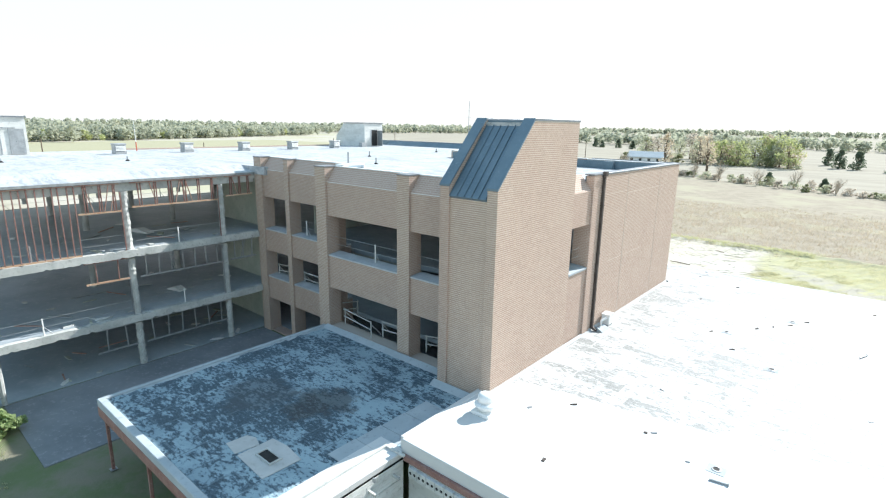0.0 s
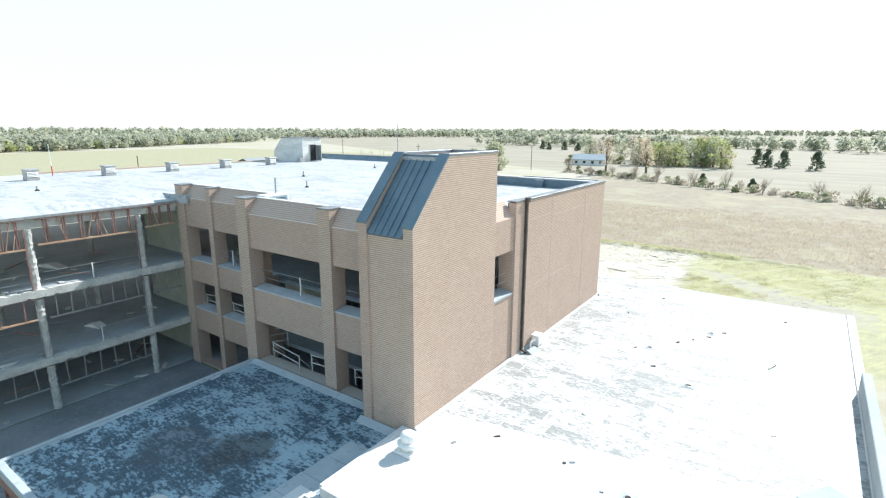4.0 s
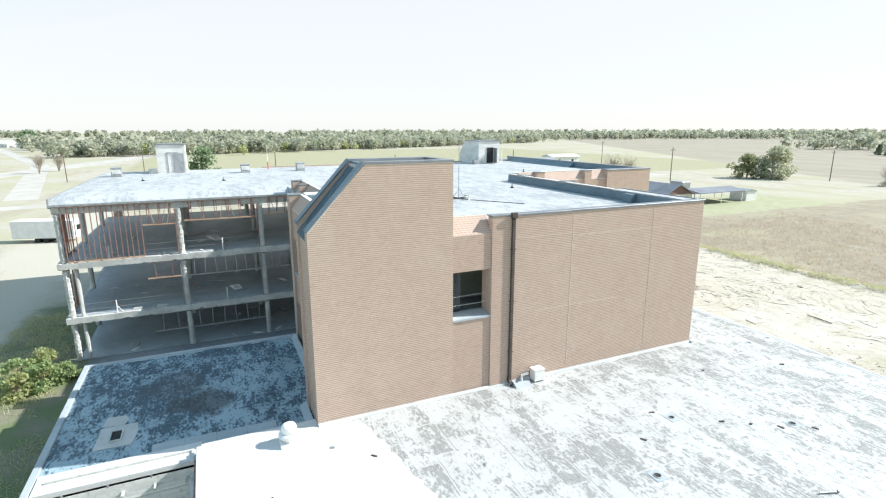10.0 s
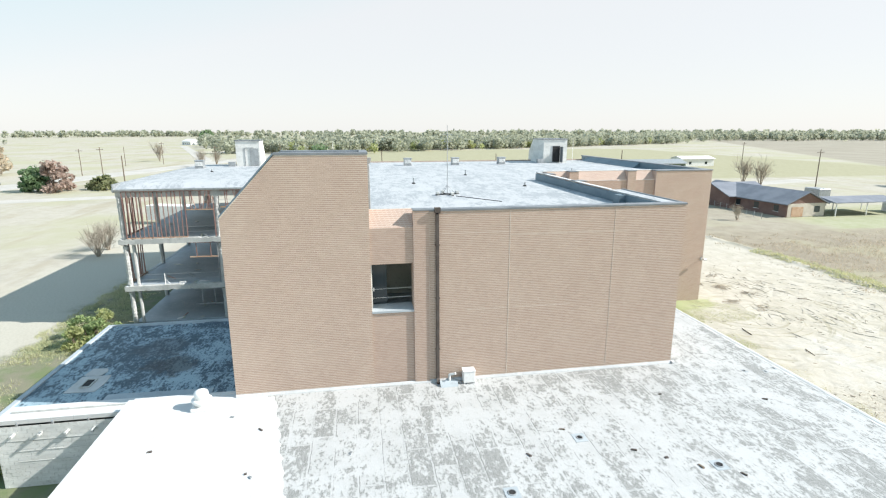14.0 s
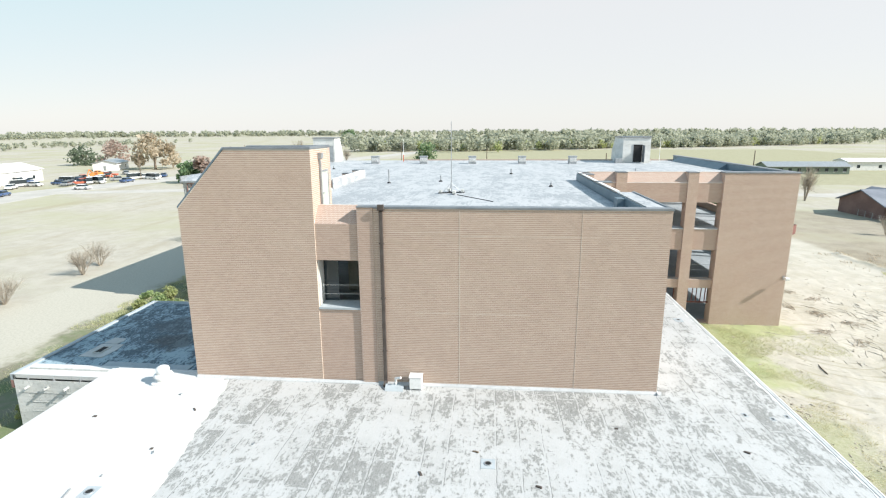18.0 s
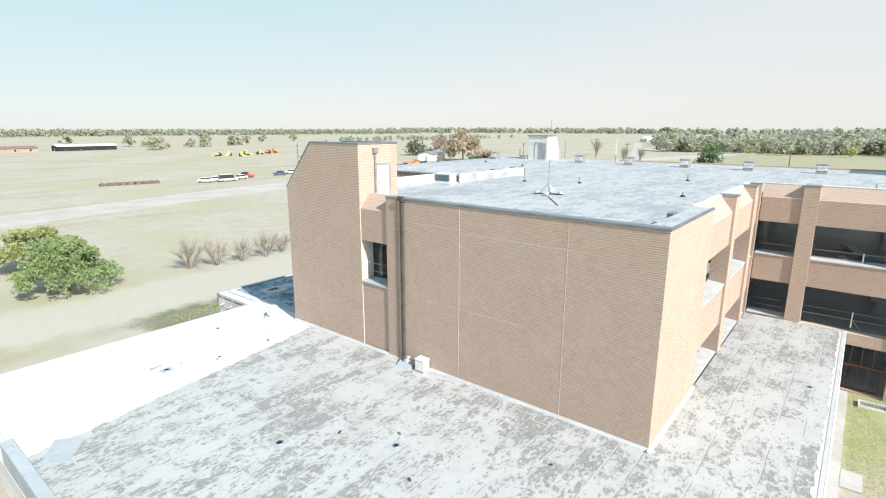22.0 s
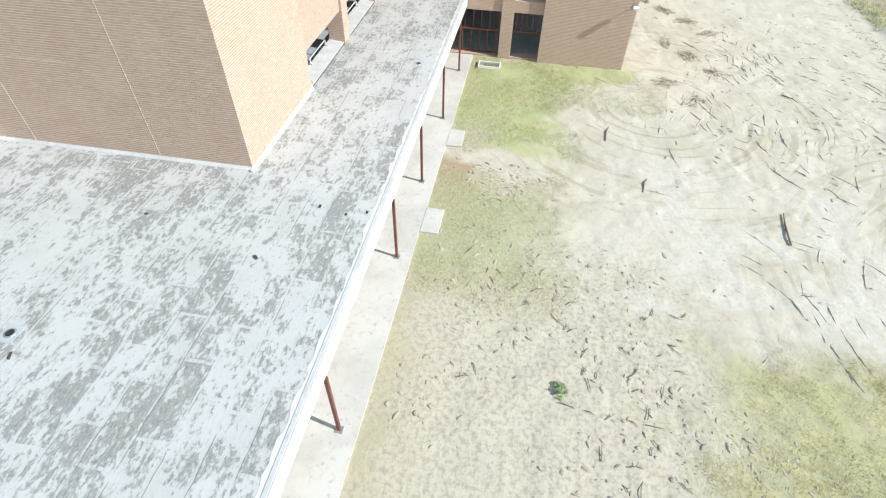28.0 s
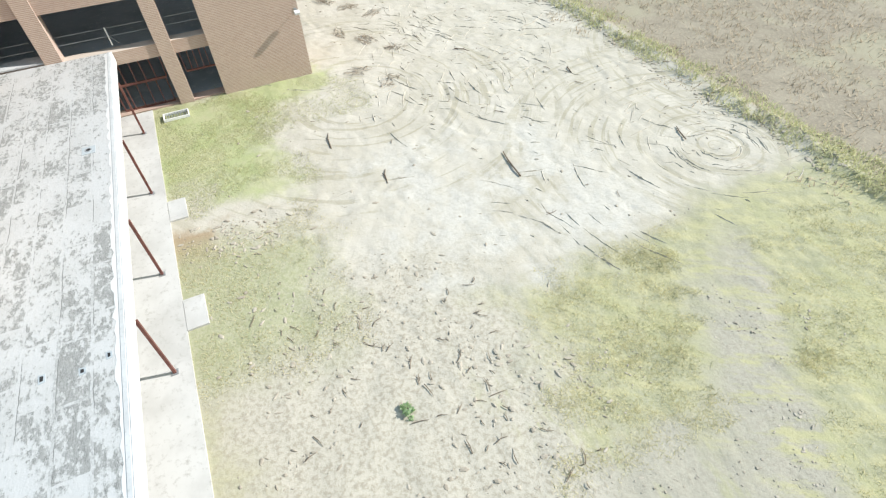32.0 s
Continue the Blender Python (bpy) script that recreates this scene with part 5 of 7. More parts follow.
# ---------------------------------------------------------------- things on the upper roof
def penthouse(x, y, wy, depth, label, leaf_open):
    """A small stair head with a slanting rear, its door towards the east."""
    t = thing("stair_head", (x, y, ROOFZ), label, "roof stair head", "stair heads on the roof")
    H = 3.1
    part("body", Shape().prism([(0, 0), (0, H), (-depth * 0.72, H), (-depth, H * 0.45), (-depth - 0.25, 0)], 1, 0, wy), BLOCK, t)
    part("roof_cap", Shape().prism([(0.12, H), (0.12, H + 0.1), (-depth * 0.72 - 0.05, H + 0.1), (-depth * 0.72 - 0.05, H)], 1, -0.1, wy + 0.1), COPING, t)
    if leaf_open:
        # black slab on the solid wall stands in for the unlit inside
        part("doorway", Shape().box(-0.05, 0.012, wy * 0.38, wy * 0.38 + 1.05, 0.1, 2.2), BLACK, t, "dark open doorway")
    d = part("door", Shape().box(0.02, 1.0, wy * 0.38 + 1.07, wy * 0.38 + 1.12, 0.08, 2.15) if leaf_open else Shape().box(0.02, 0.06, wy * 0.38 + 0.55, wy * 0.38 + 1.6, 0.08, 2.15), STEEL, t, "grey steel door left open")
    part("handle", Shape().rod((0.9 if leaf_open else 0.06, wy * 0.38 + 1.0, 1.1), (0.9 if leaf_open else 0.12, wy * 0.38 + 1.06, 1.1), 0.03), STEEL, d)
    part("door_frame", Shape().box(0.0, 0.05, wy * 0.38 - 0.08, wy * 0.38, 0.05, 2.28).box(0.0, 0.05, wy * 0.38, wy * 0.38 + 1.05, 2.2, 2.28), STEEL, t)
    part("side_curb", Shape().box(-0.2, 0.5, -0.9, -0.1, 0.0, 0.55), STEEL, t, "grey metal curb beside it")
    return t


penthouse(-56.2, 7.7, 2.9, 3.4, "whitewashed stair head with a slanting rear and grey door", False)
penthouse(-55.0, 47.3, 3.3, 6.0, "grey stair head with a slanting rear and dark doorway", True)


def roof_vent(x, y, label="grey louvred metal roof vent on a curb"):
    t = thing("roof_vent", (x, y, ROOFZ), label, "roof vent", "vents in a row on the roof")
    part("curb", Shape().box(-0.47, 0.47, -0.47, 0.47, 0.0, 0.25), STEEL, t, "", 0.02)
    part("body", Shape().box(-0.45, 0.45, -0.45, 0.45, 0.25, 0.82), STEEL, t, "", 0.015)
    part("hood", Shape().prism([(-0.5, 0.82), (0.5, 0.82), (0.5, 0.9), (0.46, 0.94), (-0.46, 0.94), (-0.5, 0.9)], 1, -0.5, 0.5), STEEL, t)
    for i in range(4):
        part("louvre", Shape().prism([(0.452, 0.33 + 0.12 * i), (0.5, 0.30 + 0.12 * i), (0.452, 0.38 + 0.12 * i)], 1, -0.4, 0.4), WHITE, t)


for y in (4.1, 16.6, 22.7, 28.8, 34.9, 41.0):
    roof_vent(-53.5, y)

an = thing("antenna_mast", (-22.6, 28.46, ROOFZ), "thin grey antenna mast on a weighted roof frame", "antenna")
part("mast", Shape().rod((0, 0, 0.1), (0, 0, 4.7), 0.03, 0.02, 8), STEEL, an)
for a in range(4):
    c, s_ = math.cos(a * math.pi / 2 + 0.3), math.sin(a * math.pi / 2 + 0.3)
    part("foot", Shape().rod((0, 0, 0.06), (c * 0.9, s_ * 0.9, 0.06), 0.04, 0.04, 6), BLACK, an)
    part("stay", Shape().rod((0, 0, 0.7), (c * 0.6, s_ * 0.6, 0.08), 0.014, 0.014, 5), STEEL, an)
    part("ballast_block", Shape().box(c * 0.75 - 0.2, c * 0.75 + 0.2, s_ * 0.75 - 0.1, s_ * 0.75 + 0.1, 0.09, 0.24), CONC, an, "grey ballast block", 0.01)
for z, l in ((4.1, 0.4), (3.6, 0.3)):
    part("crossbar", Shape().rod((0, -l, z), (0, l, z), 0.012, 0.012, 5), STEEL, an)
tagged(part("roof_cable", Shape().rod((-21.7, 28.9, ROOFZ + 0.02), (-18.5, 31.2, ROOFZ + 0.02), 0.025, 0.025, 5), BLACK), "black cable lying on the roof", "cable")
mk = thing("marker_pole", (-57.5, 19.5, ROOFZ), "thin red and white marker pole at the roof edge", "pole")
part("lower", Shape().rod((0, 0, 0), (0, 0, 0.9), 0.06, 0.05), RED_PAINT, mk, "red lower section")
part("upper", Shape().rod((0, 0, 0.9), (0, 0, 2.9), 0.035, 0.02), WHITE, mk, "white upper section")
mk = thing("marker_pole", (-57.5, 52.5, ROOFZ), "thin white marker pole beside the stair head", "pole")
part("upper", Shape().rod((0, 0, 0), (0, 0, 3.2), 0.035, 0.02), WHITE, mk)
for x, y, h in ((-30.5, 27.0, 0.5), (-38.0, 33.0, 0.5), (-44.0, 14.0, 0.35), (-29.0, 23.0, 1.1), (-40.0, 45.0, 0.4), (-27.0, 35.5, 0.3), (-47.0, 7.0, 0.3)):
    p = thing("vent_pipe", (x, y, ROOFZ), "short grey vent pipe through the roof", "vent pipe", "vent pipes on the roof")
    part("pipe", Shape().rod((0, 0, 0), (0, 0, h), 0.06, 0.06), STEEL, p)
    part("collar", Shape().turned([(0.18, 0.0), (0.16, 0.03), (0.075, 0.12)], 10), BLACK, p)
lv = thing("louvre_box", (-23.5, 18.12, ROOFZ), "pale metal louvred box behind the south parapet", "roof louvre")
part("body", Shape().box(-0.75, 0, 0, 1.6, 0.0, 0.78), WHITE, lv, "", 0.02)
part("recess", Shape().box(0.0, 0.012, 0.1, 1.5, 0.2, 0.7), STEEL, lv, "dark recess behind the slats")
for i in range(5):
    part("louvre", Shape().prism([(0.012, 0.22 + 0.1 * i), (0.05, 0.2 + 0.1 * i), (0.012, 0.29 + 0.1 * i)], 1, 0.12, 1.48), SEAM_METAL, lv)
part("curb", Shape().box(-0.82, 0.1, -0.08, 1.68, 0.0, 0.12), WHITE, lv, "", 0.01)
tagged(part("parapet_back", Shape().box(-24.5, TW_W - 0.02, YS + 0.905, YS + 0.98, ROOFZ + 0.01, 13.53).box(-34.3, -24.5, 19.755, 19.83, ROOFZ + 0.01, 13.53), ROOF_TOP), "pale membrane on the inner face of the south parapet", "parapet", "", "structure")

# downpipes
dp = thing("downpipe", (XE + 0.02, 26.0, LOW), "dark brown metal downpipe on the brick wall", "downpipe")
part("pipe", Shape().box(0.0, 0.14, -0.08, 0.08, 0.25, 8.75), BROWN_METAL, dp, "", 0.012)
part("hopper", Shape().prism([(-0.0, 8.75), (0.2, 8.8), (0.22, 9.05), (0.0, 9.05)], 1, -0.14, 0.14), BROWN_METAL, dp)
part("shoe", Shape().prism([(0.0, 0.25), (0.14, 0.25), (0.4, 0.1), (0.36, 0.02), (0.0, 0.16)], 1, -0.08, 0.08), BROWN_METAL, dp)
for z in (1.8, 4.5, 7.2):
    part("strap", Shape().box(-0.005, 0.155, -0.11, 0.11, z, z + 0.05), BROWN_METAL, dp)
dp = thing("downpipe", (-12.7, TW_N + 0.02, ROOFZ), "slim grey downpipe with a box hopper on the tower", "downpipe")
part("pipe", Shape().box(-0.05, 0.05, 0.0, 0.1, 0.1, 2.75), STEEL, dp, "", 0.008)
part("hopper", Shape().prism([(0.0, 2.75), (0.16, 2.85), (0.2, 3.1), (0.0, 3.1)], 0, -0.15, 0.15), STEEL, dp)

# lamp on the blank block
la = thing("wall_lamp", (XF + 0.11, 55.42, 4.85), "small grey bracket lamp high on the brick block", "wall lamp")
part("plate", Shape().box(0.0, 0.03, -0.09, 0.09, -0.15, 0.15), STEEL, la, "", 0.006)
part("arm", Shape().rod((0.03, 0, 0), (0.36, -0.02, 0.08), 0.022, 0.022), STEEL, la)
part("head", Shape().prism([(0.3, -0.05), (0.33, 0.13), (0.58, 0.17), (0.7, 0.08), (0.66, -0.05)], 1, -0.17, 0.13), WHITE, la, "pale lamp head")

# ---------------------------------------------------------------- things on the low roofs
cv = thing("cowl_vent", (-10.75, 14.75, LOW + 0.012), "white domed cowl vent on the low roof", "roof vent")
part("base", Shape().box(-0.42, 0.42, -0.42, 0.42, 0.0, 0.15), WHITE, cv, "", 0.02)
part("skirt", Shape().turned([(0.31, 0.15), (0.33, 0.25), (0.45, 0.36), (0.45, 0.45), (0.35, 0.5)], 20), WHITE, cv, "", 0, True)
part("dome", Shape().turned([(0.31, 0.5), (0.32, 0.74), (0.29, 0.82), (0.18, 0.88), (0.05, 0.9)], 20), WHITE, cv, "", 0, True)
bx = thing("equipment_box", (-11.12, 27.55, LOW), "white metal equipment box at the wall foot", "equipment box")
part("body", Shape().box(-0.28, 0.2, -0.3, 0.3, 0.06, 0.66), WHITE, bx, "", 0.02)
part("foot", Shape().box(-0.26, 0.18, -0.28, -0.2, 0.0, 0.06).box(-0.26, 0.18, 0.2, 0.28, 0.0, 0.06), STEEL, bx)
part("lid", Shape().box(-0.3, 0.22, -0.32, 0.32, 0.66, 0.7), WHITE, bx)
pp = thing("bent_pipe", (-11.1, 26.55, LOW), "bent white pipe and torn flashing at the wall foot", "pipe")
part("riser", Shape().rod((0, 0, 0), (0.0, 0, 0.55), 0.06, 0.06), WHITE, pp)
part("elbow", Shape().rod((0, 0, 0.52), (0.16, 0.28, 0.64), 0.06, 0.06), WHITE, pp)
part("torn_sheet", Shape().prism([(-0.1, 0.0), (0.35, 0.0), (0.2, 0.12), (0.0, 0.22)], 1, -0.5, 0.4), SHEET_GREY, pp)
for x, y, r in ((-2.66, 27.3, 0.13), (-2.85, 35.65, 0.13), (-5.48, 31.1, 0.11), (-2.72, 17.1, 0.12), (-21.8, 43.6, 0.1)):
    d = thing("roof_drain", (x, y, LOW + (0.012 if y < 19 else 0)), "round roof drain in a dark stained square", "roof drain", "drains of the low roof")
    part("pad", Shape().box(-0.3, 0.3, -0.27, 0.27, 0.0, 0.014), SHEET_GREY, d)
    part("ring", Shape().turned([(r + 0.05, 0.014), (r + 0.04, 0.035), (r, 0.04), (r, 0.02)], 14), STEEL, d)
    part("well", Shape().turned([(r, 0.014), (r * 0.96, 0.03), (0.02, 0.022)], 14), BLACK, d)
for x, y, w, h in ((-9.87, 42.42, 0.1, 0.05), (-9.63, 43.48, 0.07, 0.05), (-9.88, 44.2, 0.08, 0.04)):
    d = thing("roof_hole", (x, y, LOW), "small dark hole torn through the roof sheet", "roof hole", "holes near the canopy edge")
    part("rim", Shape().prism([(-w - 0.06, -h - 0.05), (w + 0.08, -h - 0.03), (w + 0.05, h + 0.06), (-w - 0.04, h + 0.04)], 2, 0.0, 0.012), SHEET_GREY, d)
    # black plate in place of the darkness in the hole
    part("opening", Shape().prism([(-w, -h), (w, -h * 0.8), (w * 0.9, h), (-w * 0.8, h * 0.9)], 2, 0.012, 0.018), BLACK, d)
ha = thing("roof_hatch", (-15.35, 7.75, DECK), "dark open hatch in a pale square on the roof", "roof hatch")
part("surround", Shape().prism([(-0.95, -0.7), (0.9, -0.8), (0.98, 0.72), (-0.1, 0.85), (-0.92, 0.75)], 2, 0.0, 0.03), PAVING, ha, "pale torn square", 0.01)
# no hole is cut: a black plate gives the hatch its darkness
part("opening", Shape().box(-0.42, 0.42, -0.2, 0.2, 0.03, 0.045), BLACK, ha, "dark opening")
part("curb", Shape().box(-0.48, -0.42, -0.26, 0.26, 0.03, 0.09).box(0.42, 0.48, -0.26, 0.26, 0.03, 0.09).box(-0.42, 0.42, -0.26, -0.2, 0.03, 0.09).box(-0.42, 0.42, 0.2, 0.26, 0.03, 0.09), CONC, ha)
rs = random.Random(8)
for x, y in ((-8.36, 17.74), (-5.34, 17.68), (-5.1, 17.9), (-9.6, 16.3), (-3.6, 16.9), (-7.4, 13.6), (0.9, 40.7), (-6.2, 30.6), (-4.3, 32.9), (-3.6, 33.9), (-2.9, 34.9), (-4.7, 28.6), (-6.0, 21.6), (-2.2, 36.2), (1.2, 24.6), (-8.3, 36.5), (-7.0, 41.2)):
    d = thing("roof_scrap", (x, y, LOW + (0.012 if y < 18.5 else 0)), "small dark scrap lying on the low roof", "scrap", "scraps on the low roof", turn=rs.uniform(0, 180))
    l = rs.uniform(0.12, 0.32)
    part("piece", Shape().prism([(-l / 2, 0), (l / 2, 0), (l / 2.4, 0.05), (-l / 3, 0.03)], 1, -0.04, rs.uniform(0.02, 0.07)), rs.choice((BARK, STEEL, BROWN_METAL)), d)
for x, y, a, l in ((0.65, 32.2, 70, 0.7), (-2.5, 16.4, 10, 0.55)):
    d = thing("loose_pipe", (x, y, LOW + 0.012), "short grey pipe lying on the low roof", "pipe", "loose pipes on the roof", turn=a)
    part("tube", Shape().rod((-l / 2, 0, 0.04), (l / 2, 0, 0.04), 0.035, 0.035), STEEL, d)
    part("flange", Shape().rod((l / 2, 0, 0.05), (l / 2 + 0.04, 0, 0.05), 0.055, 0.055), STEEL, d)
fr = thing("curb_frame", (-11.6, 7.6, DECK + 0.11), "low weathered curb frame on the white roof edge", "frame")
part("board", Shape().box(-1.0, -0.9, -1.9, 3.4, 0.0, 0.08), CONC, fr)
part("board", Shape().box(-0.9, 0.0, 3.3, 3.4, 0.0, 0.08), CONC, fr)
for i in range(3):
    part("bracket", Shape().box(0.0, 0.1, -1.2 + 1.5 * i, -1.14 + 1.5 * i, -0.16, 0.0), STEEL, fr)
hb = thing("hollow_blocks", (-11.3, 10.95, 3.55), "row of hollow grey blocks under the roof edge", "blocks")
for i in range(9):
    b = part("block", Shape().box(i * 0.42, i * 0.42 + 0.4, -0.1, 0.05, 0.0, 0.38), CONC, hb, "", 0.01)
    for u in (0.1, 0.3):
        # black discs stand in for the shade inside the hollow cores
        part("hole", Shape().rod((i * 0.42 + u, -0.105, 0.19), (i * 0.42 + u, -0.095, 0.19), 0.06, 0.06, 8), BLACK, b)

# pads along the walk and step at the block
for x, y, w in ((-14.2, 45.75, 1.7), (-21.3, 45.8, 1.6)):
    tagged(part("pavement", Shape().box(x - w / 2, x + w / 2, 45.36, 45.36 + 0.85, 0.4, 0.70), PAVING, None, "", 0.01), "small pale concrete pad beside the walk", "pavement", "", "structure")
gr = thing("floor_grating", (-31.0, 45.9, 0.62), "pale steel grating frame by the doorway", "grating")
part("rim", Shape().box(0, 0.06, 0, 1.5, 0, 0.16).box(0.74, 0.8, 0, 1.5, 0, 0.16).box(0.06, 0.74, 0, 0.06, 0, 0.16).box(0.06, 0.74, 1.44, 1.5, 0, 0.16), WHITE, gr)
for i in range(8):
    part("bar", Shape().box(0.06, 0.74, 0.2 + 0.16 * i, 0.23 + 0.16 * i, 0.08, 0.13), STEEL, gr)


# ---------------------------------------------------------------- plants
def mat_leaf(name, a, b):
    m, nt, bs = nodes_of(name, 0.7, 0, 0.2)
    r = nt.nodes.new("ShaderNodeNewGeometry").outputs["Random Per Island"]
    col = mix_of(nt, r, a, b)
    nt.links.new(col, bs.inputs["Base Color"])
    tr = nt.nodes.new("ShaderNodeBsdfTranslucent")
    nt.links.new(col, tr.inputs["Color"])
    mx = nt.nodes.new("ShaderNodeMixShader")
    mx.inputs[0].default_value = 0.5
    nt.links.new(bs.outputs[0], mx.inputs[1])
    nt.links.new(tr.outputs[0], mx.inputs[2])
    nt.links.new(mx.outputs[0], nt.nodes["Material Output"].inputs["Surface"])
    return m


LEAF = mat_leaf("green_leaves", (0.145, 0.23, 0.115), (0.265, 0.355, 0.195))
LEAF_PALE = mat_leaf("pale_green_leaves", (0.27, 0.36, 0.16), (0.42, 0.50, 0.25))
LEAF_OLIVE = mat_leaf("olive_leaves", (0.18, 0.20, 0.10), (0.30, 0.31, 0.17))
LEAF_YGREEN = mat_leaf("yellow_green_leaves", (0.36, 0.40, 0.17), (0.50, 0.52, 0.27))
# leaves of far trees and woods: distance haze is put into both colours
LEAF_FAR = mat_leaf("haze_paled_leaves", (0.41, 0.425, 0.30), (0.52, 0.525, 0.38))
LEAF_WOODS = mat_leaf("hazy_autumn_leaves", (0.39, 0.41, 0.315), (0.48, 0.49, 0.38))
LEAF_DARK = mat_leaf("dark_cedar_leaves", (0.13, 0.17, 0.115), (0.21, 0.25, 0.17))
LEAF_YELLOW = mat_leaf("yellow_leaves", (0.49, 0.42, 0.31), (0.60, 0.52, 0.40))
LEAF_RED = mat_leaf("red_leaves", (0.40, 0.30, 0.25), (0.51, 0.41, 0.35))
TWIGS = mat_leaf("dry_twigs", (0.48, 0.43, 0.355), (0.62, 0.56, 0.48))
GRASS_GREEN = mat_leaf("lawn_blades", (0.49, 0.50, 0.28), (0.62, 0.60, 0.385))
GRASS_OLIVE = mat_leaf("olive_blades", (0.54, 0.505, 0.30), (0.68, 0.62, 0.41))
GRASS_TUFT = mat_leaf("tuft_blades", (0.57, 0.55, 0.29), (0.73, 0.675, 0.40))
GRASS_DRY = mat_leaf("dry_blades", (0.42, 0.35, 0.26), (0.58, 0.50, 0.385))
EARTH_CLOD = mat_worn("earth_clods", (0.40, 0.36, 0.29), (0.52, 0.475, 0.40), (0.31, 0.27, 0.21), big=3, fine=14)


EARTH_DARK = mat_worn("damp_earth", (0.33, 0.29, 0.23), (0.44, 0.395, 0.325), (0.26, 0.22, 0.17), big=1.2, fine=9)


def tree(x, y, h, r, leaves, n, label, leaf=0.3, clumps=26, cat="tree", group="", base=0.32, seed=0, flat=False):
    """Tapered trunk and limbs, and a crown of small leaves in uneven clumps."""
    rs = np.random.RandomState(seed + int(abs(x * 3 + y * 7)) % 9999)
    t = thing(cat.replace(" ", "_"), (x, y, GZ - 0.05), label, cat, group)
    s = Shape()
    top = h * 0.62
    bend = rs.uniform(-0.12, 0.12, 2) * h * 0.3
    s.rod((0, 0, 0), (bend[0], bend[1], top), 0.035 * h, 0.014 * h, 8)
    part("trunk", s, BARK, t)
    cs = []
    for i in range(clumps):
        a, q, u = rs.uniform(0, 6.283), math.sqrt(rs.uniform(0.05, 1)), rs.uniform(0, 1)
        zz = h * (base + (0.97 - base) * u)
        wide = r * (0.55 + 0.45 * math.sin(math.pi * min(1, 0.25 + 0.72 * u))) * (1.0 - 0.55 * u * u)
        if cat == "cedar":
            wide = r * (1.08 - u)
        if flat:        # layered, wide and drooping at the rim
            wide = r * (1.0 - 0.5 * u)
            zz -= h * 0.22 * q * q * (1 - u)
        cs.append((math.cos(a) * q * wide + bend[0] * u, math.sin(a) * q * wide + bend[1] * u, zz, r * (rs.uniform(0.12, 0.26) if flat else rs.uniform(0.2, 0.42))))
    for i in range(min(8, clumps)):
        c = cs[i]
        z0 = rs.uniform(0.3, 0.85) * top
        part("limb", Shape().rod((bend[0] * z0 / top, bend[1] * z0 / top, z0), (c[0], c[1], max(c[2], z0 + 0.2)), 0.013 * h, 0.004 * h, 5), BARK, t)
    k = n // clumps
    pts = []
    for cx, cy, cz, cr in cs:
        d = rs.normal(size=(k, 3))
        d /= np.linalg.norm(d, axis=1)[:, None]
        d *= (cr * rs.uniform(0.35, 1.05, (k, 1)) ** 0.6) * np.array([1, 1, 0.5 if flat else 0.72])
        pts.append(d + np.array([cx, cy, cz]))
    cards("crown", np.concatenate(pts), rs.uniform(0.6, 1.2, k * clumps) * leaf, leaves, t, seed=seed + 3)
    return t


def bare_shrub(x, y, h, label, cat="bare shrub", group="bare shrubs by the drive", seed=0, stems=15):
    """A fan of stems that fork twice into fine twigs."""
    rs = np.random.RandomState(seed + int(abs(x * 5 + y * 3)))
    t = thing(cat.replace(" ", "_"), (x, y, GZ - 0.03), label, cat, group)
    s, tw = Shape(), Shape()
    for i in range(stems):
        a, o = rs.uniform(0, 6.283), rs.uniform(0.1, 0.75) * (0.5 if cat == "bare tree" else 1.0)
        d = Vector((math.cos(a) * o, math.sin(a) * o, 1)).normalized()
        p = Vector((math.cos(a) * 0.12, math.sin(a) * 0.12, 0))
        q = p + d * h * rs.uniform(0.4, 0.62)
        s.rod(p, q, 0.011 * h, 0.006 * h, 5)
        for j in range(8):
            b = p + (q - p) * rs.uniform(0.45, 1.0)
            e = b + (d + Vector(rs.normal(size=3) * 0.42)).normalized() * h * rs.uniform(0.2, 0.45)
            tw.rod(b, e, 0.005 * h, 0.002 * h, 3)
            for m in range(4):
                b2 = b + (e - b) * rs.uniform(0.3, 1.0)
                tw.rod(b2, b2 + (d + Vector(rs.normal(size=3) * 0.7)).normalized() * h * rs.uniform(0.08, 0.2), 0.0026 * h, 0.0014 * h, 3)
    part("stem", s, TWIGS, t)
    part("twig", tw, TWIGS, t)
    return t


tree(-8.0, -17.9, 5.3, 4.7, LEAF_PALE, 15000, "low spreading green tree beside the dusty drive", 0.11, 110, base=0.42, flat=True)
tree(-8.5, -30.0, 5.0, 4.6, LEAF_YGREEN, 7000, "pale yellow-green tree behind the spreading tree", 0.14, 80, base=0.4, flat=True)
tree(-57.5, 60.0, 9.0, 3.6, LEAF, 14000, "dense green tree beside the end of the building", 0.13, 46, base=0.14)
tree(-144, 12, 12.0, 4.6, LEAF, 2600, "round olive-green tree alone in the hay field", 0.26, 34, base=0.1)
tree(-675, -154, 15, 12, LEAF, 1300, "dark green tree beside a far white house", 1.0, 24, base=0.1)
tree(-147, -60, 8.5, 4.6, LEAF_RED, 1300, "tree with red autumn leaves by the road", 0.45, 26, base=0.12)
tree(-149, -65, 6.5, 4.6, LEAF, 1300, "green tree beside a red autumn tree", 0.45, 22, base=0.1)
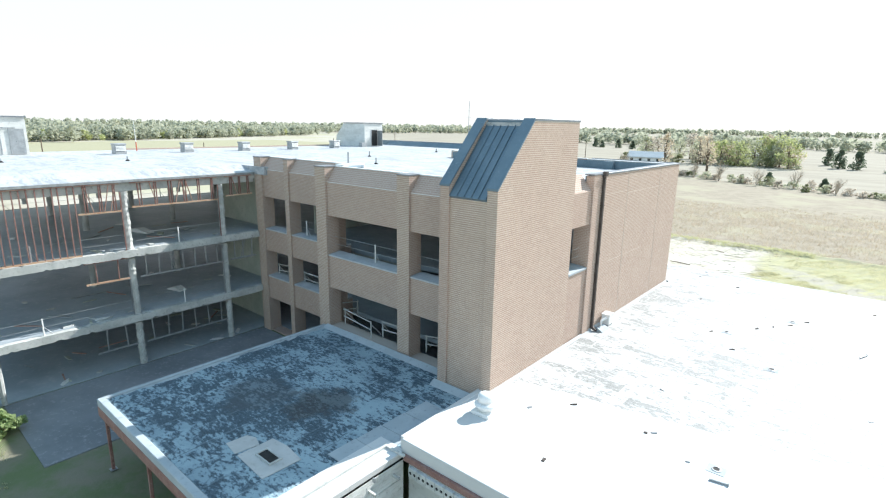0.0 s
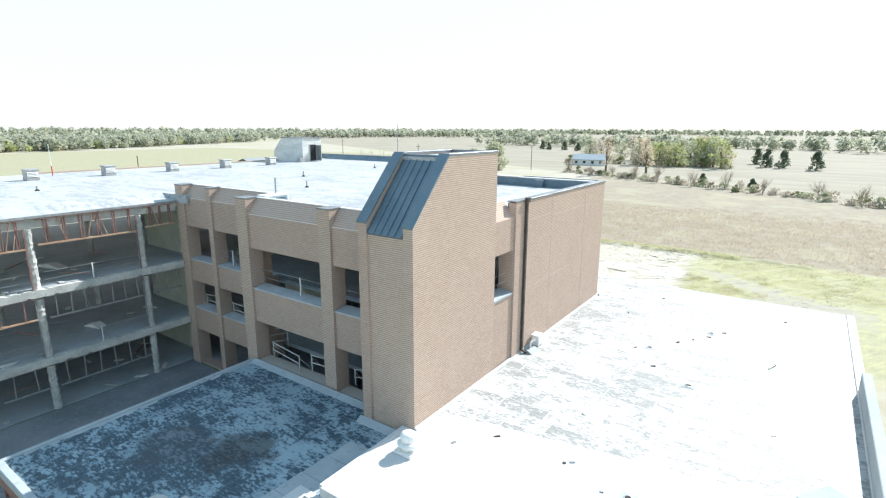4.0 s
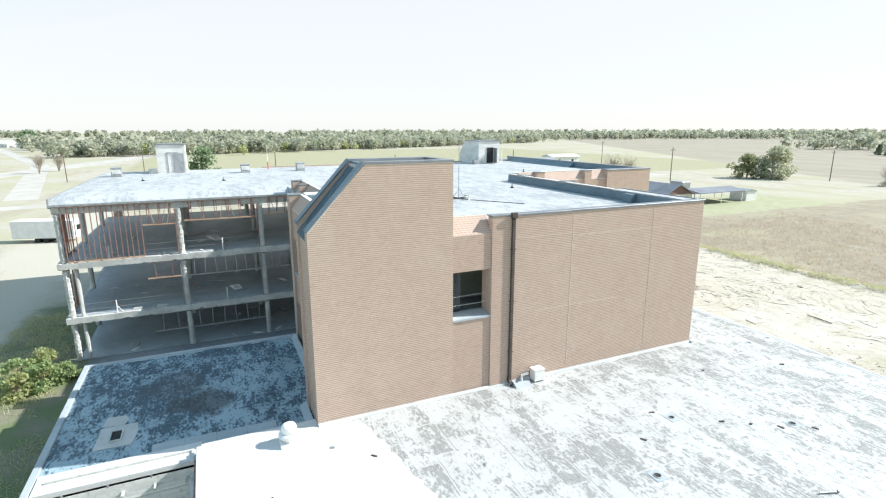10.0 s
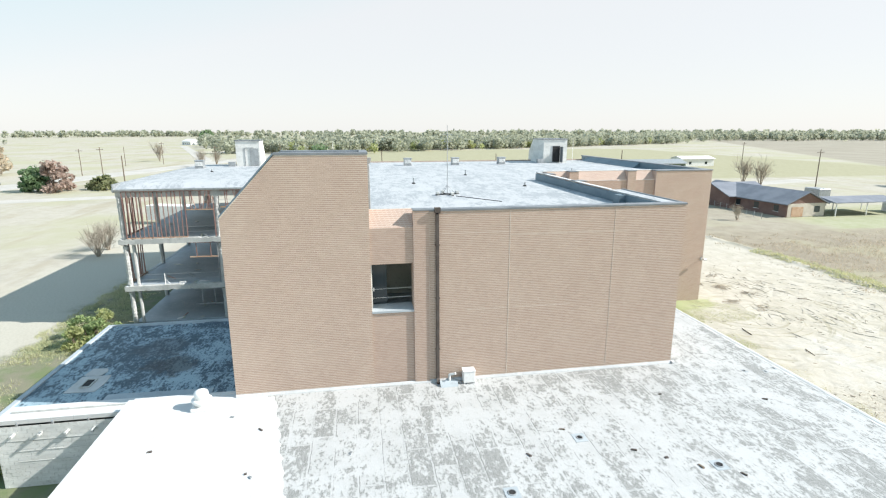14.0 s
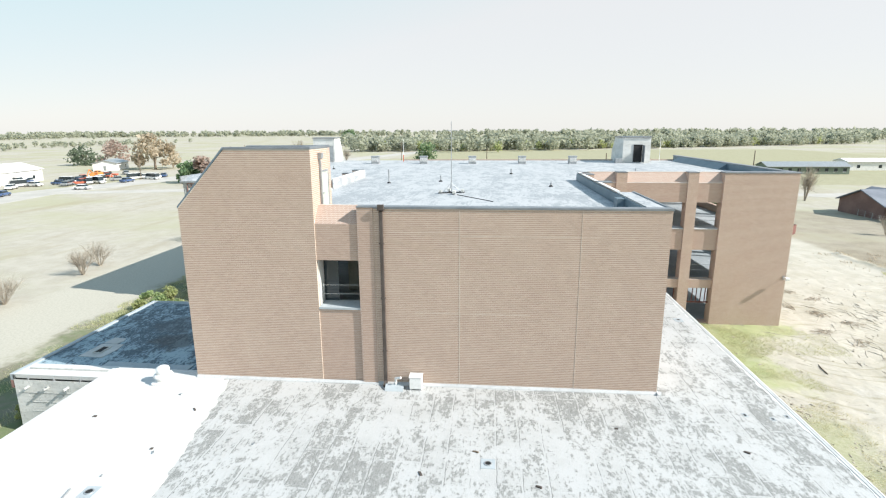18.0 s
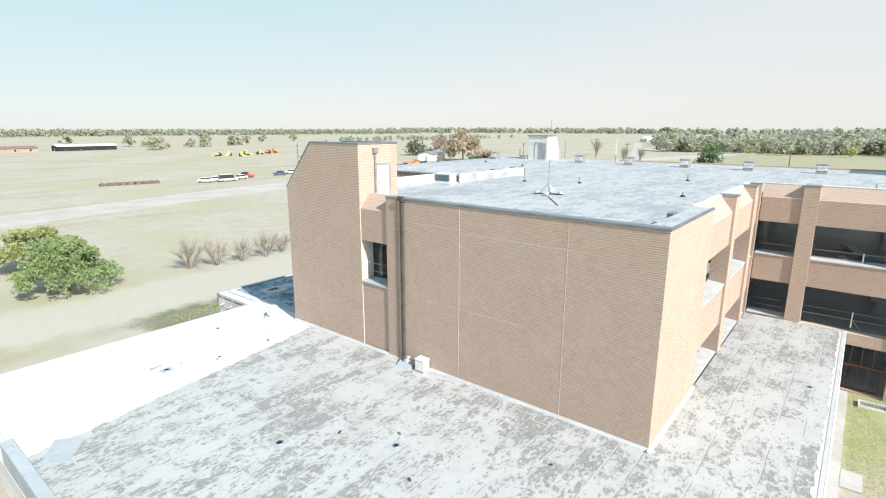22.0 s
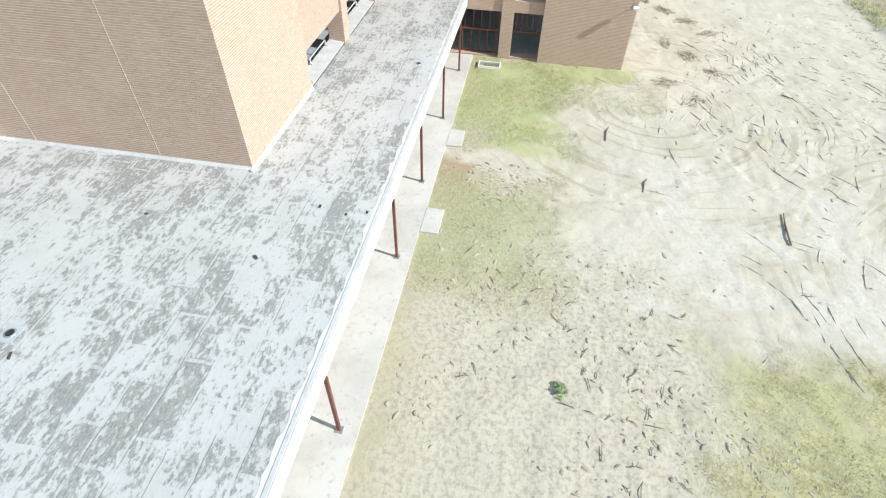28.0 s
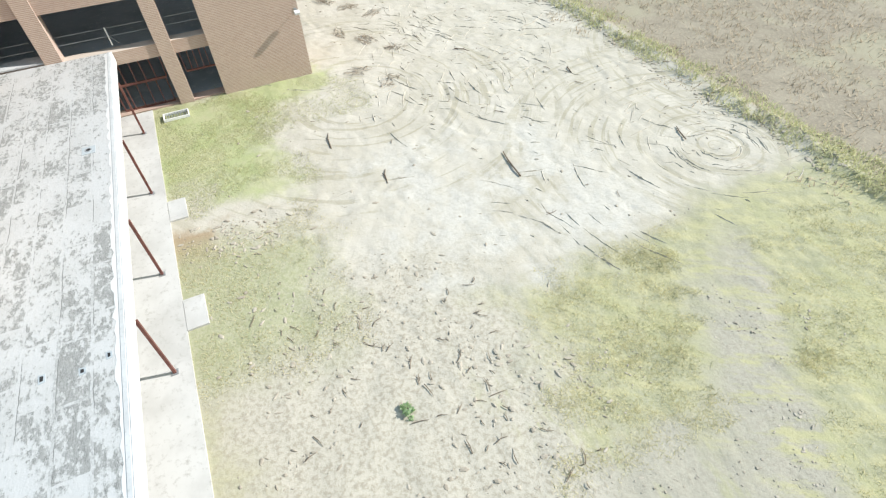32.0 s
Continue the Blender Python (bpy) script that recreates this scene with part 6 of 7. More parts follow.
tree(-151.5, -49, 3.5, 4.5, LEAF_OLIVE, 1200, "low dark green bush by the road", 0.4, 20, cat="bush", base=0.05)
tree(-206, -115, 15, 9, LEAF_YELLOW, 1300, "tall tree with brown-yellow leaves by the lot", 0.7, 24, base=0.2)
tree(-110, 193, 10.5, 7.6, LEAF_FAR, 4200, "wide olive bush at the field corner", 0.3, 44, cat="bush", base=0.04)
tree(-232, -168, 9, 9, LEAF_DARK, 900, "dark rounded tree behind the workshop", 0.5, 20, base=0.06)
tree(-270, -181, 10, 11, LEAF_RED, 900, "dull red tree behind the far carport", 0.6, 20, base=0.06)
tree(-115, 187, 7.6, 6.2, LEAF_OLIVE, 3000, "dark bush at the foot of the wide one", 0.28, 36, cat="bush", base=0.04)
for i, (x, y, h) in enumerate(((-20.1, -16.9, 4.6), (-23.0, -16.0, 3.9), (-26.0, -15.5, 3.6), (-29.2, -15.2, 4.0), (-32.2, -16.0, 3.4), (-42.8, -16.4, 3.8), (-47.0, -17.5, 3.6), (-62.4, -12.5, 5.2), (-66.5, -12.9, 5.0))):
    bare_shrub(x, y, h, "leafless grey shrub of many upright stems", seed=i)
for x, y, h in ((-113.8, 103, 8.5), (-131.8, 141, 10), (-124, 140.5, 9), (-73, 92.5, 3.4), (-298, -83, 12), (-246, -48, 9), (-258, -44, 8), (-216, -113, 9)):
    bare_shrub(x, y, h, "leafless grey tree with fine twigs", "bare tree", "bare trees in the pasture", stems=12)
for i, (x, y, r) in enumerate(((-31.6, -0.2, 1.3), (-32.4, 1.0, 1.2), (-30.4, 1.2, 1.2), (-29.4, 0.0, 1.1), (-31.0, 2.6, 0.9), (-13.0, 4.2, 0.6), (-11.0, 9.2, 0.7))):
    tree(x, y, 1.6 * r, r, LEAF_YGREEN if i % 2 else LEAF_PALE, 1300, "low green bush at the foot of the building", 0.09, 20, cat="bush", group="bushes by the wall", base=0.05)
rs = np.random.RandomState(4)
for i in range(52):
    x = -80 + i * 2.0 + rs.uniform(-1.5, 1.5)
    y = 156.5 - 0.56 * x + rs.uniform(-3, 3)
    if i % 5 == 1:
        bare_shrub(x, y, rs.uniform(4, 7.5), "leafless sapling along the field fence", "bare tree", "saplings along the fence", stems=7)
    else:
        tree(x, y, rs.uniform(1.2, 2.6), rs.uniform(1.3, 2.6), (LEAF_FAR, TWIGS, TWIGS, LEAF_OLIVE, LEAF_FAR, TWIGS)[i % 6], 420, "scrubby bush along the field fence", 0.16, 16, cat="bush", group="scrub along the fence", base=0.05)
for i in range(30):
    dense = i >= 9
    x, y = (-67 + (i - 9) * 1.75 + rs.uniform(-2, 2), 258 + rs.uniform(-3, 24)) if dense else (-104 + i * 4.4 + rs.uniform(-2, 2), 268 + rs.uniform(0, 30))
    tree(x, y, rs.uniform(9, 14), rs.uniform(4.2, 6.2), (LEAF_YGREEN, LEAF_FAR, LEAF_YGREEN, LEAF_FAR, LEAF_YELLOW, LEAF_YGREEN)[i % 6] if dense else (LEAF_FAR, TWIGS)[i % 2], 900, "tall thin-leaved tree in the farm grove", 0.3, 40, group="grove by the farm", base=0.1)
for i in range(12):
    tree(-100 + i * 6.2 + rs.uniform(-2, 2), 256 + rs.uniform(0, 5), rs.uniform(3.0, 4.6), rs.uniform(2.4, 3.6), (LEAF_OLIVE, LEAF_FAR)[i % 2], 420, "grey-green thicket at the foot of the farm grove", 0.26, 14, cat="bush", group="thicket under the grove", base=0.04)
for x, y, h in ((-62.9, 197.2, 14.0), (-48.2, 197.3, 14.5)):
    tree(x, y, h, 3.4, LEAF_YELLOW, 620, "thin tree with yellow autumn leaves at the fence", 0.24, 34, group="yellow trees at the fence", base=0.25)
for x, y, h in ((-186, 410, 7), (-176, 400, 6), (-165, 405, 7), (-150, 395, 6), (-16.6, 279, 8), (-10, 276, 7.5), (-22, 300, 7.5), (2, 270, 8), (-26.3, 178, 3.4), (-12.7, 174, 2.8)):
    tree(x, y, h, h * 0.42, LEAF_DARK, 1500, "dark cone-shaped cedar in open pasture", 0.26, 46, cat="cedar", group="cedars in the pasture", base=0.03)


_r = random.Random(9)
for x, y in ((-176, -445), (-190, -440), (-161, -363), (-170, -372), (-208, -403), (-216, -396), (-250, -410), (-285, -473), (-300, -468), (-262, -420), (-130, -440), (-352, -520), (-380, -500)):
    tree(x, y, _r.uniform(7, 12), _r.uniform(4, 7), _r.choice((LEAF_FAR, LEAF_FAR, TWIGS)), 420, "rounded tree far over dry pasture", 0.75, 16, group="trees over the southern pasture", base=0.08)


# far woods, one object each belt, paled by haze held in the leaf colour
def woods(line, depth, h, count, leaves, seed, size, per=34):
    rs = np.random.RandomState(seed)
    pts = np.array(line, float)
    seg = np.linalg.norm(np.diff(pts, axis=0), axis=1)
    cum = np.r_[0, np.cumsum(seg)]
    u = rs.uniform(0, cum[-1], count)
    base = np.stack([np.interp(u, cum, pts[:, 0]), np.interp(u, cum, pts[:, 1])], 1) + rs.normal(size=(count, 2)) * depth
    hh = h * rs.uniform(0.55, 1.15, count)
    d = rs.normal(size=(count, per, 3))
    d /= np.linalg.norm(d, axis=2)[:, :, None]
    d *= rs.uniform(0.4, 1.0, (count, per, 1))
    c = d * np.stack([hh * 0.42, hh * 0.42, hh * 0.47], 1)[:, None]
    c[:, :, :2] += base[:, None]
    c[:, :, 2] += (GZ + hh * 0.5)[:, None]
    ob = cards("woods", c.reshape(-1, 3), np.repeat(hh, per) * size * 1.15, leaves, None, "stuff", "distant belt of autumn woods", flat=0.35, seed=seed)
    return tagged(ob, "", "woods")


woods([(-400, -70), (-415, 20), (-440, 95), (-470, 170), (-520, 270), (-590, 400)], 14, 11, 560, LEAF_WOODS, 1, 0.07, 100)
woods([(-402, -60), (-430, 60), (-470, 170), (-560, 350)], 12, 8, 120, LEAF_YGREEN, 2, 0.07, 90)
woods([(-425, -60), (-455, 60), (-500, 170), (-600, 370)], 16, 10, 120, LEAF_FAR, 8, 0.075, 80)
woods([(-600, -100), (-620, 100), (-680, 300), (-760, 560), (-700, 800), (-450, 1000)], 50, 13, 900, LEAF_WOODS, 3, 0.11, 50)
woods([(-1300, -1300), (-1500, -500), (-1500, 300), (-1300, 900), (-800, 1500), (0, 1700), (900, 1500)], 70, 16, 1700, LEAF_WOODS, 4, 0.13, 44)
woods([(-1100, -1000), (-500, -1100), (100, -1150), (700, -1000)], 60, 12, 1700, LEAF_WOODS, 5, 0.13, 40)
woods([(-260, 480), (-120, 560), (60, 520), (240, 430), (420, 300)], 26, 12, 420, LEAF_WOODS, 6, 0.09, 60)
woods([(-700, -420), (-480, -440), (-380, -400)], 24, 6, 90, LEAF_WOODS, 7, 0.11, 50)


# grass and weeds near the yard
def blades(name, boxes, count, h, material, seed, label, lean=0.75, wide=0.014, patch=0.0, keep_if=None):
    rs = np.random.RandomState(seed)
    pts = []
    for (x0, x1, y0, y1), share in boxes:
        n = int(count * share)
        p = np.stack([rs.uniform(x0, x1, n), rs.uniform(y0, y1, n)], 1)
        if patch:
            ex = np.minimum(np.minimum(p[:, 0] - x0, x1 - p[:, 0]), np.minimum(p[:, 1] - y0, y1 - p[:, 1]))
            lim = min(x1 - x0, y1 - y0) * 0.28
            wav = np.array([noise.noise((a * 0.5, b * 0.5, seed + 9)) for a, b in p])
            p = p[(ex / lim + wav * 0.9 + rs.uniform(-0.2, 0.2, n)) > 0.35]
            keep = [noise.noise((a * 0.35, b * 0.35, seed)) + 0.5 * noise.noise((a * 1.4, b * 1.4, seed)) > patch + rs.uniform(-0.25, 0.25) for a, b in p]
            p = p[np.array(keep, bool)]
        if keep_if:
            p = p[np.array([keep_if(a, b) + 0.3 * noise.noise((a * 2.5, b * 2.5, seed)) > rs.uniform(-0.15, 0.5) for a, b in p], bool)]
        pts.append(p)
    p = np.concatenate(pts)
    n = len(p)
    z = np.array([lumpy(a, b) for a, b in p])
    a = rs.uniform(0, 6.283, n)
    hh = h * rs.uniform(0.5, 1.4, n)
    w = wide * rs.uniform(0.7, 1.6, n)
    side = np.stack([np.cos(a), np.sin(a), np.zeros(n)], 1) * w[:, None]
    tip = np.stack([rs.normal(size=n) * lean * hh, rs.normal(size=n) * lean * hh, hh], 1)
    root = np.c_[p, z - 0.01]
    v = np.stack([root - side, root + side, root + tip], 1).reshape(-1, 3)
    ob = raw(name, v.tolist(), np.arange(3 * n).reshape(-1, 3).tolist(), material, None, "stuff", label)
    return tagged(ob, "", "grass")


blades("grass", [((-33.5, -20, 43.8, 53.2), 0.8), ((-32, -25, 49.5, 58.5), 0.2)], 80000, 0.06, GRASS_GREEN, 11, "short yellow-green grass beside the concrete walk", patch=-0.25)
blades("grass", [((-19.5, -8.5, 44.3, 53), 1.0)], 30000, 0.06, GRASS_OLIVE, 12, "thin olive grass on pale bare earth", patch=-0.1)


def slanting(x, y):
    """Where grass holds east of the yard: beside and beyond a slanting lane of gravel."""
    w = y + 0.64 * x
    near = min(0.25, 0.4 * (w - 53.5), 0.4 * (60.2 - w), 0.4 * (x + 9.6), 0.4 * (-1.4 - x))
    far = min(0.25, 0.5 * (w - 64.4), 0.3 * (x + 8.0))
    v = x - 0.64 * y
    return max(near, far) + 0.8 * noise.noise((w * 0.22, v * 0.7, 3)) + 0.5 * noise.noise((w * 0.9, v * 1.6, 5))


blades("grass", [((-10, -1, 55, 67), 0.3), ((-9, 24, 63, 79), 0.7)], 150000, 0.05, GRASS_OLIVE, 13, "rough olive grass in drifts beside the yard", wide=0.010, lean=1.8, keep_if=slanting)
blades("grass", [((-10, -1, 55, 67), 0.3), ((-9, 14, 63, 77), 0.7)], 80000, 0.07, GRASS_TUFT, 33, "uneven tufts of yellow-green grass", wide=0.008, lean=1.4, keep_if=slanting)
# dark olive blades add shadow contrast to the pale grass by colour
blades("grass", [((-10, -1, 55, 67), 0.35), ((-9, 10, 63, 77), 0.65)], 60000, 0.10, LEAF_OLIVE, 57, "sparse darker tufts among yellow grass", wide=0.008, lean=0.9, patch=0.12, keep_if=slanting)
blades("weeds", [((-60, 60, 74.0, 125), 1.0)], 90000, 0.30, GRASS_DRY, 14, "dry brown weeds of an unmown field", wide=0.03, patch=-0.35)
blades("grass", [((-50, -4, 75.9, 79.4), 1.0)], 12000, 0.3, GRASS_GREEN, 15, "green grass strip along the edge of the yard", wide=0.03, patch=-0.2)
blades("grass", [((-48, -26, -4.5, 2.2), 0.85), ((-24, -10, -3, 4.6), 0.15)], 34000, 0.2, GRASS_GREEN, 16, "shaded green grass by the open frame", patch=-0.2)


# turned-up ridges of earth, in short curved strokes where wheels and blades have passed
def ridges(count, seed):
    r = random.Random(seed)
    vs, fs = [], []
    for i in range(count):
        if i < 70:
            cx, cy, rad = -13.1 + r.uniform(-0.4, 0.4), 73.0 + r.uniform(-0.4, 0.4), r.uniform(0.8, 4.4)
        else:
            k = r.randrange(26)
            q = random.Random(k)
            cx, cy, rad = q.uniform(-42, -9), q.uniform(54, 80), q.uniform(2, 9) + r.choice((0, 0.4, 0.9, 1.5, 1.9, 2.6)) + r.uniform(-0.1, 0.1)
        a0, ln = r.uniform(0, 6.283), r.choice((0.3, 0.5, 0.8, 1.2, 2.0)) * r.uniform(0.8, 1.2)
        x, y = cx + rad * math.cos(a0), cy + rad * math.sin(a0)
        if not (-46 < x < -8.5 and 52 < y < 76.3) or noise.noise((x * 0.13, y * 0.13, 2)) < r.uniform(-0.45, 0.1):
            continue
        n = max(3, int(ln / 0.13))
        w, h = r.uniform(0.022, 0.06), r.uniform(0.02, 0.06)
        k0 = len(vs)
        for j in range(n + 1):
            u = j / n
            a = a0 + u * ln / rad
            px, py = math.cos(a), math.sin(a)
            e = math.sin(math.pi * (0.08 + 0.84 * u)) * r.uniform(0.25, 1.25)
            bx, by = cx + rad * px, cy + rad * py
            z = lumpy(bx, by)
            vs += [(bx - px * w, by - py * w, z - 0.02), (bx + px * 0.2 * w, by + py * 0.2 * w, z + h * e), (bx + px * w, by + py * w, z - 0.02)]
        for j in range(n):
            c = k0 + 3 * j
            fs += [(c, c + 1, c + 4, c + 3), (c + 1, c + 2, c + 5, c + 4)]
    tagged(raw("earth_ridges", vs, fs, EARTH_CLOD, None, "stuff", "short curved ridges of earth scraped up in the yard"), "", "earth ridges")


ridges(1500, 41)


# clods, sticks and timber in the yard
def clods(count, box, size, seed, label, material=EARTH_DARK):
    rs = np.random.RandomState(seed)
    vs, fs = [], []
    ang = np.arange(6) * math.pi / 3
    lump = np.concatenate([np.stack([np.cos(ang) * r, np.sin(ang) * r, np.full(6, z)], 1) for r, z in ((1.0, -0.4), (0.8, 0.45))] + [np.array([(0, 0, 0.8)])])
    tri = [(k, (k + 1) % 6, 6 + (k + 1) % 6, 6 + k) for k in range(6)] + [(6 + k, 6 + (k + 1) % 6, 12) for k in range(6)]
    for i in range(count):
        x, y = rs.uniform(box[0], box[1]), rs.uniform(box[2], box[3])
        if noise.noise((x * 0.25, y * 0.25, seed)) + 0.5 * noise.noise((x * 0.9, y * 0.9, seed)) < rs.uniform(-0.15, 0.3):
            continue
        s = size * rs.choice([0.3, 0.45, 0.6, 0.9, 1.5]) * np.array([rs.uniform(0.7, 2.2), rs.uniform(0.5, 1.1), rs.uniform(0.3, 0.7)])
        fs += [tuple(len(vs) + k for k in f) for f in tri]
        a = rs.uniform(0, 3.14)
        q = lump * s * rs.uniform(0.75, 1.25, (13, 3))
        vs += np.stack([q[:, 0] * math.cos(a) - q[:, 1] * math.sin(a) + x, q[:, 0] * math.sin(a) + q[:, 1] * math.cos(a) + y, q[:, 2] + lumpy(x, y) + 0.01], 1).tolist()
    tagged(raw("clods", vs, fs, material, None, "stuff", label), "", "clods")


clods(1500, (-14, 1, 46, 59), 0.06, 21, "broken clods and stones on scraped earth")
clods(1500, (-60, -8, 47, 76), 0.055, 22, "scattered clods on the pale yard")
clods(500, (-40, -8, 75.5, 77.2), 0.10, 23, "ridge of clods at the yard edge")
clods(4000, (-6.0, 6.0, 55.5, 68.0), 0.03, 25, "loose gravel and crumbs of earth in a worn lane", EARTH_DARK)
clods(700, (-19.5, -14.0, 45.6, 51.5), 0.07, 24, "clods between the two lawns")
rs = random.Random(31)
for i in range(110):
    near = i < 70
    if i % 7 == 0:
        hx, hy = rs.uniform(-12, 0.5), rs.uniform(47, 57.5)
    x, y = (hx + rs.gauss(0, 0.8), hy + rs.gauss(0, 0.6)) if near else (rs.uniform(-50, -9), rs.uniform(52, 76))
    l = rs.uniform(0.15, 0.65)
    t = thing("stick", (x, y, lumpy(x, y)), "dark broken stick lying on the pale earth", "stick", "sticks strewn over the yard", turn=rs.uniform(0, 180))
    m = rs.uniform(-0.15, 0.15) * l
    part("branch", Shape().rod((-l / 2, 0, 0.03), (0, m, 0.05), 0.016, 0.014, 5).rod((0, m, 0.05), (l / 2, 0.0, 0.04), 0.014, 0.006, 5), BARK, t)
    if rs.random() < 0.5:
        part("twig", Shape().rod((0, m, 0.05), (l * 0.2, m + l * 0.25, 0.12), 0.011, 0.005, 4), BARK, t)
for i, (x, y, l, a) in enumerate(((-16.85, 62.3, 2.3, 173), (-19.0, 56.0, 1.2, 165), (-14.9, 72.1, 1.3, 160), (-23.6, 54.3, 1.6, 170), (-30.0, 66.0, 1.2, 40), (-24.0, 71.0, 0.9, 160))):
    t = thing("log", (x, y, lumpy(x, y)), "dark weathered log half sunk in the earth", "log", "logs in the yard", turn=a)
    k = 0.045 if i == 0 else 0.035
    part("stem", Shape().rod((-l / 2, 0, 0.03), (0.1 * l, 0.08, 0.07), k, k, 8).rod((0.1 * l, 0.08, 0.07), (l / 2, 0, 0.04), k, k / 2, 8), BARK, t)
    part("stub", Shape().rod((0, 0.04, 0.06), (0.15, 0.2, 0.12), 0.025, 0.015, 6), BARK, t)
tree(-6.3, 51.9, 0.25, 0.36, mat_leaf("bright_weed_leaves", (0.38, 0.52, 0.28), (0.50, 0.62, 0.38)), 160, "small green weed on bare earth", 0.07, 8, cat="weed", base=0.02)
for i in range(9):
    x, y = -46 + i * 2.2, 58.5 + (i * 37 % 7) * 0.7
    t = thing("brush_pile", (x, y, lumpy(x, y)), "low heap of dry brush on the earth", "brush pile", "brush heaps by the end block", turn=i * 40)
    s = Shape()
    r2 = random.Random(i)
    for k in range(22):
        a, b = Vector((r2.uniform(-1, 1), r2.uniform(-0.5, 0.5), 0.02)), Vector((r2.uniform(-1, 1), r2.uniform(-0.5, 0.5), r2.uniform(0.1, 0.35)))
        s.rod(a, b, 0.02, 0.01, 4)
    tagged(part("branch", s, TWIGS, t), kind="stuff")


# ---------------------------------------------------------------- buildings and vehicles around
RED_BRICK = mat_worn("dark_red_brick", (0.17, 0.105, 0.09), (0.22, 0.14, 0.12), (0.27, 0.185, 0.16), big=0.4, fine=8)
GREEN_METAL = mat_worn("green_sheet_metal", (0.15, 0.19, 0.15), (0.2, 0.24, 0.19), big=0.5, fine=6, rough=0.6)


def gable_house(loc, L, W, H, rise, wall, roof, label, cat="house", turn=0.0, wins=4, over=0.5, group=""):
    t = thing(cat.replace(" ", "_"), (*loc, GZ - 0.05), label, cat, group, turn=turn)
    part("wall", Shape().box(-L / 2, L / 2, -W / 2, W / 2, 0, H), wall, t)
    part("gable", Shape().prism([(-W / 2, H), (W / 2, H), (0, H + rise * 0.96)], 0, -L / 2, L / 2), wall, t)
    k = rise / (W / 2)
    for sgn in (-1, 1):
        e = sgn * (W / 2 + over)
        part("roof", Shape().prism([(0, H + rise), (0, H + rise + 0.18), (e, H - over * k + 0.18), (e, H - over * k)], 0, -L / 2 - over, L / 2 + over), roof, t)
    for sgn in (-1, 1):
        for i in range(wins):
            x = -L / 2 + (i + 0.5) * L / wins
            w = part("window", Shape().box(x - 0.6, x + 0.6, sgn * W / 2 - 0.02, sgn * W / 2 + 0.02, 0.95, 2.15), GLASS_DARK, t)
            part("sill", Shape().box(x - 0.7, x + 0.7, sgn * W / 2 - 0.03, sgn * W / 2 + 0.09, 0.87, 0.95), WHITE, w)
    part("door", Shape().box(L / 2 - 0.02, L / 2 + 0.03, -0.5, 0.5, 0.05, 2.1), STEEL, t)
    return t


SIDING = mat_worn("cream_siding", (0.50, 0.45, 0.385), (0.58, 0.53, 0.46), (0.44, 0.38, 0.32), big=0.8, fine=6)
rh = gable_house((-86.5, 107.6), 24.5, 9, 2.7, 2.1, RED_BRICK, ROOF_RED, "dark red brick ranch house with a grey shingle roof", turn=3, wins=5)
gable_house((-93.0, 106.6), 11, 11.5, 2.7, 2.2, RED_BRICK, ROOF_RED, "dark red brick wing of a ranch house under grey shingles", turn=93, wins=2)
part("siding", Shape().box(12.24, 12.3, -4.3, 4.4, 0.1, 2.68), SIDING, rh, "cream siding on the gable end")
part("garage_door", Shape().box(12.29, 12.33, -3.4, -0.7, 0.15, 2.0), TRACK_RUST, rh, "faded red panel door")
part("window", Shape().box(12.29, 12.33, 1.9, 3.2, 0.9, 2.1), GLASS_DARK, rh)
cp = thing("carport", (-77, 121, GZ), "open carport with a grey shingle roof beside the ranch house", "carport")
part("roof", Shape().prism([(-4, 2.6), (4, 2.6), (4, 2.75), (0, 3.5), (-4, 2.75)], 1, -7.5, 7.5), ROOF_RED, cp)
for x_ in (-3.7, 3.7):
    for y_ in (-7, 0, 7):
        part("post", Shape().box(x_ - 0.07, x_ + 0.07, y_ - 0.07, y_ + 0.07, 0, 2.6), WHITE, cp)
sb = thing("garden_shed", (-76, 132, GZ), "small white metal shed behind the carport", "shed")
part("wall", Shape().box(-2.2, 2.2, -1.8, 1.8, 0, 2.3), WHITE, sb)
part("roof", Shape().prism([(-2.0, 2.3), (2.0, 2.3), (0, 2.8)], 0, -2.4, 2.4), STEEL, sb)
gable_house((-192, 145), 28, 8.5, 2.8, 1.4, GREEN_METAL, STEEL, "long low green metal shed with a pale roof", "shed", turn=90, wins=9)
gable_house((-211, 178), 16, 9, 3.4, 1.0, WHITE, WHITE, "white open-sided metal shed by the long one", "shed", turn=90, wins=2)
gable_house((-86, 245), 15, 9, 2.8, 2.2, WHITE, SHEET_GREY, "small white farmhouse with dark garage arches", turn=8, wins=4)
gable_house((-60, 300), 18, 9, 3.2, 1.8, TIMBER, STEEL, "grey farm shed behind the grove", "shed", turn=15, wins=2)
gable_house((-645, -164), 22, 12, 4.0, 2.5, WHITE, WHITE, "far white house at the end of a track", turn=40, wins=4)
gable_house((-142, -128), 26, 14, 4.0, 2.0, WHITE, WHITE, "white metal workshop by the vehicle lot", "workshop", turn=8, wins=3)
gable_house((-204, -134), 16, 9, 3.2, 1.2, WHITE, STEEL, "white open carport beside the workshop", "carport", turn=20, wins=2)
gable_house((-150, -158), 16, 10, 3.0, 1.6, WHITE, STEEL, "pale shed at the edge of the lot", "shed", turn=10, wins=2)
gable_house((-79, -384), 34, 10, 3.0, 1.2, TIMBER, RUST, "far low barn with a rusty roof", "barn", turn=8, wins=4)
gable_house((-128, -396), 38, 10, 3.2, 1.0, BLACK, WHITE, "far open barn with a pale roof", "barn", turn=4, wins=4)


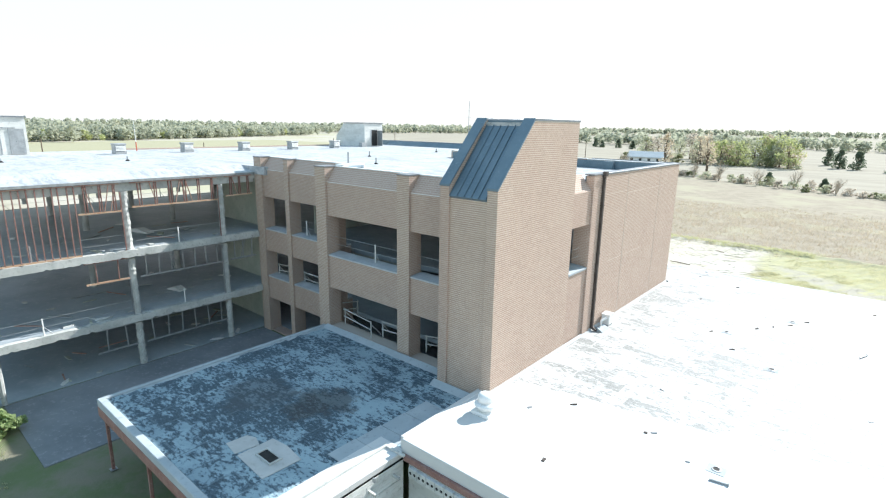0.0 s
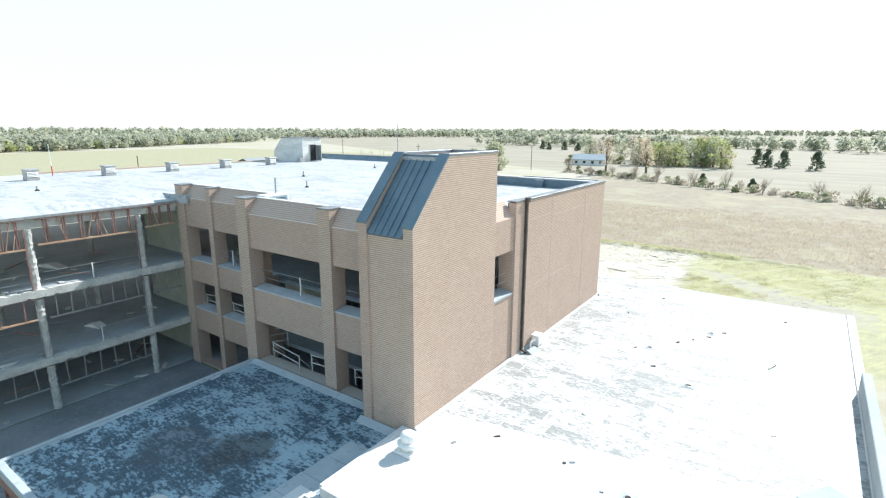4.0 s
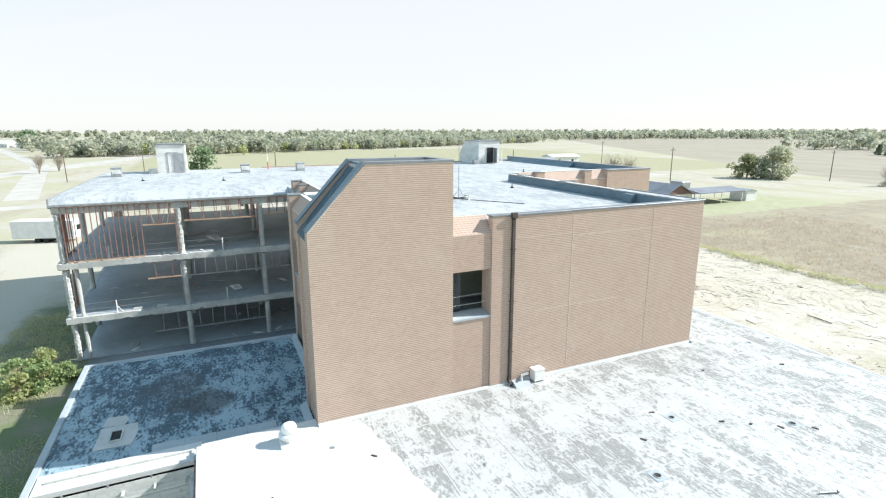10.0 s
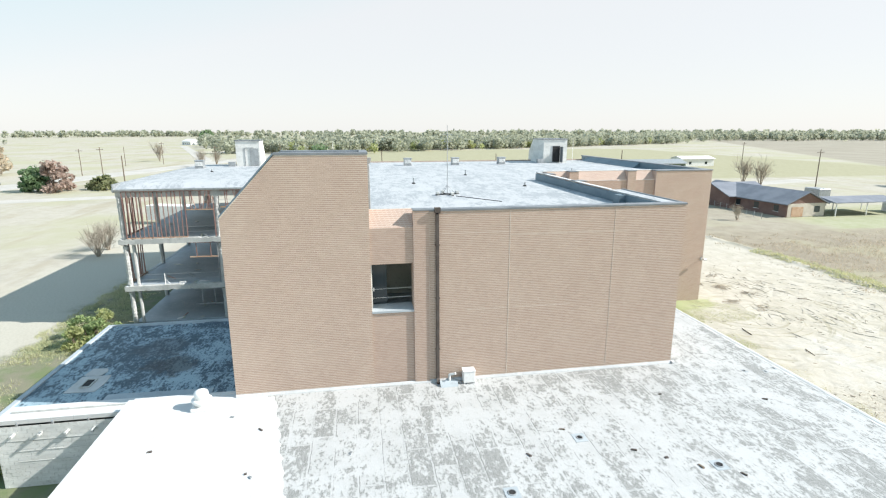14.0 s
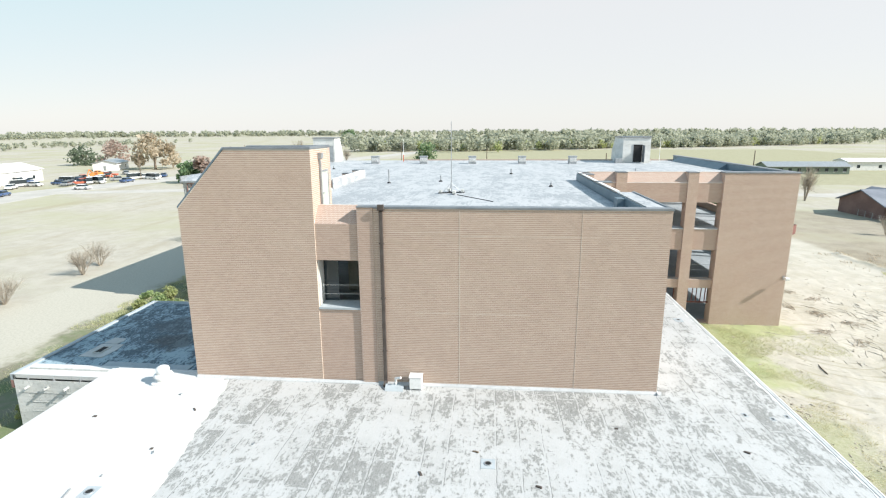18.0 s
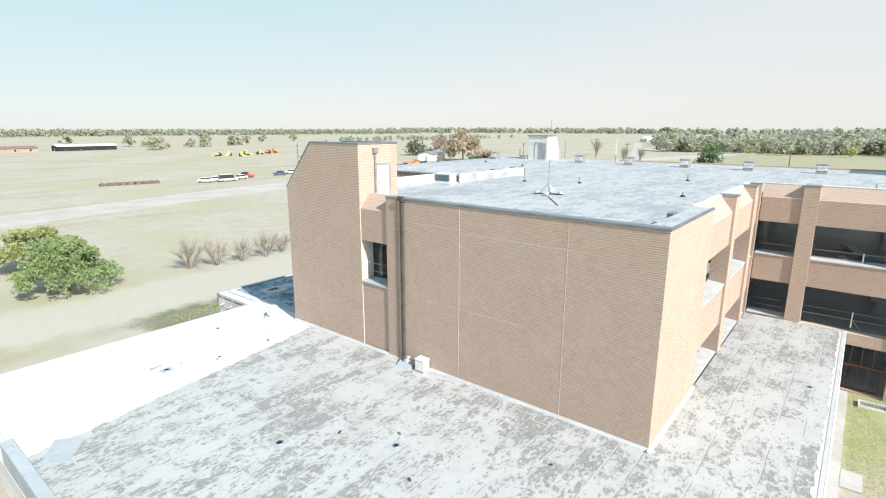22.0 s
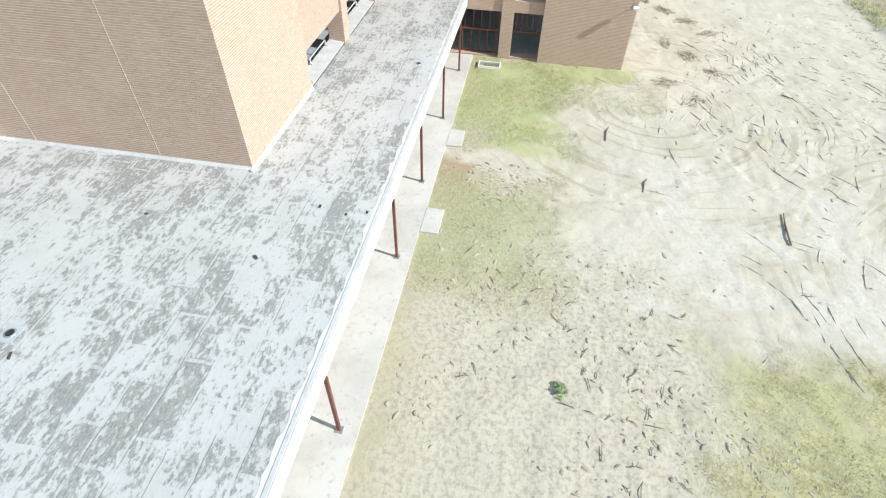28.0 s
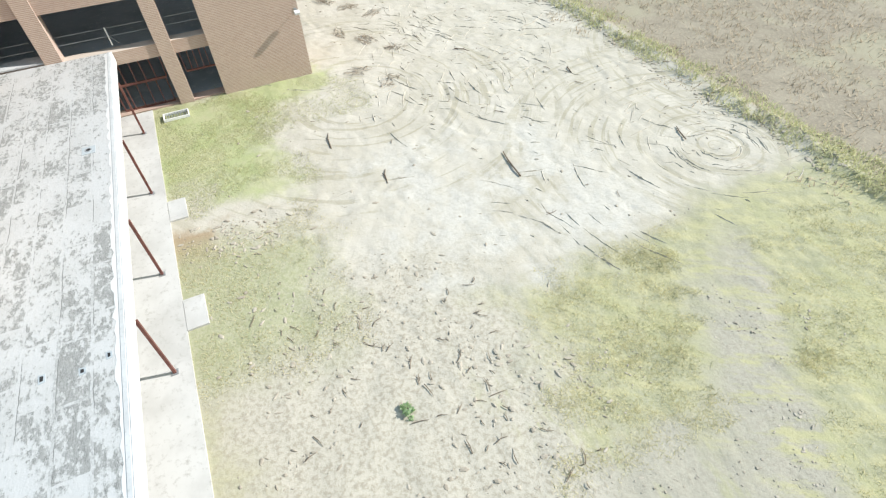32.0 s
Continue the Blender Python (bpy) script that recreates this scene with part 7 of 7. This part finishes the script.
def make_car(name, label, paint, L=4.6, H=1.5, cab=(0.25, 0.8)):
    t = thing(name, (0, 0, 0), label, "car", "vehicles on the lot")
    W = 1.8
    part("body", Shape().prism([(-L / 2, 0.35), (-L / 2, 0.85), (-L / 2 + 0.2, 0.92), (L / 2 - 1.2, 0.95), (L / 2 - 0.1, 0.82), (L / 2, 0.6), (L / 2, 0.35)], 1, -W / 2, W / 2), paint, t, "", 0.04)
    a, b = -L / 2 + cab[0] * L, -L / 2 + cab[1] * L
    part("cabin", Shape().prism([(a - 0.15, 0.93), (a + 0.15, H - 0.08), (b - 0.6, H - 0.08), (b, 0.93)], 1, -W / 2 + 0.08, W / 2 - 0.08), GLASS_DARK, t, "dark glazed cabin")
    part("cabin_roof", Shape().box(a + 0.1, b - 0.55, -W / 2 + 0.1, W / 2 - 0.1, H - 0.08, H), paint, t, "", 0.03)
    for x in (-L / 2 + 0.85, L / 2 - 0.85):
        for y in (-W / 2 + 0.05, W / 2 - 0.05):
            w = part("wheel", Shape().rod((x, y - 0.1, 0.34), (x, y + 0.1, 0.34), 0.34, 0.34, 12), BLACK, t)
            part("rim", Shape().rod((x, y - 0.11, 0.34), (x, y + 0.11, 0.34), 0.18, 0.18, 8), STEEL, w)
    for y in (-0.6, 0.6):
        part("headlight", Shape().box(L / 2 - 0.04, L / 2 + 0.02, y - 0.16, y + 0.16, 0.6, 0.74), WHITE, t)
    return t


BLUE_PAINT = mat_worn("blue_car_paint", (0.06, 0.10, 0.20), (0.08, 0.13, 0.25), big=1, fine=9, rough=0.3)
GREY_PAINT = mat_worn("grey_car_paint", (0.22, 0.23, 0.24), (0.28, 0.29, 0.3), big=1, fine=9, rough=0.3)
ORANGE = mat_worn("orange_paint", (0.6, 0.2, 0.05), (0.65, 0.26, 0.08), big=1, fine=9, rough=0.5)
cars = [make_car("car", "white parked car on the gravel lot", WHITE), make_car("car", "dark blue parked car on the gravel lot", BLUE_PAINT),
        make_car("pickup_truck", "red parked pickup on the gravel lot", RED_PAINT, 5.4, 1.8, (0.42, 0.8)), make_car("van", "white parked van on the gravel lot", WHITE, 5.6, 2.2, (0.05, 0.85)),
        make_car("car", "grey parked car on the gravel lot", GREY_PAINT)]
spots = [(-136, -108), (-112, -95), (-142.4, -98), (-144.5, -96.6), (-180, -110), (-128, -108), (-134, -112), (-141, -104), (-146, -95), (-138, -99), (-150, -88), (-148, -103), (-155, -95), (-71, -112), (-75, -114), (-79, -116), (-83, -113), (-88, -118), (-77, -110), (-160, -86), (-152, -112), (-100, -116), (-106, -118)]
_q = random.Random(12)
spots += [(_q.uniform(-172, -128), _q.uniform(-126, -84)) for _ in range(22)]
rs = random.Random(3)
for i, (x, y) in enumerate(spots):
    m = pose(x, y, GZ + 0.03, 0, 0, rs.uniform(0, 360))
    if i < len(cars):
        cars[i].matrix_basis = m
    else:
        copy_thing(cars[rs.randrange(len(cars))], m)
def tractor(x, y, turn, paint, label):
    t = thing("tractor", (x, y, GZ), label, "tractor", "farm machines on the far lot", turn=turn)
    part("hood", Shape().box(0.2, 2.2, -0.45, 0.45, 0.7, 1.5), paint, t, "", 0.08)
    part("cab", Shape().prism([(-1.3, 0.8), (-1.2, 2.6), (0.2, 2.6), (0.35, 0.8)], 1, -0.7, 0.7), paint, t)
    part("cab_window", Shape().box(-1.0, 0.1, -0.72, 0.72, 1.7, 2.4), GLASS_DARK, t)
    for x_, r_ in ((-0.9, 0.85), (1.7, 0.5)):
        for y_ in (-0.95, 0.65):
            part("wheel", Shape().rod((x_, y_, r_), (x_, y_ + 0.3, r_), r_, r_, 12), BLACK, t)
    part("loader_arm", Shape().rod((0.3, -0.8, 1.5), (3.2, -0.8, 0.6), 0.12, 0.1, 6).rod((0.3, 0.8, 1.5), (3.2, 0.8, 0.6), 0.12, 0.1, 6), paint, t)
    part("bucket", Shape().prism([(3.0, 0.2), (3.1, 0.9), (3.7, 0.25)], 1, -1.1, 1.1), paint, t)


YELLOW = mat_worn("yellow_machine_paint", (0.62, 0.50, 0.16), (0.68, 0.56, 0.24), big=1, fine=9, rough=0.6)
for i, (x, y) in enumerate(((-150, -251), (-154, -246), (-156, -236), (-166, -248), (-176, -250))):
    tractor(x, y, 40 * i, YELLOW, "yellow farm machine parked on far pasture")
for i, (x, y) in enumerate(((-186, -256), (-190, -258), (-194, -261), (-166, -110), (-155, -104))):
    tractor(x, y, 55 * i, ORANGE, "orange farm machine parked on pasture")
for i in range(9):
    t = thing("bale_row", (-47 - 1.7 * i, -124 + 0.35 * i, GZ), "dark weathered stack lying on dry pasture", "stack", "dark stacks on the pasture", turn=20 * i)
    part("stack", Shape().prism([(-0.9, 0), (0.9, 0), (0.7, 0.7), (0.1, 0.95), (-0.7, 0.75)], 1, -0.7, 0.7), BARK, t, "", 0.08)
ex = thing("excavator", (-160, -106, GZ), "orange digger parked beside the lot", "digger")
part("track", Shape().box(-1.7, 1.7, -1.2, -0.7, 0, 0.8), BLACK, ex, "", 0.1)
part("track", Shape().box(-1.7, 1.7, 0.7, 1.2, 0, 0.8), BLACK, ex, "", 0.1)
part("house", Shape().box(-1.6, 1.2, -1.1, 1.1, 0.85, 2.4), ORANGE, ex, "", 0.08)
part("boom", Shape().rod((1.2, 0, 1.6), (3.6, 0, 3.6), 0.22, 0.18, 6).rod((3.6, 0, 3.6), (5.2, 0, 1.0), 0.18, 0.14, 6), ORANGE, ex)


tr = thing("site_trailer", (-88, -10.8, GZ), "white box trailer parked beyond the open frame", "trailer", turn=72)
part("body", Shape().box(-4.5, 4.5, -1.3, 1.3, 0.7, 3.4), WHITE, tr, "", 0.05)
for x_ in (-1.0, 0.2):
    part("wheel", Shape().rod((x_, -1.25, 0.4), (x_, 1.25, 0.4), 0.4, 0.4, 10), BLACK, tr)
for x_ in (-2.5, 1.8):
    part("window", Shape().box(x_ - 0.5, x_ + 0.5, 1.29, 1.32, 1.8, 2.6), GLASS_DARK, tr)
    part("window", Shape().box(4.49, 4.52, -0.5, 0.5, 1.8, 2.6), GLASS_DARK, tr)


def skip_bin(x, y, turn, label):
    t = thing("skip", (x, y, GZ), label, "skip", "red skips by the drive", turn=turn)
    L, W, H = 6.4, 2.4, 1.55
    part("floor", Shape().box(-L / 2, L / 2, -W / 2, W / 2, 0.12, 0.2), DUMP_RED, t)
    for y_ in (-W / 2, W / 2 - 0.06):
        part("side", Shape().box(-L / 2, L / 2, y_, y_ + 0.06, 0.2, H), DUMP_RED, t)
        for i in range(9):
            x_ = -L / 2 + 0.3 + i * (L - 0.6) / 8
            part("rib", Shape().box(x_ - 0.05, x_ + 0.05, y_ - 0.05 if y_ < 0 else y_ + 0.06, y_ if y_ < 0 else y_ + 0.11, 0.2, H - 0.1), DUMP_RED, t)
    for x_ in (-L / 2, L / 2 - 0.06):
        part("end", Shape().box(x_, x_ + 0.06, -W / 2 + 0.06, W / 2 - 0.06, 0.2, H), DUMP_RED, t)
    part("rubble", Shape().prism([(-L / 2 + 0.1, 0.2), (L / 2 - 0.1, 0.2), (L / 2 - 0.4, 1.0), (0.3, 1.35), (-1.2, 1.15), (-L / 2 + 0.3, 1.2)], 1, -W / 2 + 0.1, W / 2 - 0.1), TIMBER, t, "rubble and timber inside")
    return t


skip_bin(-74.5, 76.0, 48, "dark red open skip filled with rubble")
skip_bin(-91.7, 71.5, 70, "dark red skip at the end of the concrete strip")


def pole(x, y, h, label, cross=True):
    t = thing("utility_pole", (x, y, GZ - 0.02), label, "utility pole", "utility poles")
    part("shaft", Shape().rod((0, 0, 0), (0, 0, h), 0.16, 0.11), BARK, t)
    if cross:
        part("crossarm", Shape().box(-0.06, 0.06, -1.1, 1.1, h - 0.9, h - 0.75), BARK, t)
        for y_ in (-1.0, 0.0, 1.0):
            part("insulator", Shape().rod((0, y_, h - 0.75), (0, y_, h - 0.55), 0.05, 0.04, 6), STEEL, t)


for x, y, h, c in ((-118.6, -30.4, 11, False), (-118.3, 153.7, 11, True), (-123.6, 95.5, 11, False), (-95, 200, 10, True), (-140, 30, 11, False), (-133, 62, 10, False), (-200, -30, 11, True), (-230, -10, 11, True), (-60, 230, 10, True), (-201, 196, 11, True), (-186, -64, 11, True), (-204, -79, 10, True), (-270, -72, 11, True), (-261, -86, 9, False), (-160, -90, 10, True), (-125, -140, 10, True)):
    pole(x, y, h, "tall dark wooden utility pole in the pasture", c)
cond = thing("tank_shed", (-88, 124, GZ), "grey metal tank box behind the ranch house", "tank")
part("tank", Shape().box(-2, 2, -1.5, 1.5, 1.4, 3.8), STEEL, cond, "", 0.1)
for x in (-1.6, 1.6):
    part("leg", Shape().box(x - 0.1, x + 0.1, -1.2, 1.2, 0, 1.4), STEEL, cond)
hf = thing("wire_fence", (-100, 102, GZ), "low wire fence in front of the ranch house", "fence")
for i in range(12):
    part("post", Shape().rod((i * 2.4, -i * 0.35, 0), (i * 2.4, -i * 0.35, 1.2), 0.05, 0.05, 6), STEEL, hf)
for z in (0.4, 0.8, 1.15):
    part("wire", Shape().rod((0, 0, z), (26.4, -3.85, z), 0.012, 0.012, 4), STEEL, hf)


# ---------------------------------------------------------------- bricks: each one proud of its joint
BW, BH, JOINT, BED, PROUD = 0.215, 0.09, 0.007, 0.026, 0.0045


def brick_cells(u0, u1, z0, z1, holes, slope):
    out = []
    r0 = int(math.floor(z0 / BH + 1e-6))
    for r in range(r0, int(math.ceil(z1 / BH))):
        za, zb = max(r * BH + BED / 2, z0 + 0.001), min((r + 1) * BH - BED / 2, z1 - 0.001)
        if zb - za < 0.02:
            continue
        lo = max(u0, slope(zb)) if slope else u0
        shift = BW / 2 if r % 2 else 0.0
        k0 = int(math.floor((lo - shift) / BW))
        for k in range(k0, int(math.ceil((u1 - shift) / BW)) + 1):
            ua, ub = max(k * BW + shift + JOINT / 2, lo + 0.001), min((k + 1) * BW + shift - JOINT / 2, u1 - 0.001)
            if ub - ua > 0.02:
                out.append((ua, ub, za, zb))
    return out


def lay_bricks():
    rs = np.random.RandomState(5)
    joined, singles = {}, {}
    for wall, axis, place, out, u0, u1, z0, z1, holes, slope, near in BRICK_FACES:
        cells = brick_cells(u0, u1, z0, z1, holes, slope)
        bag = joined.setdefault(wall.name, (wall, []))[1]
        for c in cells:
            if near and near[0] <= c[0] and c[1] <= near[1] and near[2] <= c[2] and c[3] <= near[3]:
                singles.setdefault(wall.name, []).append((axis, place, out, *c))
            else:
                bag.append((0 if axis == "x" else 1, place, out, *c))
    for name, (wall, bag) in joined.items():
        extra = singles.get(name, [])
        if len(extra) > 300:
            for axis, place, out, *c in extra[300:]:
                bag.append((0 if axis == "x" else 1, place, out, *c))
        a = np.array(bag, float)
        n = len(a)
        v = np.zeros((n, 8, 3))
        ax, pl, o, ua, ub, za, zb = a.T
        proud = pl + o * (PROUD + rs.uniform(-0.0008, 0.0008, n))
        for i, (us, zs, deep) in enumerate(((ua, za, 1), (ub, za, 1), (ub, zb, 1), (ua, zb, 1), (ua, za, 0), (ub, za, 0), (ub, zb, 0), (ua, zb, 0))):
            d = proud if deep else pl
            v[:, i, 0] = np.where(ax == 0, d, us)
            v[:, i, 1] = np.where(ax == 0, us, d)
            v[:, i, 2] = zs
        quads = np.array([(0, 1, 2, 3), (0, 4, 5, 1), (1, 5, 6, 2), (2, 6, 7, 3), (3, 7, 4, 0)])
        f = (np.arange(n)[:, None, None] * 8 + quads[None]).reshape(-1, 4)
        flip = np.repeat(((ax == 0) & (o < 0)) | ((ax == 1) & (o > 0)), 5)
        f[flip] = f[flip][:, ::-1]
        ob = raw("brickwork", v.reshape(-1, 3).tolist(), f.tolist(), BRICK, wall, "stuff")
        meshes = {}
        for axis, place, out, ua, ub, za, zb in extra[:300]:
            key = (axis, out, round(ub - ua, 3), round(zb - za, 3))
            if key not in meshes:
                w, h = ub - ua, zb - za
                s = Shape()
                if axis == "x":
                    s.box(min(0, out * PROUD), max(0, out * PROUD), 0, w, 0, h)
                else:
                    s.box(0, w, min(0, out * PROUD), max(0, out * PROUD), 0, h)
                bm = s.bmesh()
                me = bpy.data.meshes.new("brick")
                bm.to_mesh(me)
                bm.free()
                me.materials.append(BRICK_ONE)
                meshes[key] = me
            b = new("brick", meshes[key])
            b.parent = wall
            b.location = (place, ua, za) if axis == "x" else (ua, place, za)


lay_bricks()


def lay_blocks():
    """Whitewashed blocks of the wall under the dark roof, each proud of its joint."""
    r = random.Random(6)
    meshes = {}
    for k in range(17):
        z = GZ + 0.02 + k * 0.2
        for i in range(16):
            a, b = max(5.22, 5.0 + i * 0.4 + (0.2 if k % 2 else 0.0)), min(11.18, 5.39 + i * 0.4 + (0.2 if k % 2 else 0.0))
            if b - a < 0.08 or z + 0.19 > DECK - 0.1:
                continue
            key = (round(b - a, 2), r.randrange(3))
            if key not in meshes:
                bm = Shape().box(0, 0.008 + 0.003 * key[1], 0, b - a, 0, 0.19).bmesh()
                me = bpy.data.meshes.new("block")
                bm.to_mesh(me)
                bm.free()
                me.materials.append(BLOCK)
                meshes[key] = me
            o = new("block", meshes[key])
            o.parent = WALL_BLOCKS
            o.location = (-11.9, a, z)


lay_blocks()
